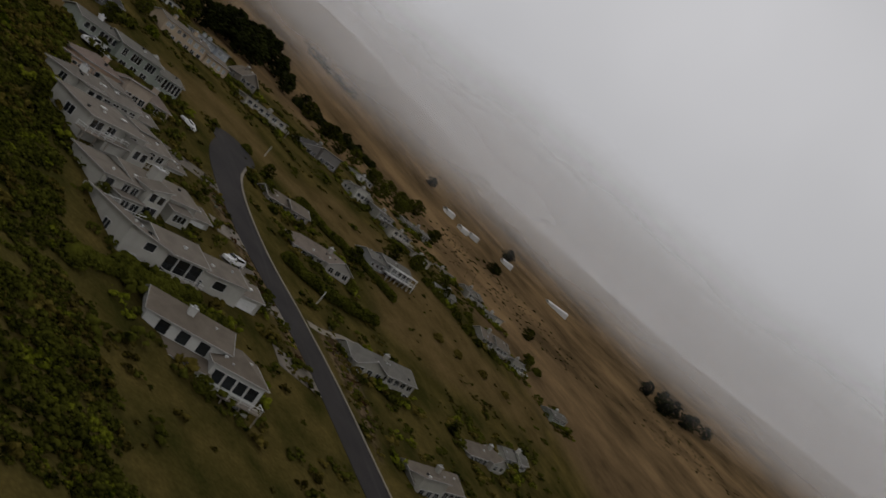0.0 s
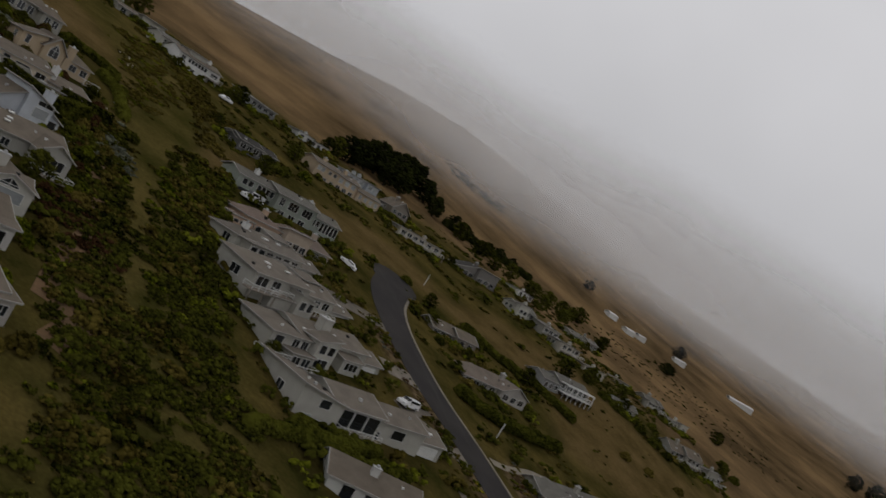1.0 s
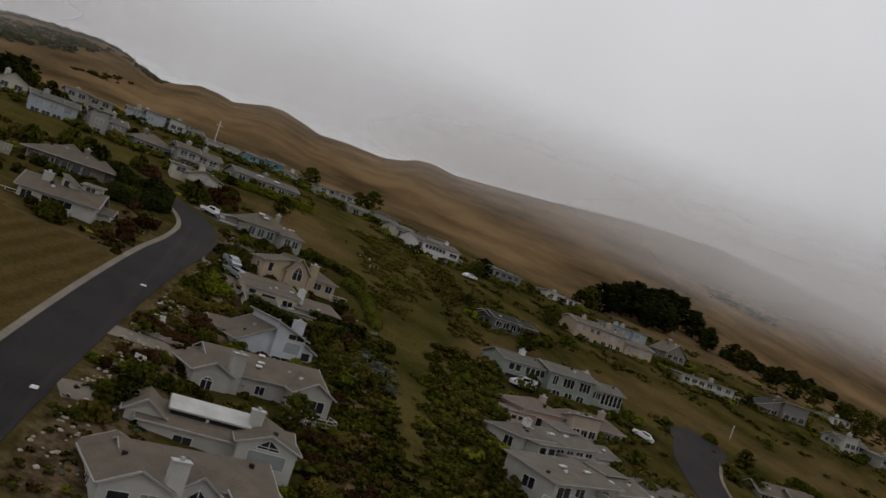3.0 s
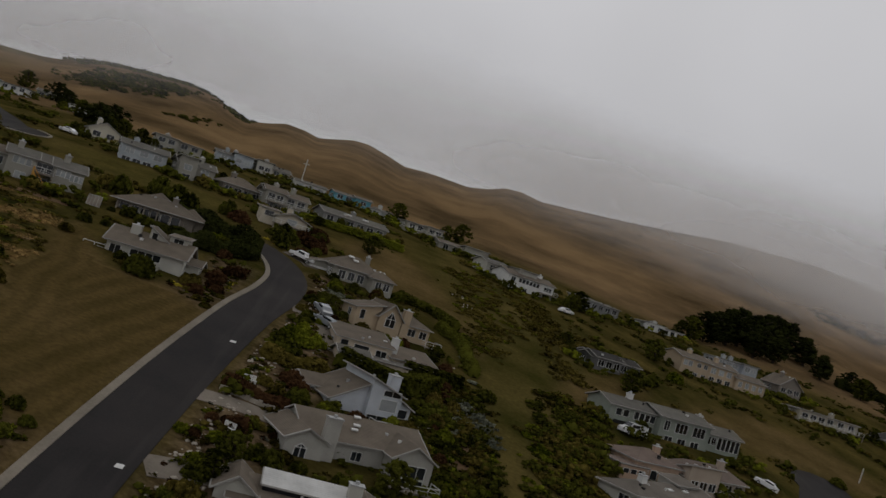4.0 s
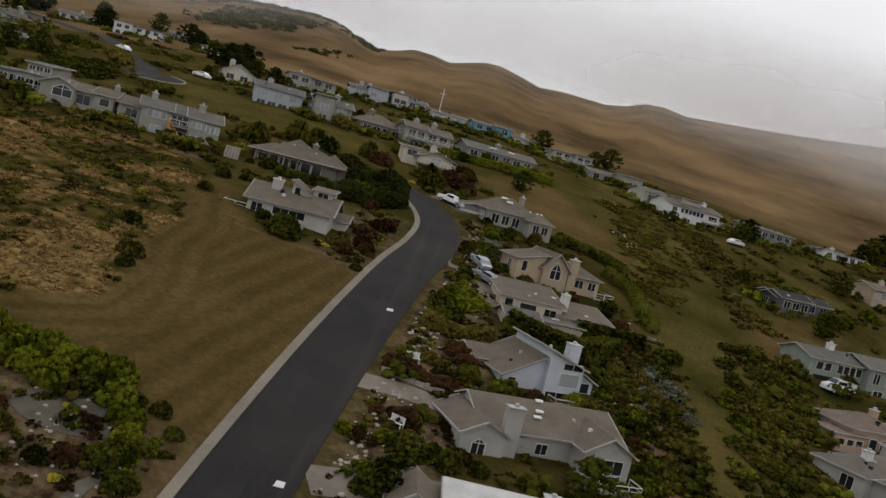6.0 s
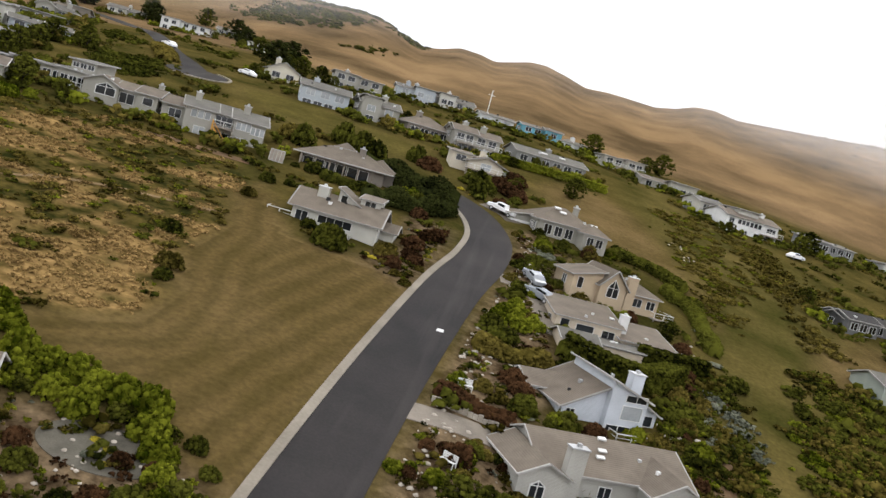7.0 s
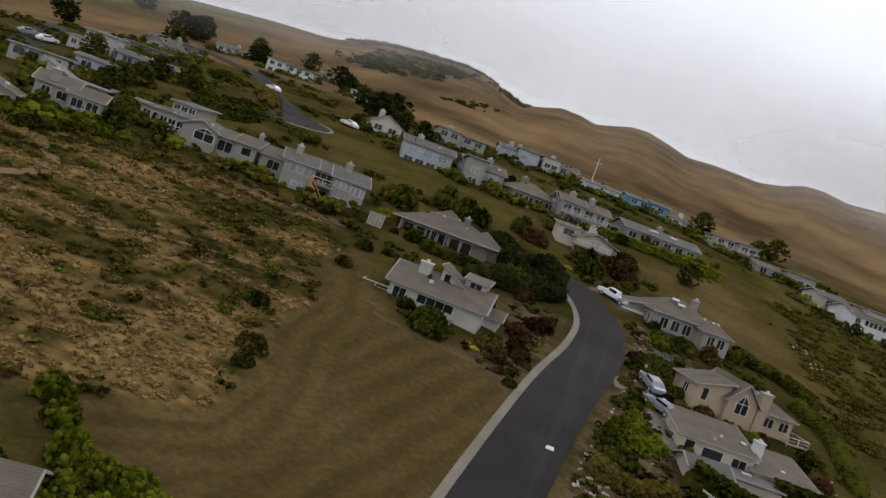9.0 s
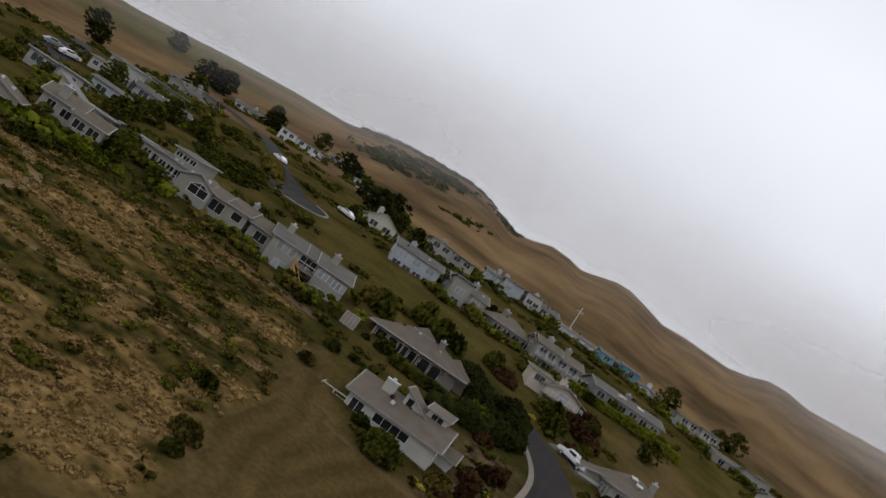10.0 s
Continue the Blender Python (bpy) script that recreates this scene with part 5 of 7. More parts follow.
# the chain of houses along the upper edge of the eastern meadow
for label, x, y, w, turn, depth, h, roof, rise, wall, cover, seed, deck in (
        ("white low house with a flat roof below the bare hill", 196, 298, 15, 26, 8, 3.4, "flat", 0.1, WHITE, R_GREY, 101, False),
        ("pale house with small white dormers", 172, 256, 12, 18, 9, 4.6, "gx", 1.5, PALE, R_GREY, 102, False),
        ("grey house with a stepped balcony", 181, 252, 9, 12, 8, 4.8, "sb", 0.6, GREY, R_GREY, 103, True),
        ("cream house with a tall square bay", 188, 246, 13, 14, 9, 5.0, "flat", 0.1, (0.50, 0.47, 0.40), R_GREY, 104, True),
        ("cream terraced house stepping down the slope", 199, 243, 10, 10, 8, 3.8, "flat", 0.1, (0.48, 0.44, 0.36), R_TAUPE, 105, False),
        ("long grey house with a shallow roof behind the cream ones", 226, 290, 24, 24, 8, 3.6, "gx", 1.2, GREY, R_GREY, 106, False),
        ("beige house with a flat terrace roof", 231, 264, 14, 20, 8, 2.8, "flat", 0.1, (0.40, 0.36, 0.29), R_TAUPE, 107, False),
        ("grey house with a chimney among dark bushes", 248, 261, 13, 12, 8, 5.0, "gx", 1.4, GREY, R_GREY, 108, True),
        ("pale low house among shrubs on the slope", 265, 262, 12, 12, 8, 3.4, "gx", 1.1, PALE, R_GREY, 109, False),
        ("large grey house with a broad plain gable", 231, 219, 17, 8, 10, 4.6, "gx", 2.6, GREY, R_TAUPE, 110, True),
        ("grey house with a railed wooden deck beside a big gable", 252, 223, 14, 14, 8, 4.0, "gx", 1.4, GREY, R_GREY, 111, True),
        ("small grey-roofed house behind dark bushes", 205, 228, 10, 4, 7, 2.8, "gx", 1.6, GREY, R_GREY, 112, False),
        ("grey house with a broad roof beside the lower lane", 128, 108, 20, 14, 11, 3.6, "gx", 2.2, GREY, R_TAUPE, 114, True),
        ("grey-roofed bungalow on the lower meadow behind shrubs", 172, 140, 20, 16, 10, 3.4, "hip", 2.0, GREY, R_TAUPE, 115, False),
        ("small pale house on the lower meadow", 196, 152, 13, 16, 8, 3.4, "gx", 1.8, PALE, R_GREY, 116, False),
        ("pale green-grey house at the meadow's lower end", 272, 208, 18, 16, 8, 4.2, "gx", 1.4, GREEN, R_GREY, 113, False)):
    simple_house(label, *span(x, y, w, turn), depth, h, roof, rise, wall, cover, seed, 1, deck)

# ---------------------------------------------------------------- the upper end of the town
H = House("pale grey house with a tall block and dark upper windows", *span(-126.5, 232, 10, 14), PALE, R_GREY)
H.block(0, 6.4, 0, 7, 5.6, "sb", 0.5).block(6.0, 10.4, 1.2, 7, 3.4, "flat", 0.1).block(-3.6, 0.6, 1.6, 7, 3.0, "sb", 0.5)
H.row("f", 0, 0.4, 4.4, 2, 4.6, 1.6, 1.0, 0).win("f", 0, 4.6, 1.6, 1.1, 1.8, 0).row("f", 1.2, 6.6, 10.2, 2, 2.2, 1.2, 1.1).row("f", 1.6, -3.2, 0.2, 2, 1.9, 1.1, 1.0)
H = House("grey house with a square chimney above the dark hedge", *span(-93, 178.4, 9.5, 26), GREY, R_TAUPE)
H.block(0, 5.4, 0, 8, 4.2, "gx", 1.4).block(5.0, 9.6, -1.4, 7, 3.8, "gx", 1.2).win("f", 0, 1.6, 2.8, 1.2, 1.4).win("f", 0, 3.9, 2.8, 1.4, 1.2).row("f", -1.4, 5.2, 9.4, 2, 2.6, 1.6, 1.3).win("f", -1.4, 7.2, 0.6, 2.6, 1.9, 1)
H.chimney(2.2, 1.0, 6.4, 1.3, 1.0, 2)
simple_house("beige house with two dark windows under a low gable", *span(-97, 167.4, 8, 32), 8, 3.2, "gy", 1.4, (0.34, 0.30, 0.25), R_TAUPE, 62, 0, wing=False, storeys=1)
simple_house("low grey house with a flat pale roof beside parked cars", *span(-100.6, 191.4, 8, 18), 7, 2.5, "flat", 0.1, GREY, (0.24, 0.235, 0.225), 63, 0, storeys=1, wing=False)
simple_house("cream garden room with a slanted front and low roof", *span(-104.6, 190.6, 4, 26), 7, 2.6, "sl", 1.6, (0.50, 0.47, 0.38), (0.24, 0.235, 0.225), 77, 0, storeys=1, wing=False)
simple_house("low grey garage with a flat roof above the scrub", *span(-94, 195, 7, 4), 6, 2.4, "flat", 0.1, GREY, (0.24, 0.235, 0.225), 78, 0, storeys=1, wing=False)
simple_house("blue-grey low house beside round shrubs", *span(-116, 231.5, 12, 34), 7, 3.4, "gx", 0.9, BLUE, R_GREY, 64, 0, storeys=1)
simple_house("small blue-grey house with a shallow roof", *span(-113, 211, 7.4, 24), 6, 3.0, "sb", 0.5, BLUE, R_GREY, 79, 0, storeys=1, wing=False)
simple_house("cream flat-roofed house with a dark bay by the upper road", *span(-114.6, 198, 10, 26), 8, 3.8, "flat", 0.1, (0.42, 0.41, 0.36), (0.24, 0.235, 0.225), 65, 0, storeys=1)
simple_house("grey house with a hipped roof above the upper road", *span(-146, 286, 11, 28), 8, 3.4, "hip", 1.4, GREY, R_GREY, 66, 1, storeys=1)
simple_house("dark low house with a flat roof above the upper road", *span(-136, 262, 12, 14), 7, 2.8, "flat", 0.1, (0.22, 0.21, 0.19), R_DARK, 80, 0, storeys=1, wing=False)
simple_house("white modern house with a long flat roof", *span(-152, 377, 19, -4), 8, 5.0, "flat", 0.1, WHITE, R_GREY, 67, 0)
simple_house("green-grey low house behind the white one", *span(-142, 402, 15, 10), 8, 3.2, "gx", 1.2, GREEN, R_GREY, 68, 0, storeys=1)
simple_house("pale long bungalow below the tan hillside", *span(-112, 360, 16, 14), 8, 3.0, "gx", 0.9, WHITE, R_GREY, 69, 0, storeys=1)
simple_house("cream cottage with a pointed front gable", *span(-76, 268, 8, 24), 8, 3.4, "gy", 2.2, (0.58, 0.54, 0.44), R_TAUPE, 70, 1, wing=False)
simple_house("grey house with wide eaves under tall trees", *span(-186, 352, 16, 18), 9, 4.2, "hip", 1.6, GREY, R_GREY, 71, 0)
simple_house("pale house with a grey roof at the hill's foot", *span(-186, 398, 15, 4), 8, 3.6, "gx", 1.4, PALE, R_GREY, 72, 1)
simple_house("white-walled house with a taupe roof among bright shrubs", (-53, 100), (-37.6, 106.5), 10, 3.0, "gx", 2.2, WHITE, R_TAUPE, 73, 0, wing=False, storeys=1)

simple_house("brown-grey low house above the scrub field", *span(-152, 300, 13, 18), 8, 3.4, "hip", 1.5, TAUPE, R_TAUPE, 76, 1, storeys=1)

# footprints, so that plants keep out of the houses
FOOT = []
for o in scene.objects:
    if o.name.startswith("wall") and o.parent:
        c = [o.parent.matrix_basis @ v.co for v in o.data.vertices]
        FOOT.append((sum((p.x for p in c)) / len(c), sum((p.y for p in c)) / len(c), o.parent.matrix_basis.inverted(), min(v.co.x for v in o.data.vertices), max(v.co.x for v in o.data.vertices), min(v.co.y for v in o.data.vertices), max(v.co.y for v in o.data.vertices)))


def free(x, y, gap=0.8, road=True):
    """Whether a plant may stand here."""
    for cx, cy, inv, x0, x1, y0, y1 in FOOT:
        if abs(x - cx) + abs(y - cy) < 45:
            p = inv @ Vector((x, y, 0))
            if x0 - gap < p.x < x1 + gap and y0 - gap < p.y < y1 + gap:
                return False
    if road:
        for line, w in ((ROAD, ROAD_W + 1.3), (LANE, LANE_W + 0.8), (UPPER, 3.6)):
            if np.min(np.hypot(line[:, 0] - x, line[:, 1] - y)) < w + gap * 0.6:
                return False
    return True


# ---------------------------------------------------------------- plants
def foliage(name, dark, light, rough=0.8):
    m = bpy.data.materials.new(name)
    m.use_nodes = True
    n, l = m.node_tree.nodes, m.node_tree.links
    bsdf = n["Principled BSDF"]
    bsdf.inputs["Roughness"].default_value, bsdf.inputs["Specular IOR Level"].default_value = rough, 0.0
    geo, info, tc = n.new("ShaderNodeNewGeometry"), n.new("ShaderNodeObjectInfo"), n.new("ShaderNodeTexCoord")
    noise_t = n.new("ShaderNodeTexNoise")
    noise_t.inputs["Scale"].default_value, noise_t.inputs["Detail"].default_value = 1.3, 4
    l.new(geo.outputs["Position"], noise_t.inputs["Vector"])
    broad = n.new("ShaderNodeTexNoise")
    broad.inputs["Scale"].default_value, broad.inputs["Detail"].default_value = 0.17, 3
    l.new(geo.outputs["Position"], broad.inputs["Vector"])
    a, b, c = n.new("ShaderNodeMath"), n.new("ShaderNodeMath"), n.new("ShaderNodeMath")
    a.operation = b.operation = c.operation = "MULTIPLY_ADD"
    l.new(geo.outputs["Random Per Island"], a.inputs[0])
    a.inputs[1].default_value = 0.30
    l.new(noise_t.outputs["Fac"], a.inputs[2])
    l.new(broad.outputs["Fac"], c.inputs[0])
    c.inputs[1].default_value = 0.9
    l.new(a.outputs[0], c.inputs[2])
    l.new(info.outputs["Random"], b.inputs[0])
    b.inputs[1].default_value = 0.3
    l.new(c.outputs[0], b.inputs[2])
    ramp = n.new("ShaderNodeValToRGB")
    ramp.color_ramp.elements[0].color, ramp.color_ramp.elements[1].color = (*dark, 1), (*light, 1)
    spread = n.new("ShaderNodeMapRange")
    spread.inputs["From Min"].default_value, spread.inputs["From Max"].default_value = 0.98, 1.5
    l.new(b.outputs[0], spread.inputs["Value"])
    l.new(spread.outputs[0], ramp.inputs["Fac"])
    l.new(ramp.outputs["Color"], bsdf.inputs["Base Color"])
    return m


SCRUB = foliage("scrub_leaves", (0.006, 0.0075, 0.0015), (0.068, 0.070, 0.010))
OLIVE = foliage("olive_leaves", (0.014, 0.012, 0.002), (0.118, 0.092, 0.020))
BRIGHT = foliage("bright_leaves", (0.014, 0.020, 0.001), (0.130, 0.140, 0.012))
RUST = foliage("rust_leaves", (0.010, 0.0055, 0.0025), (0.062, 0.031, 0.014))
SILVER = foliage("silver_leaves", (0.050, 0.055, 0.040), (0.175, 0.180, 0.130))
YELLOW = foliage("yellow_flowers", (0.05, 0.045, 0.008), (0.42, 0.34, 0.035))
PINE = foliage("cypress_leaves", (0.004, 0.0055, 0.002), (0.028, 0.032, 0.008))
STRAW = foliage("dry_grass", (0.090, 0.058, 0.019), (0.330, 0.215, 0.085))
BARK = node_mat("bark", (0.06, 0.045, 0.035), (0.03, 0.024, 0.02), 1.5, 9, 0.95, 0.5)

PHI = (1 + 5**0.5) / 2
ICO_V = np.array([(-1, PHI, 0), (1, PHI, 0), (-1, -PHI, 0), (1, -PHI, 0), (0, -1, PHI), (0, 1, PHI), (0, -1, -PHI), (0, 1, -PHI), (PHI, 0, -1), (PHI, 0, 1), (-PHI, 0, -1), (-PHI, 0, 1)]) / 1.902
ICO_F = np.array([(0, 11, 5), (0, 5, 1), (0, 1, 7), (0, 7, 10), (0, 10, 11), (1, 5, 9), (5, 11, 4), (11, 10, 2), (10, 7, 6), (7, 1, 8), (3, 9, 4), (3, 4, 2), (3, 2, 6), (3, 6, 8), (3, 8, 9), (4, 9, 5), (2, 4, 11), (6, 2, 10), (8, 6, 7), (9, 8, 1)])
ICO_F = ICO_F[ICO_V[ICO_F].mean(1)[:, 2] > -0.3]  # the undersides of the clumps lie on the ground or in the leaves


def tufts(centres, radii, g, flat=0.8, rough=0.32):
    """Ragged little clumps of foliage, one round each centre. Returns vertices and triangles."""
    n = len(centres)
    v = ICO_V[None] * (1 + g.uniform(-rough, rough, (n, 12, 1))) * radii[:, None, None]
    a = g.uniform(0, 6.28, n)
    c, s = np.cos(a)[:, None], np.sin(a)[:, None]
    v = np.stack([v[..., 0] * c - v[..., 1] * s, v[..., 0] * s + v[..., 1] * c, v[..., 2] * flat], -1) + centres[:, None]
    f = ICO_F[None] + (np.arange(n) * 12)[:, None, None]
    return v.reshape(-1, 3), f.reshape(-1, 3)


def leaves(centres, size, g):
    """Single leaf sprays, each a bent pair of triangles."""
    n = len(centres)
    d = g.normal(size=(n, 3))
    d /= np.linalg.norm(d, axis=1)[:, None]
    e = np.cross(d, g.normal(size=(n, 3)))
    e /= np.linalg.norm(e, axis=1)[:, None]
    s = size * g.uniform(0.6, 1.4, (n, 1))
    p = np.stack([centres - d * s, centres + e * s * 0.5, centres + d * s, centres - e * s * 0.5 + np.cross(d, e) * s * 0.3], 1)
    i = (np.arange(n) * 4)[:, None]
    return p.reshape(-1, 3), np.concatenate([i + [[0, 1, 2]], i + [[0, 2, 3]]])


def to_mesh(name, parts_, material, smooth_=False):
    vs, fs, k = [], [], 0
    for v, f in parts_:
        vs.append(v)
        fs.append(f + k)
        k += len(v)
    v, f = np.concatenate(vs).astype(np.float32), np.concatenate(fs).astype(np.int32)
    me = bpy.data.meshes.new(name)
    me.vertices.add(len(v))
    me.vertices.foreach_set("co", v.ravel())
    me.loops.add(f.size)
    me.loops.foreach_set("vertex_index", f.ravel())
    me.polygons.add(len(f))
    me.polygons.foreach_set("loop_start", np.arange(0, f.size, 3, dtype=np.int32))
    me.polygons.foreach_set("loop_total", np.full(len(f), 3, np.int32))
    me.update(calc_edges=True)
    me.materials.append(material)
    return me


def shrub_mesh(seed, material, tall=0.75, lobes=120, spray=760, fine=1.0, lumpy=0.13):
    """A bush one metre in radius: many clumps on a lumpy dome, with sprays that break its outline."""
    g = np.random.default_rng(seed)
    a, h = g.uniform(0, 6.28, lobes), g.uniform(-0.1, 1, lobes)
    bulge = 0.95 - lumpy + lumpy * np.sin(a * g.integers(2, 4) + g.uniform(0, 6))
    r = np.sqrt(np.clip(1 - h * h, 0, 1)) * bulge
    c = np.stack([r * np.cos(a), r * np.sin(a), h * tall * g.uniform(0.75, 1.0, lobes) + 0.1], 1) * g.uniform(0.92, 1.0, (lobes, 1))
    rad = g.uniform(0.09, 0.18, lobes) * fine
    core = tufts(np.array([[0, 0, 0.2 * tall]]), np.array([0.70]), g, tall)
    k = g.integers(0, lobes, spray)
    d = g.normal(size=(spray, 3))
    d /= np.linalg.norm(d, axis=1)[:, None]
    return to_mesh("shrub", [core, tufts(c, rad, g, 0.85, 0.24), leaves(c[k] + d * rad[k][:, None] * 1.1, 0.052 * fine, g)], material)


SHRUBS = {n: [shrub_mesh(s + i * 7, m, t) for i in range(4)] for n, m, t, s in (("dark", SCRUB, 0.8, 11), ("olive", OLIVE, 0.75, 23), ("bright", BRIGHT, 0.85, 37), ("rust", RUST, 0.85, 41), ("silver", SILVER, 0.6, 53), ("yellow", YELLOW, 0.4, 67))}
SHRUBS["clipped"] = [shrub_mesh(91, SCRUB, 0.95, 420, 500, 0.62, 0.03)]
SHRUB_LABEL = {"clipped": "dark green shrub clipped into a dense round ball", "dark": "dark green rounded garden shrub with dense leaves", "olive": "olive green spreading shrub on the slope", "bright": "bright green leafy shrub in a garden", "rust": "rust-brown leafy shrub in a garden", "silver": "silver-grey low mounded shrub in a garden", "yellow": "low shrub covered with yellow flowers"}
plant_rng = random.Random(5)


def shrub(kind, x, y, r, tall=1.0, group="garden shrubs"):
    ob = new("shrub", plant_rng.choice(SHRUBS[kind]))
    ob.matrix_basis = pose(x, y, ground(x, y) - 0.08 * r, 0, 0, plant_rng.uniform(0, 360)) @ Matrix.Diagonal((r, r * plant_rng.uniform(0.85, 1.1), r * tall, 1))
    return tagged(ob, SHRUB_LABEL[kind], "shrub", group)


def hedge(line, width, height, material, label, seed, square=True):
    """A hedge along a line: clumps packed into a clipped or loose body."""
    g = np.random.default_rng(seed)
    p = along(line, 0.5)
    d = np.gradient(p, axis=0)
    d /= np.linalg.norm(d, axis=1)[:, None]
    cs, rs, body = [], [], []
    for (x, y), (dx, dy) in zip(p, d):
        z = ground(x, y)
        wave = 1.0 if square else 0.82 + 0.22 * math.sin(x * 0.9 + y * 0.7 + seed)
        body.append((x, y, z + 0.3 * height * wave))
        for _ in range(int(16 + 7 * width + 7 * height)):
            u, h = g.uniform(-0.5, 0.5), g.uniform(0.0, 1.0)
            if g.uniform() < 0.5:
                u = math.copysign(0.5, u) * g.uniform(0.86, 1.0)
            else:
                h = g.uniform(0.88, 1.0)
            if not square:
                u, h = u * g.uniform(0.75, 1.1), h * (1 - 1.5 * u * u) * wave
            k = g.uniform(-0.35, 0.35)
            cs.append((x + u * width * dy + k * dx, y - u * width * dx + k * dy, z + h * height))
            rs.append(g.uniform(0.14, 0.30))
    cs, rs = np.array(cs), np.array(rs)
    k = g.integers(0, len(cs), 14 * len(p))
    core = tufts(np.array(body), np.full(len(body), min(width, height * 1.3) * 0.52), g, 1.15, 0.12)
    ob = new("hedge", to_mesh("hedge", [core, tufts(cs, rs, g), leaves(cs[k] + g.normal(size=(len(k), 3)) * 0.2, 0.09, g)], material))
    return tagged(ob, label, "hedge")


def tree_parts(seed, material, spread=0.38, low=0.25, lobes=190, spray=900, cone=0.0):
    """Trunk-and-limb mesh and crown mesh of a tree one metre tall."""
    g = np.random.default_rng(seed)
    wood = Geo()

    def limb(a, b, r0, r1):
        a, b = Vector(a), Vector(b)
        d = (b - a).normalized()
        s = d.orthogonal().normalized()
        u = d.cross(s)
        i = len(wood.v)
        for p, r in ((a, r0), (b, r1)):
            wood.v.extend(tuple(p + (s * math.cos(k * 1.047) + u * math.sin(k * 1.047)) * r) for k in range(6))
        wood.f.extend((i + k, i + (k + 1) % 6, i + 6 + (k + 1) % 6, i + 6 + k) for k in range(6))

    limb((0, 0, -0.05), (0.01, 0.01, 0.45), 0.035, 0.022)
    limb((0.01, 0.01, 0.45), (0.0, 0.02, 0.85), 0.022, 0.006)
    tips = []
    for i in range(9):
        a, z = i * 2.4 + g.uniform(0, 0.6), 0.25 + 0.06 * i
        q = (spread * 0.7 * math.cos(a), spread * 0.7 * math.sin(a), z + g.uniform(0.1, 0.25))
        limb((0, 0, z), q, 0.012, 0.003)
        tips.append(q)
    z = g.uniform(0, 1, lobes)
    wide = (1 - cone * z) * np.sqrt(np.clip(1 - (2 * z - 0.9) ** 2, 0.08, 1))
    a = g.uniform(0, 6.28, lobes)
    r = spread * wide * np.sqrt(g.uniform(0.15, 1, lobes)) * (0.8 + 0.3 * np.sin(3 * a + seed))
    c = np.stack([r * np.cos(a), r * np.sin(a), low + (0.95 - low) * z], 1)
    rad = g.uniform(0.045, 0.085, lobes)
    k = g.integers(0, lobes, spray)
    d = g.normal(size=(spray, 3))
    d /= np.linalg.norm(d, axis=1)[:, None]
    crown = to_mesh("crown", [tufts(c, rad, g, 0.75, 0.4), leaves(c[k] + d * rad[k][:, None] * 1.1, 0.026, g)], material)
    return wood.mesh("trunk"), crown


TREES = {"cypress": [tree_parts(s, PINE, 0.36, 0.12, cone=0.35) for s in (3, 4, 5)], "round": [tree_parts(s, SCRUB, 0.52, 0.06) for s in (6, 7)], "pine": [tree_parts(s, PINE, 0.6, 0.06) for s in (8, 9)]}
TREE_LABEL = {"cypress": "dark green cypress with a dense ragged crown", "round": "dark green broad garden tree with a low crown", "pine": "dark wind-shaped pine with a wide crown"}


def tree(kind, x, y, h, wide=1.0):
    t, c = plant_rng.choice(TREES[kind])
    m = pose(x, y, ground(x, y) - 0.1, 0, 0, plant_rng.uniform(0, 360)) @ Matrix.Diagonal((h * wide, h * wide, h, 1))
    ob = thing("tree", TREE_LABEL[kind], "tree", m)
    part("trunk", t, BARK, ob)
    part("crown", c, PINE, ob)


def scatter(name, label, category, material, count, where, lo, hi, seed, box, flat=0.75, lobes=5, gap=0.6):
    """Wild growth that nobody could count, as one object of many ragged clumps."""
    g = np.random.default_rng(seed)
    cs, rs = [], []
    tries = 0
    while len(cs) < count * lobes and tries < 60:
        tries += 1
        x, y = g.uniform(box[0], box[1], 1500), g.uniform(box[2], box[3], 1500)
        keep = where(x, y) > g.uniform(0, 1, 1500)
        for px, py in zip(x[keep], y[keep]):
            if len(cs) >= count * lobes:
                break
            if gap is not None and not free(px, py, gap):
                continue
            r = lo + (hi - lo) * g.uniform() ** 2
            z = ground(px, py)
            for _ in range(lobes):
                a, q = g.uniform(0, 6.28), r * math.sqrt(g.uniform()) * 0.75
                cs.append((px + q * math.cos(a), py + q * math.sin(a), z + r * flat * g.uniform(0.1, 0.75) * (1 - 0.5 * q / r)))
                rs.append(r * g.uniform(0.5, 1.0) / math.sqrt(lobes))
    cs, rs = np.array(cs), np.array(rs)
    k = g.integers(0, len(cs), int(1.5 * len(cs)))
    return tagged(new(name, to_mesh(name, [tufts(cs, rs, g, 0.7, 0.55), leaves(cs[k] + g.normal(size=(len(k), 3)) * rs[k][:, None] * 0.75, 0.10 * (lo + hi) / 2 + 0.06, g)], material)), label, category, kind="stuff")


def off_line(x, y, line, w):
    d = np.full(x.shape, 1e9)
    for p in line[::2]:
        d = np.minimum(d, np.hypot(x - p[0], y - p[1]))
    return smooth(w, w * 1.8, d)


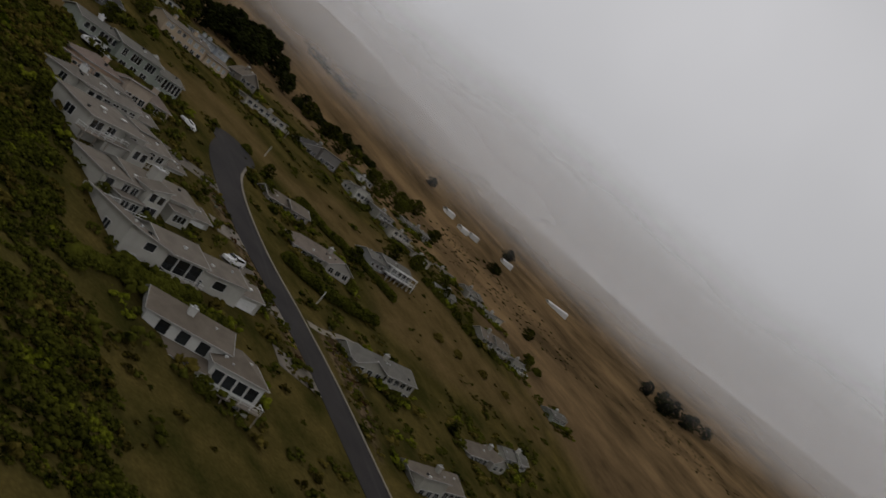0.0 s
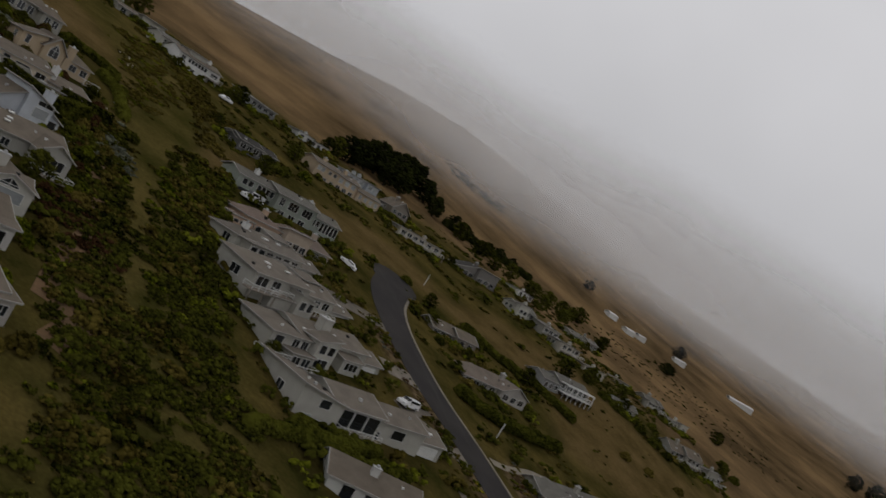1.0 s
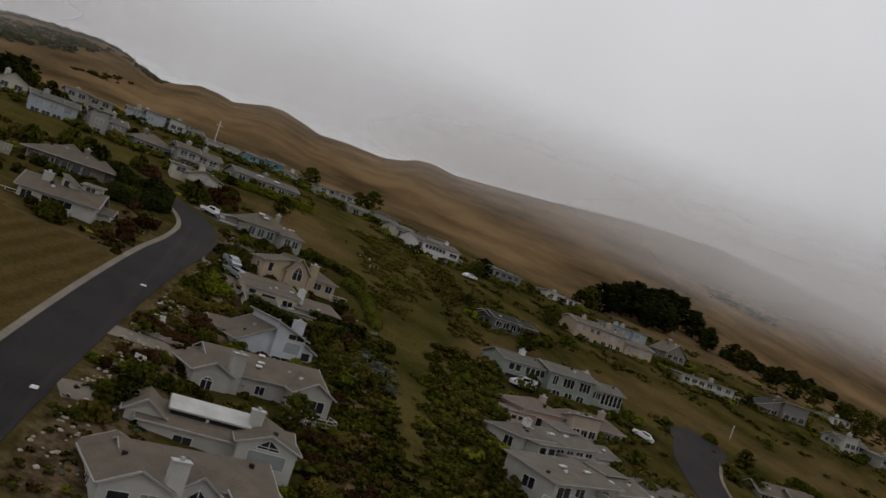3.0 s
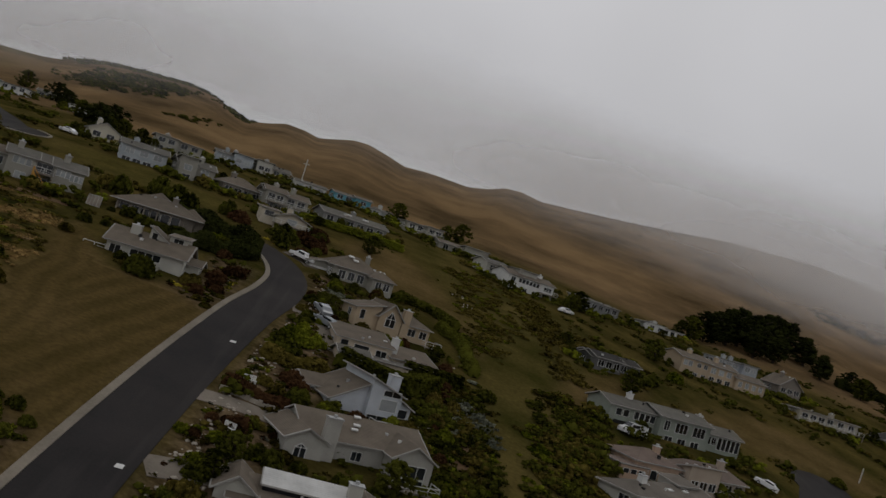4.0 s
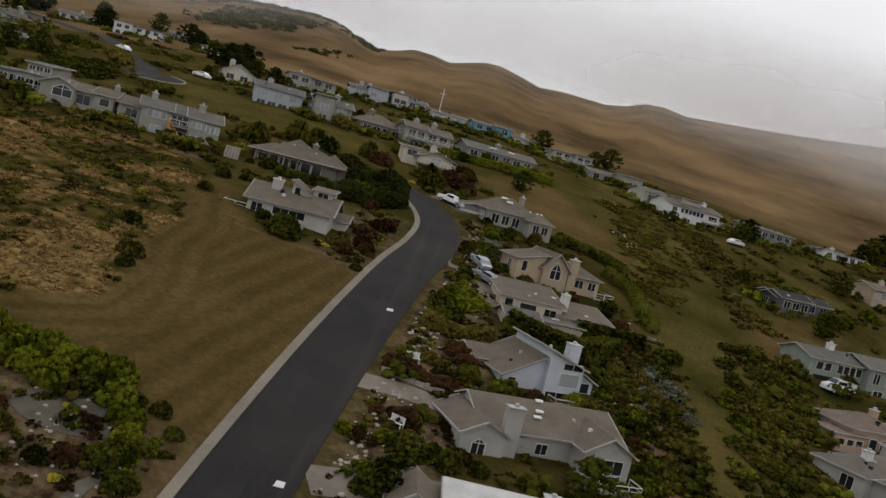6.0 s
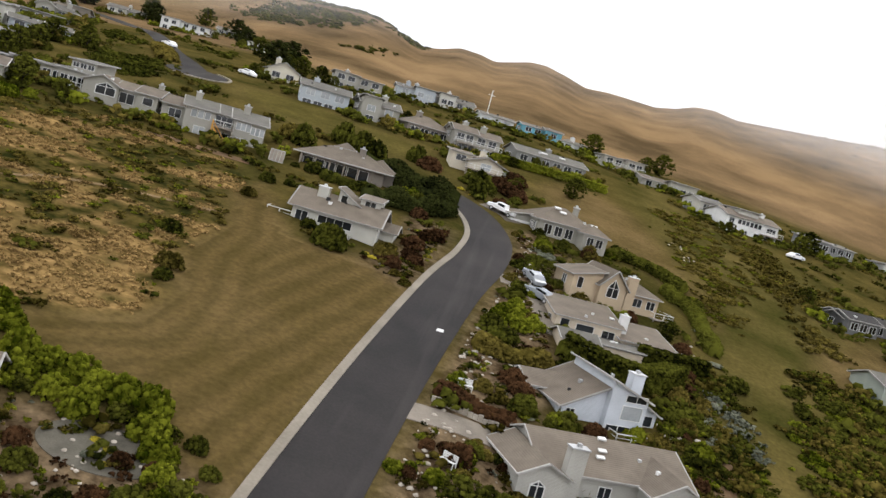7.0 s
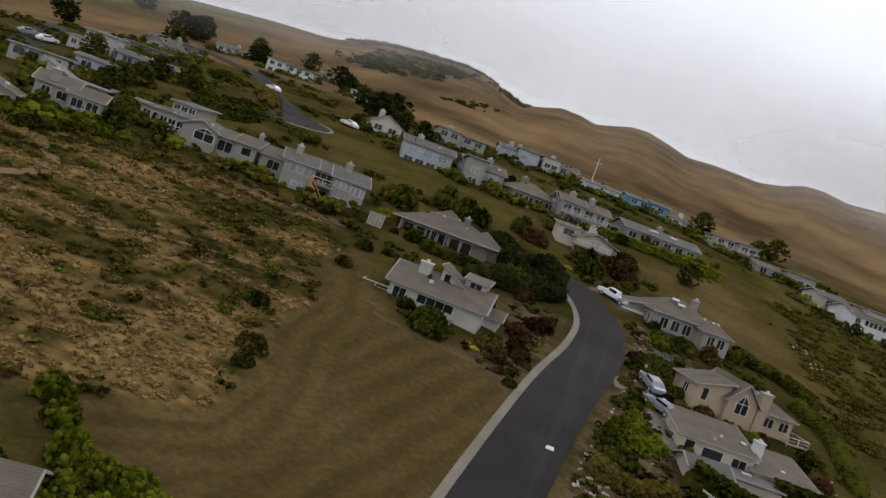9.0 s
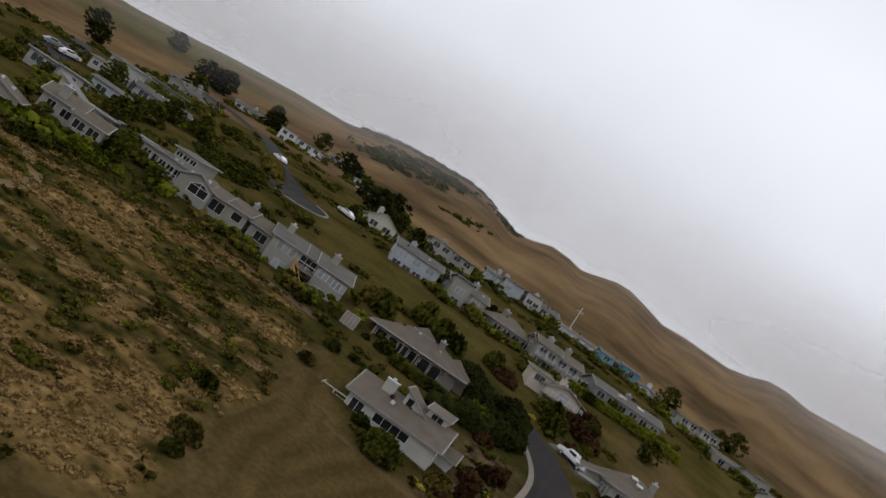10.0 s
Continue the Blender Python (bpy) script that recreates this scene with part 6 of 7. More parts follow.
OPEN = lambda x, y: (1 - inside(x, y, LAWN, 1)) * (1 - inside(x, y, BACKLAWN, 2)) * (1 - inside(x, y, GREENS, 3)) * (1 - inside(x, y, MEADOW, 3)) * (1 - inside(x, y, MEADOW_EAST, 3)) * (1 - 0.8 * inside(x, y, EAST_MEADOW, 3))
patch = lambda x, y, s, seed, a=-0.15, b=0.25: smooth(a, b, lumps(x, y, s, seed))
in_wild = lambda x, y: inside(x, y, WILD, 1.5) * smooth(0.35, 0.8, thicket(x, y)) * OPEN(x, y)
wander = lambda x, y, s: x + s * lumps(x, y, 14, 51)
deep = lambda x, y: 0.9 * smooth(160, 138, y + 9 * lumps(x, y, 11, 52))
THICKETS = [[(11, 154), (16, 174), (21, 178), (23.5, 169), (21, 152), (20, 130), (22, 100), (12, 100), (8, 130)],
            [(28, 160), (28, 168), (32, 187), (44, 199), (42, 175), (38, 150), (37, 130), (38, 100), (25, 100), (25, 140)]]
NORTH_SCRUB = [(16, 265), (21, 252), (18.6, 227), (19.4, 198), (23.5, 196), (28, 219), (33, 220), (44, 240), (46, 272), (30, 276)]
in_valley = lambda x, y: np.maximum.reduce([inside(wander(x, y, 9), wander(y, x, 6), VALLEY, 6) * deep(x, y), *(inside(wander(x, y, 3), wander(y, x, 3), p, 3) * patch(x, y, 1.6, 22, -0.45, 0.05) for p in THICKETS)]) * off_line(wander(x, y, 3), y, TRACK, 1.5)
in_town = lambda x, y: OPEN(x, y) * (1 - inside(x, y, WILD, 3)) * (1 - inside(x, y, VALLEY, 3)) * patch(x, y, 3.2, 23, 0.0, 0.35)

scatter("scrub", "dark low scrub among the dry grass", "scrub", SCRUB, 260, in_wild, 0.4, 1.5, 31, (-150, -38, 110, 190), 0.55, 18)
scatter("scrub", "olive low scrub among the dry grass", "scrub", OLIVE, 1150, in_wild, 0.4, 1.4, 38, (-150, -38, 110, 190), 0.5, 16)
scatter("scrub", "bright green low scrub among the dry grass", "scrub", BRIGHT, 380, in_wild, 0.3, 0.9, 39, (-150, -38, 110, 190), 0.6, 12)
scatter("scrub", "dark dense scrub field by the upper road", "scrub", SCRUB, 420, lambda x, y: inside(x, y, [(-110, 241), (-127, 284), (-108, 263), (-98, 248), (-93, 236), (-88, 226), (-87, 215), (-96, 219)], 4) * patch(x, y, 8, 65, -0.3, 0.0), 0.6, 1.9, 40, (-132, -84, 210, 290), 0.6, 9)
scatter("scrub", "dark bushes on the crown of the hill", "scrub", SCRUB, 900, lambda x, y: inside(x, y, [(-178, 500), (-140, 462), (-100, 452), (-92, 520), (-105, 640), (-235, 640)], 12) * patch(x, y, 16, 66, -0.2, 0.2), 1.0, 3.6, 43, (-250, -80, 440, 660), 0.7, 8, None)
scatter("dry_grass", "tufts of tan dry grass", "grass", STRAW, 5200, lambda x, y: inside(x, y, WILD, 1.5) * smooth(0.85, 0.2, thicket(x, y)) * OPEN(x, y), 0.18, 0.55, 32, (-110, -38, 110, 190), 0.9, 6)
scatter("scrub", "dense dark green coastal scrub in the valley", "scrub", SCRUB, 1500, in_valley, 0.6, 2.2, 33, (-5, 48, 60, 285), 0.7, 18)
scatter("scrub", "olive and brown coastal scrub in the valley", "scrub", OLIVE, 800, lambda x, y: in_valley(x, y) * patch(x, y, 2.5, 61, -0.1, 0.2) * (1 - 0.6 * deep(x, y)), 0.5, 1.9, 34, (-5, 48, 60, 285), 0.7, 10)
scatter("scrub", "bright green low scrub on the valley floor", "scrub", BRIGHT, 700, lambda x, y: in_valley(x, y) * patch(x, y, 3, 62, -0.05, 0.2) * (1 - 0.8 * deep(x, y)), 0.4, 1.4, 44, (-5, 48, 60, 285), 0.6, 9)
north_scrub = lambda x, y: inside(wander(x, y, 3), wander(y, x, 4), NORTH_SCRUB, 4) * patch(x, y, 1.5, 22, -0.3, 0.1) * off_line(wander(x, y, 3), y, TRACK, 1.5)
scatter("scrub", "low olive scrub on the valley's upper slope", "scrub", OLIVE, 900, north_scrub, 0.4, 1.5, 49, (10, 50, 190, 280), 0.45, 16)
scatter("scrub", "low bright scrub on the valley's upper slope", "scrub", BRIGHT, 320, north_scrub, 0.3, 1.1, 50, (10, 50, 190, 280), 0.5, 12)
scatter("scrub", "rust-brown dry scrub at the valley's edge", "scrub", RUST, 160, lambda x, y: in_valley(x, y) * patch(x, y, 6, 63, 0.1, 0.3) * smooth(22, 14, x), 0.5, 1.5, 45, (-5, 30, 90, 180), 0.7, 10)
scatter("scrub", "silver-grey low scrub beside the valley track", "scrub", SILVER, 60, lambda x, y: inside(x, y, [(15.5, 152), (21, 152), (22.5, 160), (20, 165), (16, 164)], 2), 0.6, 1.5, 46, (10, 26, 148, 170), 0.7, 12)
scatter("scrub", "olive scrub on the grass below the far houses", "scrub", OLIVE, 200, lambda x, y: inside(x, y, [(38, 200), (47, 204), (52, 240), (44, 262), (36, 250)], 5) * patch(x, y, 6, 64, -0.1, 0.15), 0.6, 2.0, 47, (5, 60, 195, 270), 0.75, 12)
scatter("scrub", "mixed olive shrubs between the houses", "scrub", OLIVE, 1600, in_town, 0.5, 1.7, 35, (-190, 240, 70, 330), 0.75, 5)
scatter("scrub", "mixed dark shrubs between the houses", "scrub", SCRUB, 2600, in_town, 0.5, 2.2, 36, (-190, 240, 70, 330), 0.8, 5)
hill_at = lambda x, y: smooth(330, 380, np.hypot(x - EYE_AT[0], y - EYE_AT[1])) * patch(x, y, 60, 25, 0.12, 0.4) * smooth(90, 200, x)
scatter("scrub", "dark scrub patches on the bare hills", "scrub", SCRUB, 700, hill_at, 0.5, 1.5, 37, (-420, 620, 300, 720), 0.6, 4, None)


# round bushes and hedges by the lawn
shrub("clipped", -32, 162.6, 2.3, 1.35)
shrub("olive", -45.4, 169.8, 1.4)
shrub("clipped", -46.2, 178.6, 1.3, 1.1)
shrub("clipped", -43.4, 180.4, 0.9, 1.1)
shrub("olive", -42, 140.6, 1.7, 1.1)
shrub("dark", -41.2, 137.6, 1.2)
shrub("dark", -46.2, 149.4, 1.5, 0.9)
shrub("rust", -39.8, 176, 1.5)
for x, y, r in ((-47, 121.6, 1.7), (-44.6, 119.8, 1.6), (-42.2, 117.6, 1.9), (-39.8, 117.2, 1.6), (-37.6, 117.4, 1.8), (-35.4, 116.9, 1.6), (-33.6, 116.9, 1.9), (-31.6, 116.6, 2.2), (-30.2, 114.6, 1.7), (-28.6, 112.6, 1.5), (-27.4, 110.6, 1.3), (-26.4, 108.4, 1.2), (-37.5, 114.4, 1.5), (-35.2, 113.8, 1.7), (-40.2, 114.2, 1.6), (-25.2, 106, 1.1), (-44.5, 112.4, 2.0), (-40.5, 108.2, 1.7)):
    shrub("bright", x, y, r, 1.15)
hedge([(-1.4, 158.2), (4, 157.2), (8.2, 158.2), (12, 162.6)], 2.6, 2.8, SCRUB, "tall clipped dark green hedge between two houses", 71)
hedge([(8, 166), (12.4, 167.6), (16.4, 169.6)], 2.0, 2.2, SCRUB, "clipped green hedge below a beige house", 72)
hedge([(-21, 254), (-12, 257.6), (-3, 261.8), (4.5, 263)], 2.6, 1.7, BRIGHT, "long clipped green hedge before a low house", 73)
hedge([(176, 352), (188, 355), (204, 358), (222, 364), (236, 366)], 6, 3.4, PINE, "low dark thicket along the foot of the bare hill", 86, False)
hedge([(46, 105.5), (52, 104.5), (60, 106.5), (66, 109)], 2.6, 2.2, SCRUB, "dark hedge below a large grey house", 74, False)
hedge([(-41, 189.5), (-36, 190.6), (-31, 191.5)], 1.8, 1.5, SCRUB, "low dark hedge beside a veranda", 75, False)
hedge([(-96, 170), (-90, 172.4), (-84, 176)], 2.6, 1.8, BRIGHT, "loose green hedge above the wild grass", 76, False)
hedge([(-39, 205.5), (-34, 204), (-29, 203.2), (-23, 202.6)], 3.4, 3.6, PINE, "tall loose dark green hedge beside the road's bend", 77, False)
hedge([(-33, 186), (-30, 189), (-25.5, 191), (-22, 195.6)], 3.0, 3.0, PINE, "loose dark green hedge behind the white-grey house", 78, False)
hedge([(-31, 199), (-27, 197), (-24, 198.4)], 3.2, 3.4, PINE, "dense dark green thicket in the road's bend", 79, False)
hedge([(-12.8, 136.9), (-10.2, 137.2), (-6.1, 136.8)], 1.7, 1.6, RUST, "low rust-brown hedge along a driveway", 80, False)
hedge([(-10.9, 150.9), (-7.3, 151.2), (-3.6, 153.4)], 2.2, 1.8, OLIVE, "loose olive and orange hedge beside the blue-grey house", 81, False)
hedge([(5, 208), (9, 209.5), (13, 208), (17, 204)], 2.6, 1.8, SCRUB, "loose dark hedge behind a low grey house", 82, False)
hedge([(14, 199), (17.5, 195), (18.6, 188), (19.4, 180)], 2.4, 1.8, SCRUB, "loose dark green hedge below a beige house", 83, False)
hedge([(38, 99.5), (46, 103.6), (54, 108), (62, 112.5)], 2.4, 1.8, SCRUB, "long dark clipped hedge below a large grey house", 84, False)
hedge([(-95.5, 247), (-100, 255), (-105, 263)], 5.0, 1.7, OLIVE, "loose olive scrub on the bank beside the upper road", 88, False)
hedge([(100.5, 160.5), (108, 159.6), (117, 161), (127, 164.4), (136, 168)], 4.2, 2.4, SCRUB, "broad dark green hedge below a brown-roofed house", 87, False)
hedge([(122, 207), (131.6, 201), (146, 198.5), (156, 192)], 3.2, 2.2, SCRUB, "dense dark green hedge below a long grey house", 85, False)
for x, y, r, k in ((-46, 217, 2.8, "dark"), (-42, 214.6, 2.8, "dark"), (-38.6, 212.4, 2.6, "dark"), (-53, 207.6, 3.0, "olive"), (-50, 205.4, 2.6, "dark"), (-30.2, 222, 2.6, "rust"), (-33.2, 224, 2.2, "dark"), (-28.2, 195.6, 2.2, "bright"), (-27, 191.2, 1.9, "dark"), (-25.4, 188.2, 1.6, "rust"), (-14.6, 235.4, 2.5, "rust"), (-17, 228.6, 2.4, "rust"), (-12.8, 222.6, 2.3, "rust"), (-20.4, 221.4, 2.3, "dark"), (-19.8, 214.4, 2.2, "dark"), (-15.4, 213.6, 1.6, "rust")):
    shrub(k, x, y, r, 1.7 if k == "dark" else 1.1)
for k, spots in {"dark": ((-10, 189), (-7.5, 188), (-6, 195), (2, 206.9), (15, 197), (-9, 183.5), (-10.2, 176.5), (-22.5, 227.6), (-19, 224), (-13, 220), (-10.5, 158.5), (-8.6, 155.6)), "rust": ((-7.1, 146), (-5.6, 144.5), (-9.6, 128.1), (-21.5, 181), (-23.3, 174), (-25, 233.5), (-17, 232.6), (-14, 232)), "bright": ((-7.4, 160.6), (-9.4, 163.4), (-5.6, 162.6), (-8.2, 167.6), (-6.4, 197.4), (13.4, 133.6)), "yellow": ((-27.7, 165), (-24.9, 169), (-21.8, 171), (-21.4, 175), (-23, 179), (-12.4, 156.2), (-11.8, 160.2))}.items():
    for x, y in spots:
        if free(x, y, 0.3):
            shrub(k, x, y, plant_rng.uniform(0.5, 0.9) if k == "yellow" else plant_rng.uniform(1.2, 2.0))
# the planted strip between the road and the lower row: the shrubs that stand out, then the small growth between them
STRIP_SHRUBS = [("rust", -6.5, 146.6, 1.6), ("rust", -5.2, 144.8, 1.3), ("bright", -11.7, 141.1, 1.2), ("bright", -12.6, 138.4, 1.1), ("olive", -9.3, 142.2, 1.2), ("olive", -7.4, 141.2, 1.1), ("olive", -6.3, 137.8, 1.1), ("silver", -4.3, 140.4, 0.7), ("bright", -7.9, 164.4, 1.9), ("bright", -10.1, 161.9, 1.3), ("olive", -6.1, 164.1, 1.6), ("bright", -6.4, 173.5, 1.0), ("rust", -4.6, 177.8, 1.1), ("dark", -7.4, 182.3, 1.4), ("dark", -5.3, 182.0, 1.4), ("dark", -3.3, 181.8, 1.3), ("silver", -5.5, 193.5, 2.1), ("silver", -7.4, 194.6, 1.4), ("silver", -1.3, 194.0, 1.4), ("olive", -9.8, 176.5, 1.1), ("dark", -9.2, 183.1, 1.1), ("dark", -6.6, 189.2, 1.3), ("rust", -9.6, 187.0, 1.0)]
NEAR_STRIP_SHRUBS = [("bright", -9.3, 127.7, 0.9), ("dark", -10.0, 129.1, 0.8), ("rust", -9.0, 129.3, 0.8), ("rust", -10.9, 128.9, 0.7), ("olive", -7.5, 130.3, 0.8), ("dark", -6.2, 130.5, 0.9), ("bright", -14.1, 122.9, 1.0), ("bright", -12.9, 123.8, 0.8), ("yellow", -11.3, 127.2, 0.5), ("rust", -4.7, 131.7, 0.9), ("rust", -5.8, 129.5, 0.7), ("olive", -8.8, 126.0, 0.8), ("bright", -10.8, 123.9, 1.2), ("dark", -6.6, 124.0, 1.4), ("bright", -11.6, 118.3, 1.0), ("rust", -12.3, 128.0, 0.9), ("olive", -8.4, 131.5, 0.8)]
SLOPE_SHRUBS = [("bright", 2.6, 206.7, 2.1), ("bright", 4.9, 207.9, 1.7), ("dark", 8.1, 210.1, 1.6), ("dark", 11.0, 209.4, 1.8), ("dark", 13.3, 207.8, 1.5), ("dark", 16.7, 197.0, 1.8), ("dark", 19.0, 198.4, 1.3), ("silver", 18.3, 187.7, 1.4), ("rust", 14.5, 176.2, 1.4), ("rust", 16.0, 171.0, 1.2), ("silver", 19.1, 176.3, 1.2), ("bright", 6.6, 145.5, 1.4), ("bright", 7.8, 145.8, 1.0), ("olive", 12.3, 159.5, 1.7), ("olive", 15.3, 159.8, 1.6), ("bright", 13.7, 147.7, 1.7), ("olive", 12.5, 152.3, 1.5), ("olive", 16.5, 154.7, 1.5), ("dark", 21.1, 170.9, 1.8), ("dark", 16.8, 150.6, 1.3), ("rust", 13.0, 166.4, 1.3), ("olive", 12.1, 185.7, 1.2), ("olive", 11.1, 142.4, 1.1), ("rust", 13.0, 141.5, 1.1)]
BEND_SHRUBS = [("yellow", -24.0, 166.0, 0.7), ("yellow", -21.8, 170.2, 0.7), ("yellow", -20.8, 176.4, 0.6), ("yellow", -23.6, 173.6, 0.6), ("bright", -25.6, 170.0, 0.8), ("rust", -22.4, 179.3, 1.8), ("yellow", -26.7, 164.3, 0.7), ("yellow", -25.2, 167.3, 0.7), ("yellow", -22.4, 167.9, 0.6), ("yellow", -21.0, 172.5, 0.7), ("rust", -23.4, 170.7, 1.0), ("rust", -20.9, 184.3, 0.9), ("olive", -23.2, 161.8, 0.9), ("olive", -21.5, 159.9, 0.9), ("olive", -25.1, 164.0, 0.8), ("olive", -20.9, 166.5, 0.8), ("dark", -7.5, 204.0, 1.3), ("olive", -11.0, 198.7, 1.0), ("rust", -14.8, 224.4, 2.6), ("rust", -16.9, 239.6, 2.1), ("dark", -18.4, 221.8, 1.9), ("dark", -22.8, 221.7, 1.7), ("yellow", -20.4, 213.6, 0.8), ("yellow", -22.9, 215.2, 0.8)]
CORNER_SHRUBS = [("dark", -32.5, 115.2, 1.3), ("dark", -26.9, 115.3, 1.0), ("dark", -29.2, 115.2, 1.1), ("dark", -24.9, 113.0, 0.9), ("dark", -27.6, 107.2, 1.5), ("rust", -29.6, 106.2, 1.2), ("rust", -30.1, 110.6, 0.9), ("dark", -25.8, 110.3, 1.1), ("olive", -27.2, 109.6, 0.7), ("yellow", -31.3, 111.4, 0.5), ("yellow", -32.5, 111.8, 0.5), ("yellow", -30.9, 109.9, 0.4), ("yellow", -31.3, 107.4, 0.4), ("yellow", -29.0, 104.2, 0.6), ("dark", -31.0, 105.2, 1.0), ("dark", -25.5, 105.5, 1.3), ("rust", -28.0, 111.1, 0.8), ("silver", -32.2, 110.2, 0.6), ("dark", -34.8, 106.8, 1.2), ("rust", -36.2, 108.6, 1.0), ("yellow", -34.6, 104.2, 0.6)]
for spots in (STRIP_SHRUBS, NEAR_STRIP_SHRUBS, SLOPE_SHRUBS, BEND_SHRUBS, CORNER_SHRUBS):
    for k, x, y, r in spots:
        if free(x, y, 0.1, False):
            shrub(k, x, y, r, 0.55 if k == "silver" else plant_rng.uniform(0.95, 1.2))
UPPER_SHRUBS = [("dark", -88.8, 165.8, 1.8), ("dark", -87.6, 168.4, 1.8), ("dark", -86.6, 170.6, 1.6), ("dark", -91.7, 183.7, 1.8), ("dark", -93.6, 187.6, 1.8), ("dark", -106.2, 205.6, 2.4), ("dark", -107.6, 211.9, 2.4), ("dark", -106.4, 216.6, 2.4), ("dark", -112, 240.4, 2.4), ("dark", -101.3, 187.1, 1.7), ("dark", -120.3, 193.8, 2.2), ("dark", -99.2, 184.8, 1.5), ("bright", -88.2, 173.0, 1.2), ("bright", -86.2, 174.6, 1.4), ("bright", -84.3, 176.2, 1.4), ("bright", -83.0, 178.7, 1.3)]
EAST_SHRUBS = [("dark", 198, 226, 3.0), ("dark", 193, 228, 2.4), ("dark", 211, 216, 3.2), ("dark", 206, 220, 2.6), ("dark", 215, 213, 2.4), ("dark", 289, 256, 3.2), ("dark", 287, 246, 3.0), ("dark", 242, 230, 2.8), ("dark", 222, 232, 2.4), ("dark", 262, 234, 2.6), ("dark", 103.4, 213.6, 1.8), ("dark", 108, 201, 1.6), ("rust", 112, 197, 1.5), ("dark", 104, 184, 1.6), ("rust", 110, 181, 1.5), ("olive", 179, 191.6, 2.2), ("olive", 190, 192, 2.0), ("olive", 205, 192.6, 2.2), ("olive", 219, 192.4, 2.0), ("dark", 127, 147.8, 2.2), ("dark", 119, 146, 1.8), ("dark", 113, 142.4, 1.6), ("bright", 75, 243, 2.4)]
for spots in (UPPER_SHRUBS, EAST_SHRUBS):
    for k, x, y, r in spots:
        if free(x, y, 0.1):
            shrub(k, x, y, r, 1.1)
in_beds = lambda x, y: np.maximum.reduce([inside(x, y, b, 1.0) for b in BEDS]) * (1 - inside(x, y, [(-15, 131.4), (-4, 131.8), (-4, 136), (-15, 135)], 0.5))
for k, leaf, count, lo, hi in (("dark green", SCRUB, 170, 0.3, 1.0), ("olive", OLIVE, 190, 0.3, 1.0), ("bright green", BRIGHT, 110, 0.3, 0.9), ("rust-brown", RUST, 90, 0.3, 1.0), ("silver-grey", SILVER, 70, 0.2, 0.6), ("yellow-flowered", YELLOW, 110, 0.2, 0.5)):
    scatter("bedding_plants", f"small {k} plants filling the garden beds", "plants", leaf, count, in_beds, lo, hi, 300 + count, (-40, 2, 92, 206), 0.8, 14, 0.2)
    scatter("bedding_plants", f"small {k} plants in the beds along the lane", "plants", leaf, count // 3, in_beds, lo, hi + 0.3, 500 + count, (76, 114, 108, 172), 0.8, 9, 0.2)
# shrubs and small trees round the houses: single ones near, masses far off
masses = {"dark": ([], []), "olive": ([], []), "bright": ([], [])}
for o in [o for o in scene.objects if o.name.startswith("house")]:
    ends = [o.matrix_basis @ v.co for c in o.children if c.name.startswith("wall") for v in c.data.vertices]
    local = [v.co for c in o.children if c.name.startswith("wall") for v in c.data.vertices]
    if not local:
        continue
    x0, x1, y1 = min(v.x for v in local), max(v.x for v in local), max(v.y for v in local)
    near = -60 < o.location.x < 40 and o.location.y < 215
    for i in range(14 if near else 30):
        side = plant_rng.random()
        if side < 0.45:
            q = (plant_rng.uniform(x0 - 2, x1 + 2), plant_rng.uniform(-6, -1.4))
        elif side < 0.62:
            q = (plant_rng.uniform(x0 - 4.5, x0 - 1.2), plant_rng.uniform(-3, y1 + 2))
        elif side < 0.79:
            q = (plant_rng.uniform(x1 + 1.2, x1 + 4.5), plant_rng.uniform(-3, y1 + 2))
        else:
            q = (plant_rng.uniform(x0 - 2, x1 + 2), plant_rng.uniform(y1 + 1.2, y1 + 5))
        p = o.matrix_basis @ Vector((*q, 0))
        r = plant_rng.uniform(0.7, 2.1) if not near else plant_rng.uniform(0.7, 1.9)
        if not free(p.x, p.y, 0.45 * r) or OPEN(np.array([p.x]), np.array([p.y]))[0] < 0.5:
            continue
        k = plant_rng.choice(("dark", "dark", "dark", "olive", "bright"))
        if i == 5 and not (-60 < p.x < -20 and p.y < 200):
            tree("round", p.x, p.y, plant_rng.uniform(2.2, 3.4), 1.15)
        elif near:
            shrub(plant_rng.choice(("dark", "dark", "dark", "olive", "bright", "rust")), p.x, p.y, r, 1.1)
        else:
            for _ in range(9):
                a, d = plant_rng.uniform(0, 6.28), r * math.sqrt(plant_rng.random()) * 0.9
                masses[k][0].append((p.x + d * math.cos(a), p.y + d * math.sin(a), ground(p.x, p.y) + r * plant_rng.uniform(0.1, 1.0) * (1 - 0.4 * d / r)))
                masses[k][1].append(r * plant_rng.uniform(0.2, 0.42))
for k, leaf in (("dark", SCRUB), ("olive", OLIVE), ("bright", BRIGHT)):
    g = np.random.default_rng(3)
    c, r = np.array(masses[k][0]), np.array(masses[k][1])
    i = g.integers(0, len(c), len(c))
    tagged(new("shrubbery", to_mesh("shrubbery", [tufts(c, r, g, 0.8, 0.5), leaves(c[i] + g.normal(size=(len(i), 3)) * r[i][:, None] * 0.8, 0.14, g)], leaf)), {"dark": "dark green garden shrubs round the farther houses", "olive": "olive garden shrubs round the farther houses", "bright": "bright green garden shrubs round the farther houses"}[k], "shrubs", kind="stuff")

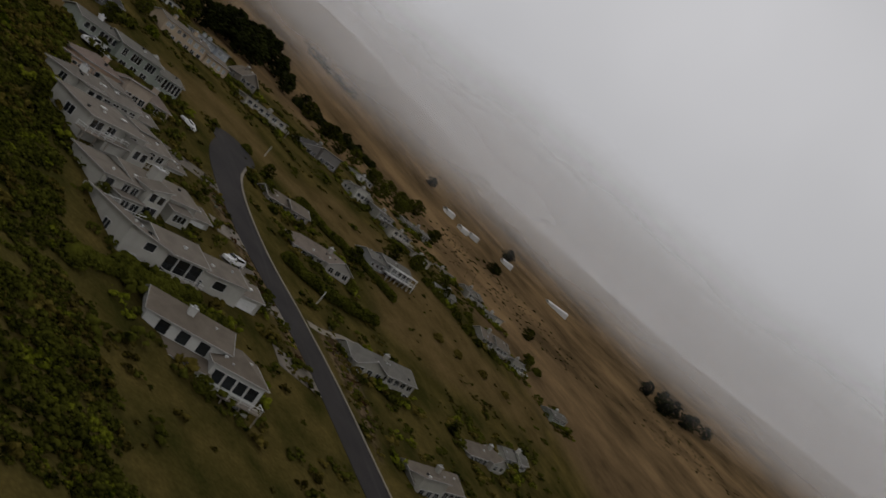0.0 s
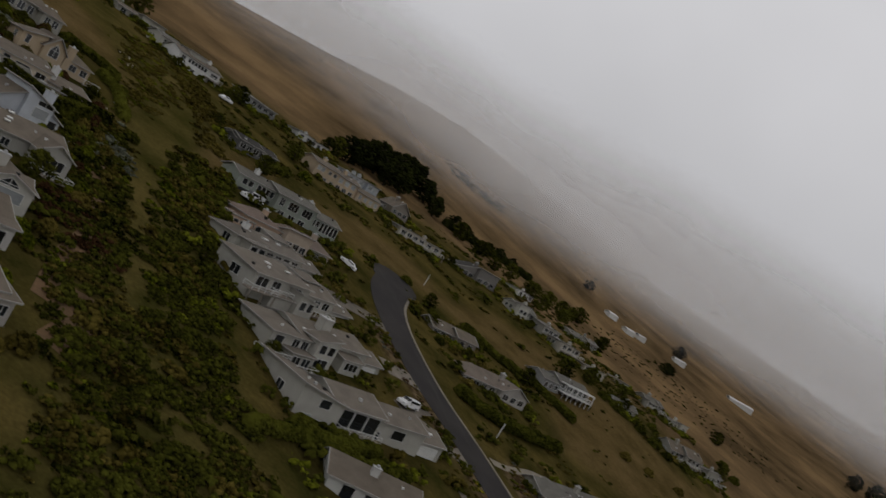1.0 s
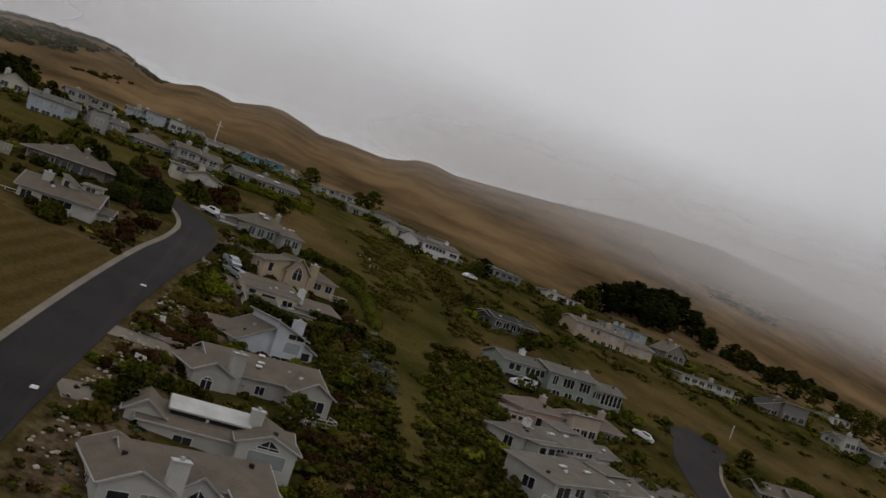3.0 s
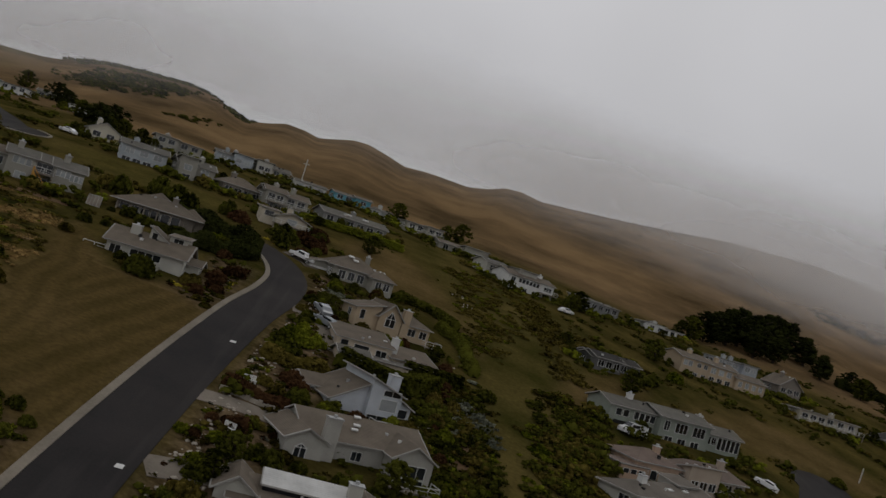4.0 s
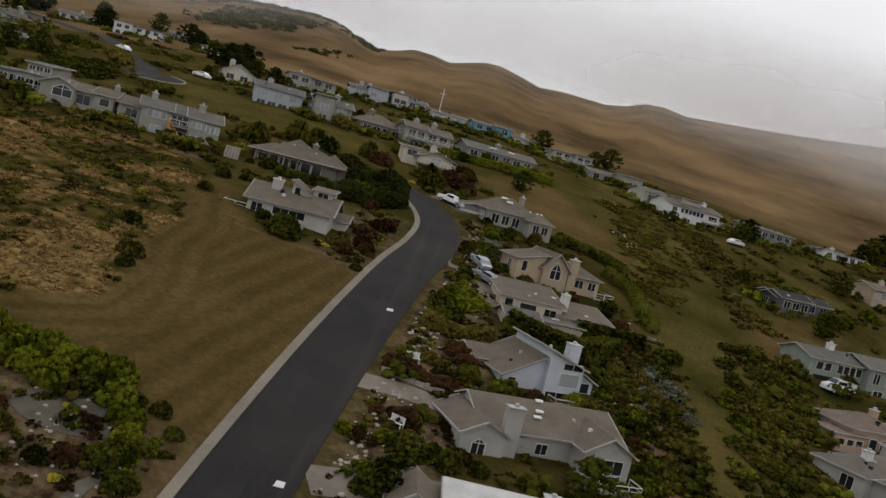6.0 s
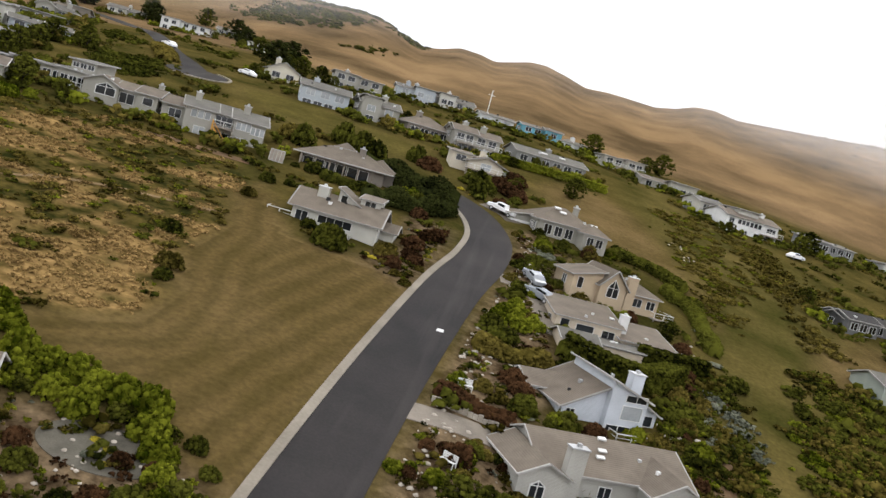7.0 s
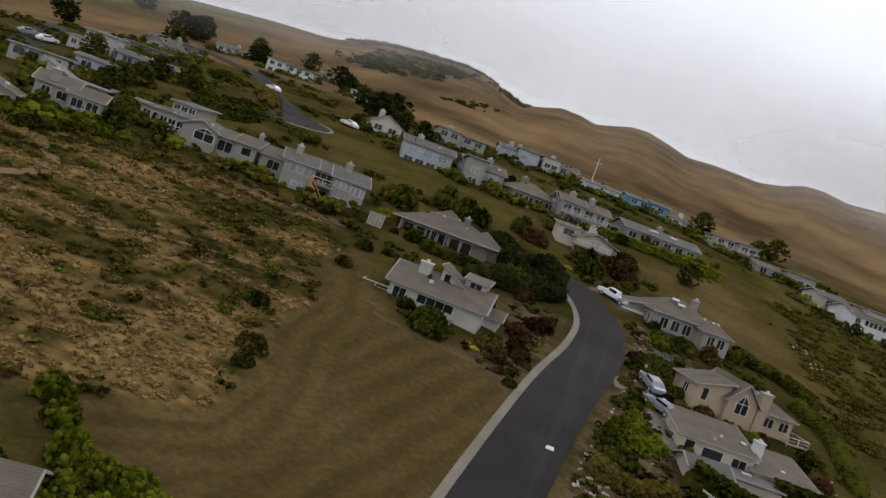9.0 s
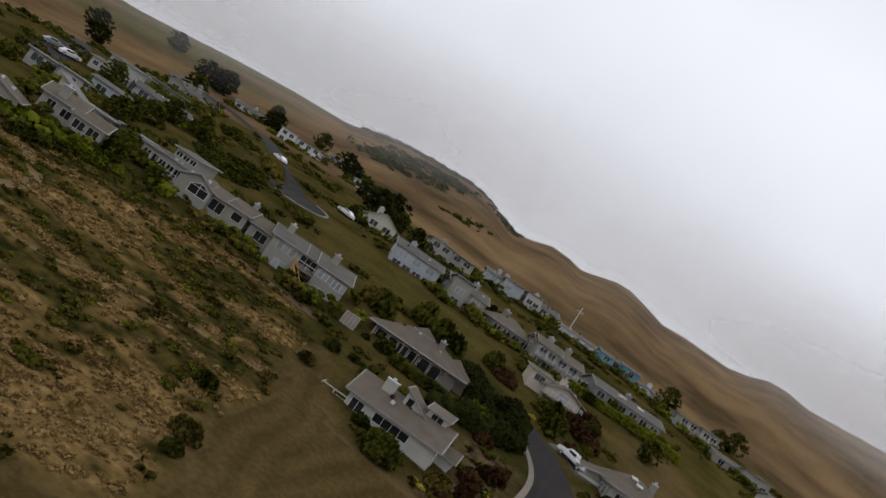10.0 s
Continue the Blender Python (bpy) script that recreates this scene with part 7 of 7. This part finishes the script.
for x, y, h, k in ((123, 346, 14, "cypress"), (130, 352, 16, "cypress"), (137, 359, 17, "cypress"), (145, 364, 16, "cypress"), (151, 368, 17, "cypress"), (158, 375, 17, "cypress"), (165, 378, 16, "cypress"), (170, 371, 13, "cypress"), (168, 352, 11, "cypress"), (116, 338, 11, "pine"), (148, 350, 14, "cypress"), (138, 345, 14, "cypress"), (182, 356, 7, "pine"), (190, 354, 5, "pine"), (212, 360, 6, "pine"), (224, 366, 5, "pine"),
                   (212, 320, 7, "round"), (224, 311, 6, "round"), (205, 300, 7, "round"), (240, 300, 6, "round"), (363, 489, 7, "pine"), (366, 391, 7, "pine"), (374, 396, 6, "pine"), (452, 478, 9, "pine"), (109, 331, 8, "round"), (103, 325, 6, "round"), (25, 343, 7, "round"), (20, 338, 5, "round"), (2, 326, 7, "round"),
                   (-137, 392, 8, "pine"), (-98, 321, 6, "round"), (-92, 316, 5, "round"), (-104, 326, 6, "round"), (-79, 292, 5.5, "round"), (-72, 286, 5, "round"), (-85, 297, 5, "round"), (-262, 394, 10, "pine"), (-282, 479, 10, "pine"), (-231, 432, 10, "pine"), (-222, 436, 10, "pine"), (-190, 427, 8, "round"), (-160, 312, 8, "round"), (-165, 427, 8, "round"), (-126, 228, 5, "round"), (-112, 229, 5, "round"), (-106, 232, 5, "round"), (-102, 200, 4.5, "round"), (-88, 184, 4.5, "round"), (-234, 361, 8, "pine"), (-214, 417, 11, "pine"), (-173, 396, 8, "pine"), (-105.5, 208, 4.6, "round"), (-106.7, 216, 4.6, "round"), (-123, 365, 7, "pine"), (-86, 291, 8, "pine"), (-87, 306, 8, "pine"),
                   (-2.6, 243, 4.5, "round"), (7.2, 127.2, 4.2, "round"), (-8.6, 121, 3.2, "round"), (-9.4, 116.6, 3.0, "round"), (56, 214, 5, "round"), (108, 205, 4, "round"), (104, 192, 3.6, "round"), (140, 196, 5, "round"), (170, 222, 6, "round"), (188, 232, 6, "round"), (206, 236, 6, "round"), (74, 258, 6, "round"), (58, 286, 6, "round"), (55, 281, 5, "round")):
    tree(k, x, y, h * (0.86 if k == "cypress" else 1.0), {"round": 1.1, "pine": 1.2, "cypress": 1.5}[k])
for x, y, h in ((592, 409, 12), (604, 400, 15), (590, 385, 13), (618, 396, 15), (637, 393, 13), (655, 398, 14), (687, 402, 12)):
    tree("pine", x, y, h)
for x, y, h in ((194, 341, 7), (203, 329, 7), (214, 327, 6), (226, 328, 7), (237, 331, 7), (248, 338, 6), (259, 346, 8), (178, 340, 8), (185, 331, 7), (187, 317, 6), (230, 316, 6), (258, 320, 6), (205, 230, 4), (264, 233, 5), (317, 290, 6)):
    tree("round", x, y, h, 1.2)
scatter("scrub", "dark scrub in a hollow of the bare hill", "scrub", SCRUB, 90, lambda x, y: inside(x, y, [(238, 500), (262, 505), (300, 510), (296, 530), (262, 528), (240, 518)], 6), 1.2, 3.4, 48, (225, 310, 490, 540), 0.6, 9, None)


# ---------------------------------------------------------------- vehicles
def paint(c, name):
    return node_mat(name, c, tuple(v * 0.92 for v in c), 0.5, 4, 0.25, 0.0, spread=0.03, spec=0.6)


def vehicle(kind, label, x, y, turn, colour, name):
    """A car with the outline of its kind, pointing along local +x."""
    z = ground(x, y)
    n = 1.2
    sx = (ground(x + n * math.cos(radians(turn)), y + n * math.sin(radians(turn))) - ground(x - n * math.cos(radians(turn)), y - n * math.sin(radians(turn)))) / (2 * n)
    ob = thing(kind, label, "car" if kind == "car" else kind, pose(x, y, z + 0.1, 0, -math.degrees(math.atan(sx)), turn))
    long_, wide = {"car": (4.5, 1.8), "van": (5.3, 2.0), "pickup": (5.4, 1.95), "suv": (4.8, 1.9)}[kind]
    side = {"car": [(-1, .28), (-1, .85), (-.78, .98), (-.5, 1.42), (.12, 1.45), (.5, 1.0), (.95, .82), (1, .5), (1, .28)],
            "van": [(-1, .3), (-1, 1.95), (-.9, 2.1), (.35, 2.1), (.62, 1.35), (.95, 1.1), (1, .7), (1, .3)],
            "pickup": [(-1, .5), (-1, 1.05), (-.28, 1.05), (-.24, 1.72), (.3, 1.75), (.52, 1.15), (.95, 1.05), (1, .8), (1, .45)],
            "suv": [(-1, .35), (-1, 1.2), (-.9, 1.7), (.2, 1.75), (.48, 1.15), (.95, 1.0), (1, .7), (1, .35)]}[kind]
    pts = [(u * long_ / 2, h) for u, h in side]
    g, k = Geo(), len(side)
    for s, pull in ((-1, 0), (1, 0)):
        g.v.extend((u, s * (wide / 2 - (0.16 if h > 1.25 else 0.0)), h) for u, h in pts)
    g.f.append(tuple(range(k)))
    g.f.append(tuple(range(2 * k - 1, k - 1, -1)))
    g.f.extend(((i + 1) % k, i, k + i, k + (i + 1) % k) for i in range(k))
    me = g.mesh("body")
    bm = bmesh.new()
    bm.from_mesh(me)
    bmesh.ops.recalc_face_normals(bm, faces=bm.faces)
    bmesh.ops.bevel(bm, geom=bm.edges[:], offset=0.05, segments=1, affect="EDGES")
    bm.to_mesh(me)
    bm.free()
    part("body", me, paint(colour, name), ob)
    zs = {"car": (.95, 1.33), "van": (1.4, 1.9), "pickup": (1.15, 1.6), "suv": (1.2, 1.6)}[kind]
    us = {"car": (-.5, .2), "van": (-.2, .4), "pickup": (-.18, .3), "suv": (-.8, .3)}[kind]
    for s in (-1, 1):
        w = Geo()
        w.box(us[0] * long_ / 2, us[1] * long_ / 2, s * (wide / 2 - 0.08) - 0.08, s * (wide / 2 - 0.08) + 0.06, *zs)
        part("side_window", w, GLASS, ob)
    f = Geo()
    u0, u1 = {"car": (.14, .47), "van": (.37, .6), "pickup": (.32, .5), "suv": (.22, .46)}[kind]
    h0, h1 = {"car": (1.05, 1.43), "van": (1.45, 2.06), "pickup": (1.22, 1.72), "suv": (1.24, 1.72)}[kind]
    f.slab([(u0 * long_ / 2, -wide * .38, h1 + .03), (u0 * long_ / 2, wide * .38, h1 + .03), (u1 * long_ / 2, wide * .4, h0 + .05), (u1 * long_ / 2, -wide * .4, h0 + .05)], 0.03)
    part("windscreen", f, GLASS, ob)
    for u in (-0.31, 0.31):
        for s in (-1, 1):
            t = Geo()
            for i in range(14):
                a0, a1 = i * 6.283 / 14, (i + 1) * 6.283 / 14
                c, y0, y1 = u * long_, s * (wide / 2 - 0.2), s * (wide / 2 + 0.02)
                q = [(c + .33 * math.cos(a), yy, .33 + .33 * math.sin(a)) for a in (a0, a1) for yy in (y0, y1)]
                t.poly(q[0], q[1], q[3], q[2])
                t.poly((c, y1, .33), q[1], q[3])
            wheel = part("wheel", t, RUBBER, ob)
            r = Geo()
            for i in range(10):
                a0, a1 = i * 0.6283, (i + 1) * 0.6283
                r.poly((c, y1 + s * .015, .33), (c + .2 * math.cos(a0), y1 + s * .015, .33 + .2 * math.sin(a0)), (c + .2 * math.cos(a1), y1 + s * .015, .33 + .2 * math.sin(a1)))
            part("rim", r, METAL, wheel)
    for s in (-1, 1):
        h = Geo()
        h.box(long_ / 2 - 0.12, long_ / 2 + 0.02, s * wide * .34 - .18, s * wide * .34 + .18, .68, .84)
        part("headlight", h, BLINDS, ob)
    return ob


WHITE_CAR, SILVER_CAR = (0.78, 0.78, 0.78), (0.26, 0.275, 0.29)
vehicle("van", "white panel van parked before an open garage", 49.4, 185.6, 205, WHITE_CAR, "white_paint")
vehicle("car", "white saloon car parked near the turning place", 77, 190.4, 150, WHITE_CAR, "white_paint")
vehicle("suv", "white four-wheel drive parked on a drive", 76.6, 136, 205, WHITE_CAR, "white_paint")
vehicle("pickup", "white pickup truck parked beside the road", -14.6, 208.6, 160, WHITE_CAR, "white_paint")
vehicle("car", "silver car parked beside a garden", -6.8, 179.6, 118, SILVER_CAR, "silver_paint")
vehicle("car", "grey car parked on a garden drive", -5.6, 173.6, 150, (0.22, 0.24, 0.26), "grey_paint")
vehicle("car", "white car parked on the upper road", -109, 275.5, 150, WHITE_CAR, "white_paint")
vehicle("car", "white car parked by the turning place", -82, 260, 160, WHITE_CAR, "white_paint")
vehicle("car", "white car parked before a cream house", -136, 227, 60, WHITE_CAR, "white_paint")
vehicle("car", "silver car parked on the upper road", -142.5, 229.5, 58, SILVER_CAR, "silver_paint")
vehicle("car", "pale car parked behind a grey house", -118, 217, 20, SILVER_CAR, "silver_paint")
vehicle("car", "white car parked beside a white house", 52, 272, 30, WHITE_CAR, "white_paint")

# ---------------------------------------------------------------- small things
g = Geo()
g.box(-0.12, 0.12, -0.12, 0.12, 0, 9.5)
g.box(-1.0, 1.0, -0.05, 0.05, 8.0, 8.15)
tagged(part("mast", g, TRIM, None, m=pose(-31, 325, ground(-31, 325))), "tall pale timber mast beside a white house", "mast")
for x, y, turn in ((-15.5, 151.2, 8), (-16.7, 112.5, 5)):
    g = Geo()
    g.box(-0.55, 0.55, -0.4, 0.4, 0, 0.012)
    tagged(part("road_marking", g, TRIM, None, m=pose(x, y, ground(x, y) + 0.075, math.degrees(math.atan(0.2)), 0, turn)), "small white painted block on the asphalt", "road marking")
# the slatted screen by the lawn
screen = thing("garden_screen", "pale slatted garden screen leaning on its frame", "screen", pose(-50.2, 189.4, ground(-49, 189.5), -25, 0, 10))
for i in range(5):
    g = Geo()
    g.box(i * 0.55, i * 0.55 + 0.08, -0.05, 0.05, 0, 2.0)
    part("slat", g, FASCIA, screen)
for z in (0.0, 1.92):
    g = Geo()
    g.box(0, 2.3, -0.045, 0.045, z, z + 0.1)
    part("rail", g, FASCIA, screen)
g = Geo()
g.box(0.05, 2.25, -0.02, 0.02, 0.1, 1.95)
part("panel", g, WOOD, screen)
# driveways
DRIVE = node_mat("pale_drive", (0.185, 0.16, 0.13), (0.12, 0.105, 0.085), 0.4, 5, 0.9, 0.2)
strip("driveway", along([(-15.2, 132.4), (-10.5, 133.6), (-4.6, 134.0)], 1), -1.5, 1.5, 0.06, DRIVE, "pale concrete driveway through the planted strip", "driveway")
strip("driveway", along([(-11.2, 176), (-8, 176), (-5, 172.5), (-3.5, 163)], 1), -1.7, 1.7, 0.06, DRIVE, "pale concrete driveway to a garage", "driveway")
strip("driveway", along([(-15, 114.5), (-10, 117), (-6.4, 119)], 1), -1.8, 1.8, 0.06, DRIVE, "pale concrete driveway beside a grey house", "driveway")
strip("driveway", along([(-12, 206), (-14, 209), (-18, 211)], 1), -1.6, 1.6, 0.06, DRIVE, "pale concrete parking strip by the road", "driveway")
strip("driveway", along([(84, 141), (80, 139), (75, 134)], 1), -2.2, 2.2, 0.06, DRIVE, "pale concrete driveway to a grey house", "driveway")
# the gravel garden in the corner by the road
GRAVEL = node_mat("grey_gravel", (0.15, 0.138, 0.108), (0.075, 0.068, 0.052), 0.6, 9, 0.95, 0.5)
patch_of("gravel", -31.8, 111.2, 4.2, 2.6, 10, 0.05, GRAVEL, "grey gravel floor of a small corner garden", "gravel")
strip("path", along([(-28.4, 112.6), (-26.6, 110.6), (-27.0, 108), (-26.6, 106.2), (-27.3, 104.6), (-27.2, 102)], 0.6), -0.5, 0.5, 0.06, GRAVEL, "narrow gravel path through a corner garden", "path")
for line, w in (([(92, 131), (86, 132), (79, 133)], 2.6), ([(88, 150), (82, 150), (75, 148)], 2.4), ([(97, 117), (90, 116), (82, 116)], 2.8), ([(85.5, 166), (80, 168), (72, 166), (66, 164)], 2.2)):
    strip("driveway", along(line, 1), -w, w, 0.06, DRIVE, "pale concrete driveway between a house and the lane", "driveway")
# rocks and gravel edging in the beds
rock_rng = np.random.default_rng(9)
cs, rs = [], []
for i in range(420):
    y = rock_rng.uniform(100, 200)
    edge = np.interp(y, [100, 125, 145, 165, 180, 192, 200], [-14.8, -14.2, -13.4, -12.0, -10.2, -10.2, -12])
    x = edge + 0.2 + abs(rock_rng.normal()) * 3.0
    if free(x, y, 0.2):
        cs.append((x, y, ground(x, y) + 0.05))
        rs.append(rock_rng.uniform(0.08, 0.34))
for i in range(60):
    x, y = rock_rng.uniform(-36, -25), rock_rng.uniform(103, 113.5)
    cs.append((x, y, ground(x, y) + 0.05))
    rs.append(rock_rng.uniform(0.07, 0.22))
tagged(new("rocks", to_mesh("rocks", [tufts(np.array(cs), np.array(rs), rock_rng, 0.6, 0.25)], STONE)), "pale stones edging the planted strip", "rocks", kind="stuff")
cs = np.array([(x + rock_rng.normal() * 1.6, y + rock_rng.normal() * 1.6, 0) for x, y in ((11, 151), (12.5, 150), (14, 172), (15.5, 176), (11.5, 137), (20, 236), (21, 228)) for _ in range(8)])
cs[:, 2] = ground_z(cs[:, 0], cs[:, 1]) + 0.05
tagged(new("rocks", to_mesh("rocks", [tufts(cs, rock_rng.uniform(0.15, 0.42, len(cs)), rock_rng, 0.6, 0.25)], STONE)), "pale stones on the slope below the houses", "rocks", kind="stuff")
# farm sheds on the far hillside
for x, y, w, turn in ((365, 457, 9, 10), (372, 443, 8, 5), (388, 449, 7, 0), (434, 456, 9, -15), (502, 454, 20, -20)):
    g = Geo()
    g.box(-w / 2, w / 2, -2.6, 2.6, -2, 2.2)
    shed = thing("barn", "long white farm shed on the brown hillside", "barn", pose(x, y, ground(x, y), 0, 0, turn), "farm sheds")
    part("wall", g, siding(WHITE), shed)
    r = Geo()
    r.slab([(-w / 2 - .4, -2.9, 2.2), (w / 2 + .4, -2.9, 2.2), (w / 2 + .4, 0, 3.3), (-w / 2 - .4, 0, 3.3)], 0.15)
    r.slab([(w / 2 + .4, 2.9, 2.2), (-w / 2 - .4, 2.9, 2.2), (-w / 2 - .4, 0, 3.3), (w / 2 + .4, 0, 3.3)], 0.15)
    part("roof", r, node_mat("pale_metal_roof", (0.66, 0.66, 0.66), (0.55, 0.55, 0.55), 0.3, 3, 0.5, 0.1), shed)
# a post beside the lane
for x, y in ((113.4, 222.6), (108, 152)):
    g = Geo()
    g.box(-0.07, 0.07, -0.07, 0.07, 0, 3.4)
    tagged(part("post", g, TRIM, None, m=pose(x, y, ground(x, y), 6, 0, 0)), "thin pale post standing in the grass", "post")

# low stone wall along the driveway, benches and path patches in the gardens
g = Geo()
for i in range(16):
    x = -13.4 + i * 0.5
    z = ground(x, 135.9)
    h = 0.45 + 0.12 * math.sin(i * 2.3)
    g.box(x, x + 0.47, 135.7, 136.05, z - 0.3, z + h)
tagged(part("garden_wall", g, STONE), "low dry stone wall along a driveway", "wall", kind="structure")


def bench(x, y, turn):
    ob = thing("bench", "white slatted garden bench in the planted strip", "bench", pose(x, y, ground(x, y), 0, 0, turn), "garden benches")
    s, b = Geo(), Geo()
    for i in range(4):
        s.box(-0.75, 0.75, -0.25 + i * 0.13, -0.14 + i * 0.13, 0.42, 0.46)
        b.box(-0.75, 0.75, 0.28, 0.31, 0.5 + i * 0.13, 0.6 + i * 0.13)
    part("seat", s, TRIM, ob)
    part("backrest", b, TRIM, ob)
    for lx in (-0.68, 0.68):
        for ly in (-0.2, 0.26):
            p = Geo()
            p.box(lx - 0.04, lx + 0.04, ly - 0.04, ly + 0.04, -0.1, 0.42 if ly < 0 else 0.95)
            part("leg", p, TRIM, ob)


bench(-10.9, 140.5, 20)
bench(-10.3, 126.7, -30)
EARTHY = node_mat("trodden_earth", (0.16, 0.095, 0.05), (0.09, 0.06, 0.032), 0.3, 3, 0.95, 0.3)
for line, w in (([(12, 100), (13.5, 112), (17, 126), (17, 134), (15.6, 143), (16.4, 150)], 1.3), ([(14, 92), (16, 98), (15.4, 106)], 2.2), ([(-66, 181.6), (-58, 182.6), (-51, 184)], 1.0)):
    strip("path", along(line, 1), -w, w, 0.05, EARTHY, "bare brown earth path worn through the grass", "path")
TRAMPLED = node_mat("trampled_dry_grass", (0.20, 0.135, 0.065), (0.13, 0.09, 0.04), 0.4, 3, 0.95, 0.3)
for line, w in (([(-86, 165), (-82.1, 161.9), (-78.6, 159), (-76.7, 154), (-78, 149)], 0.8), ([(-84, 142), (-66.5, 146), (-61.8, 150.8), (-55.5, 155.2), (-45.4, 159.4)], 0.35)):
    strip("path", along(line, 1), -w, w, 0.06, TRAMPLED, "trampled tan track through the wild grass", "path")
strip("path", along([(100, 139), (106, 141), (116, 146.5), (124, 149)], 1), -0.9, 0.9, 0.06, CONCRETE, "pale concrete drive branching off the lane", "driveway")
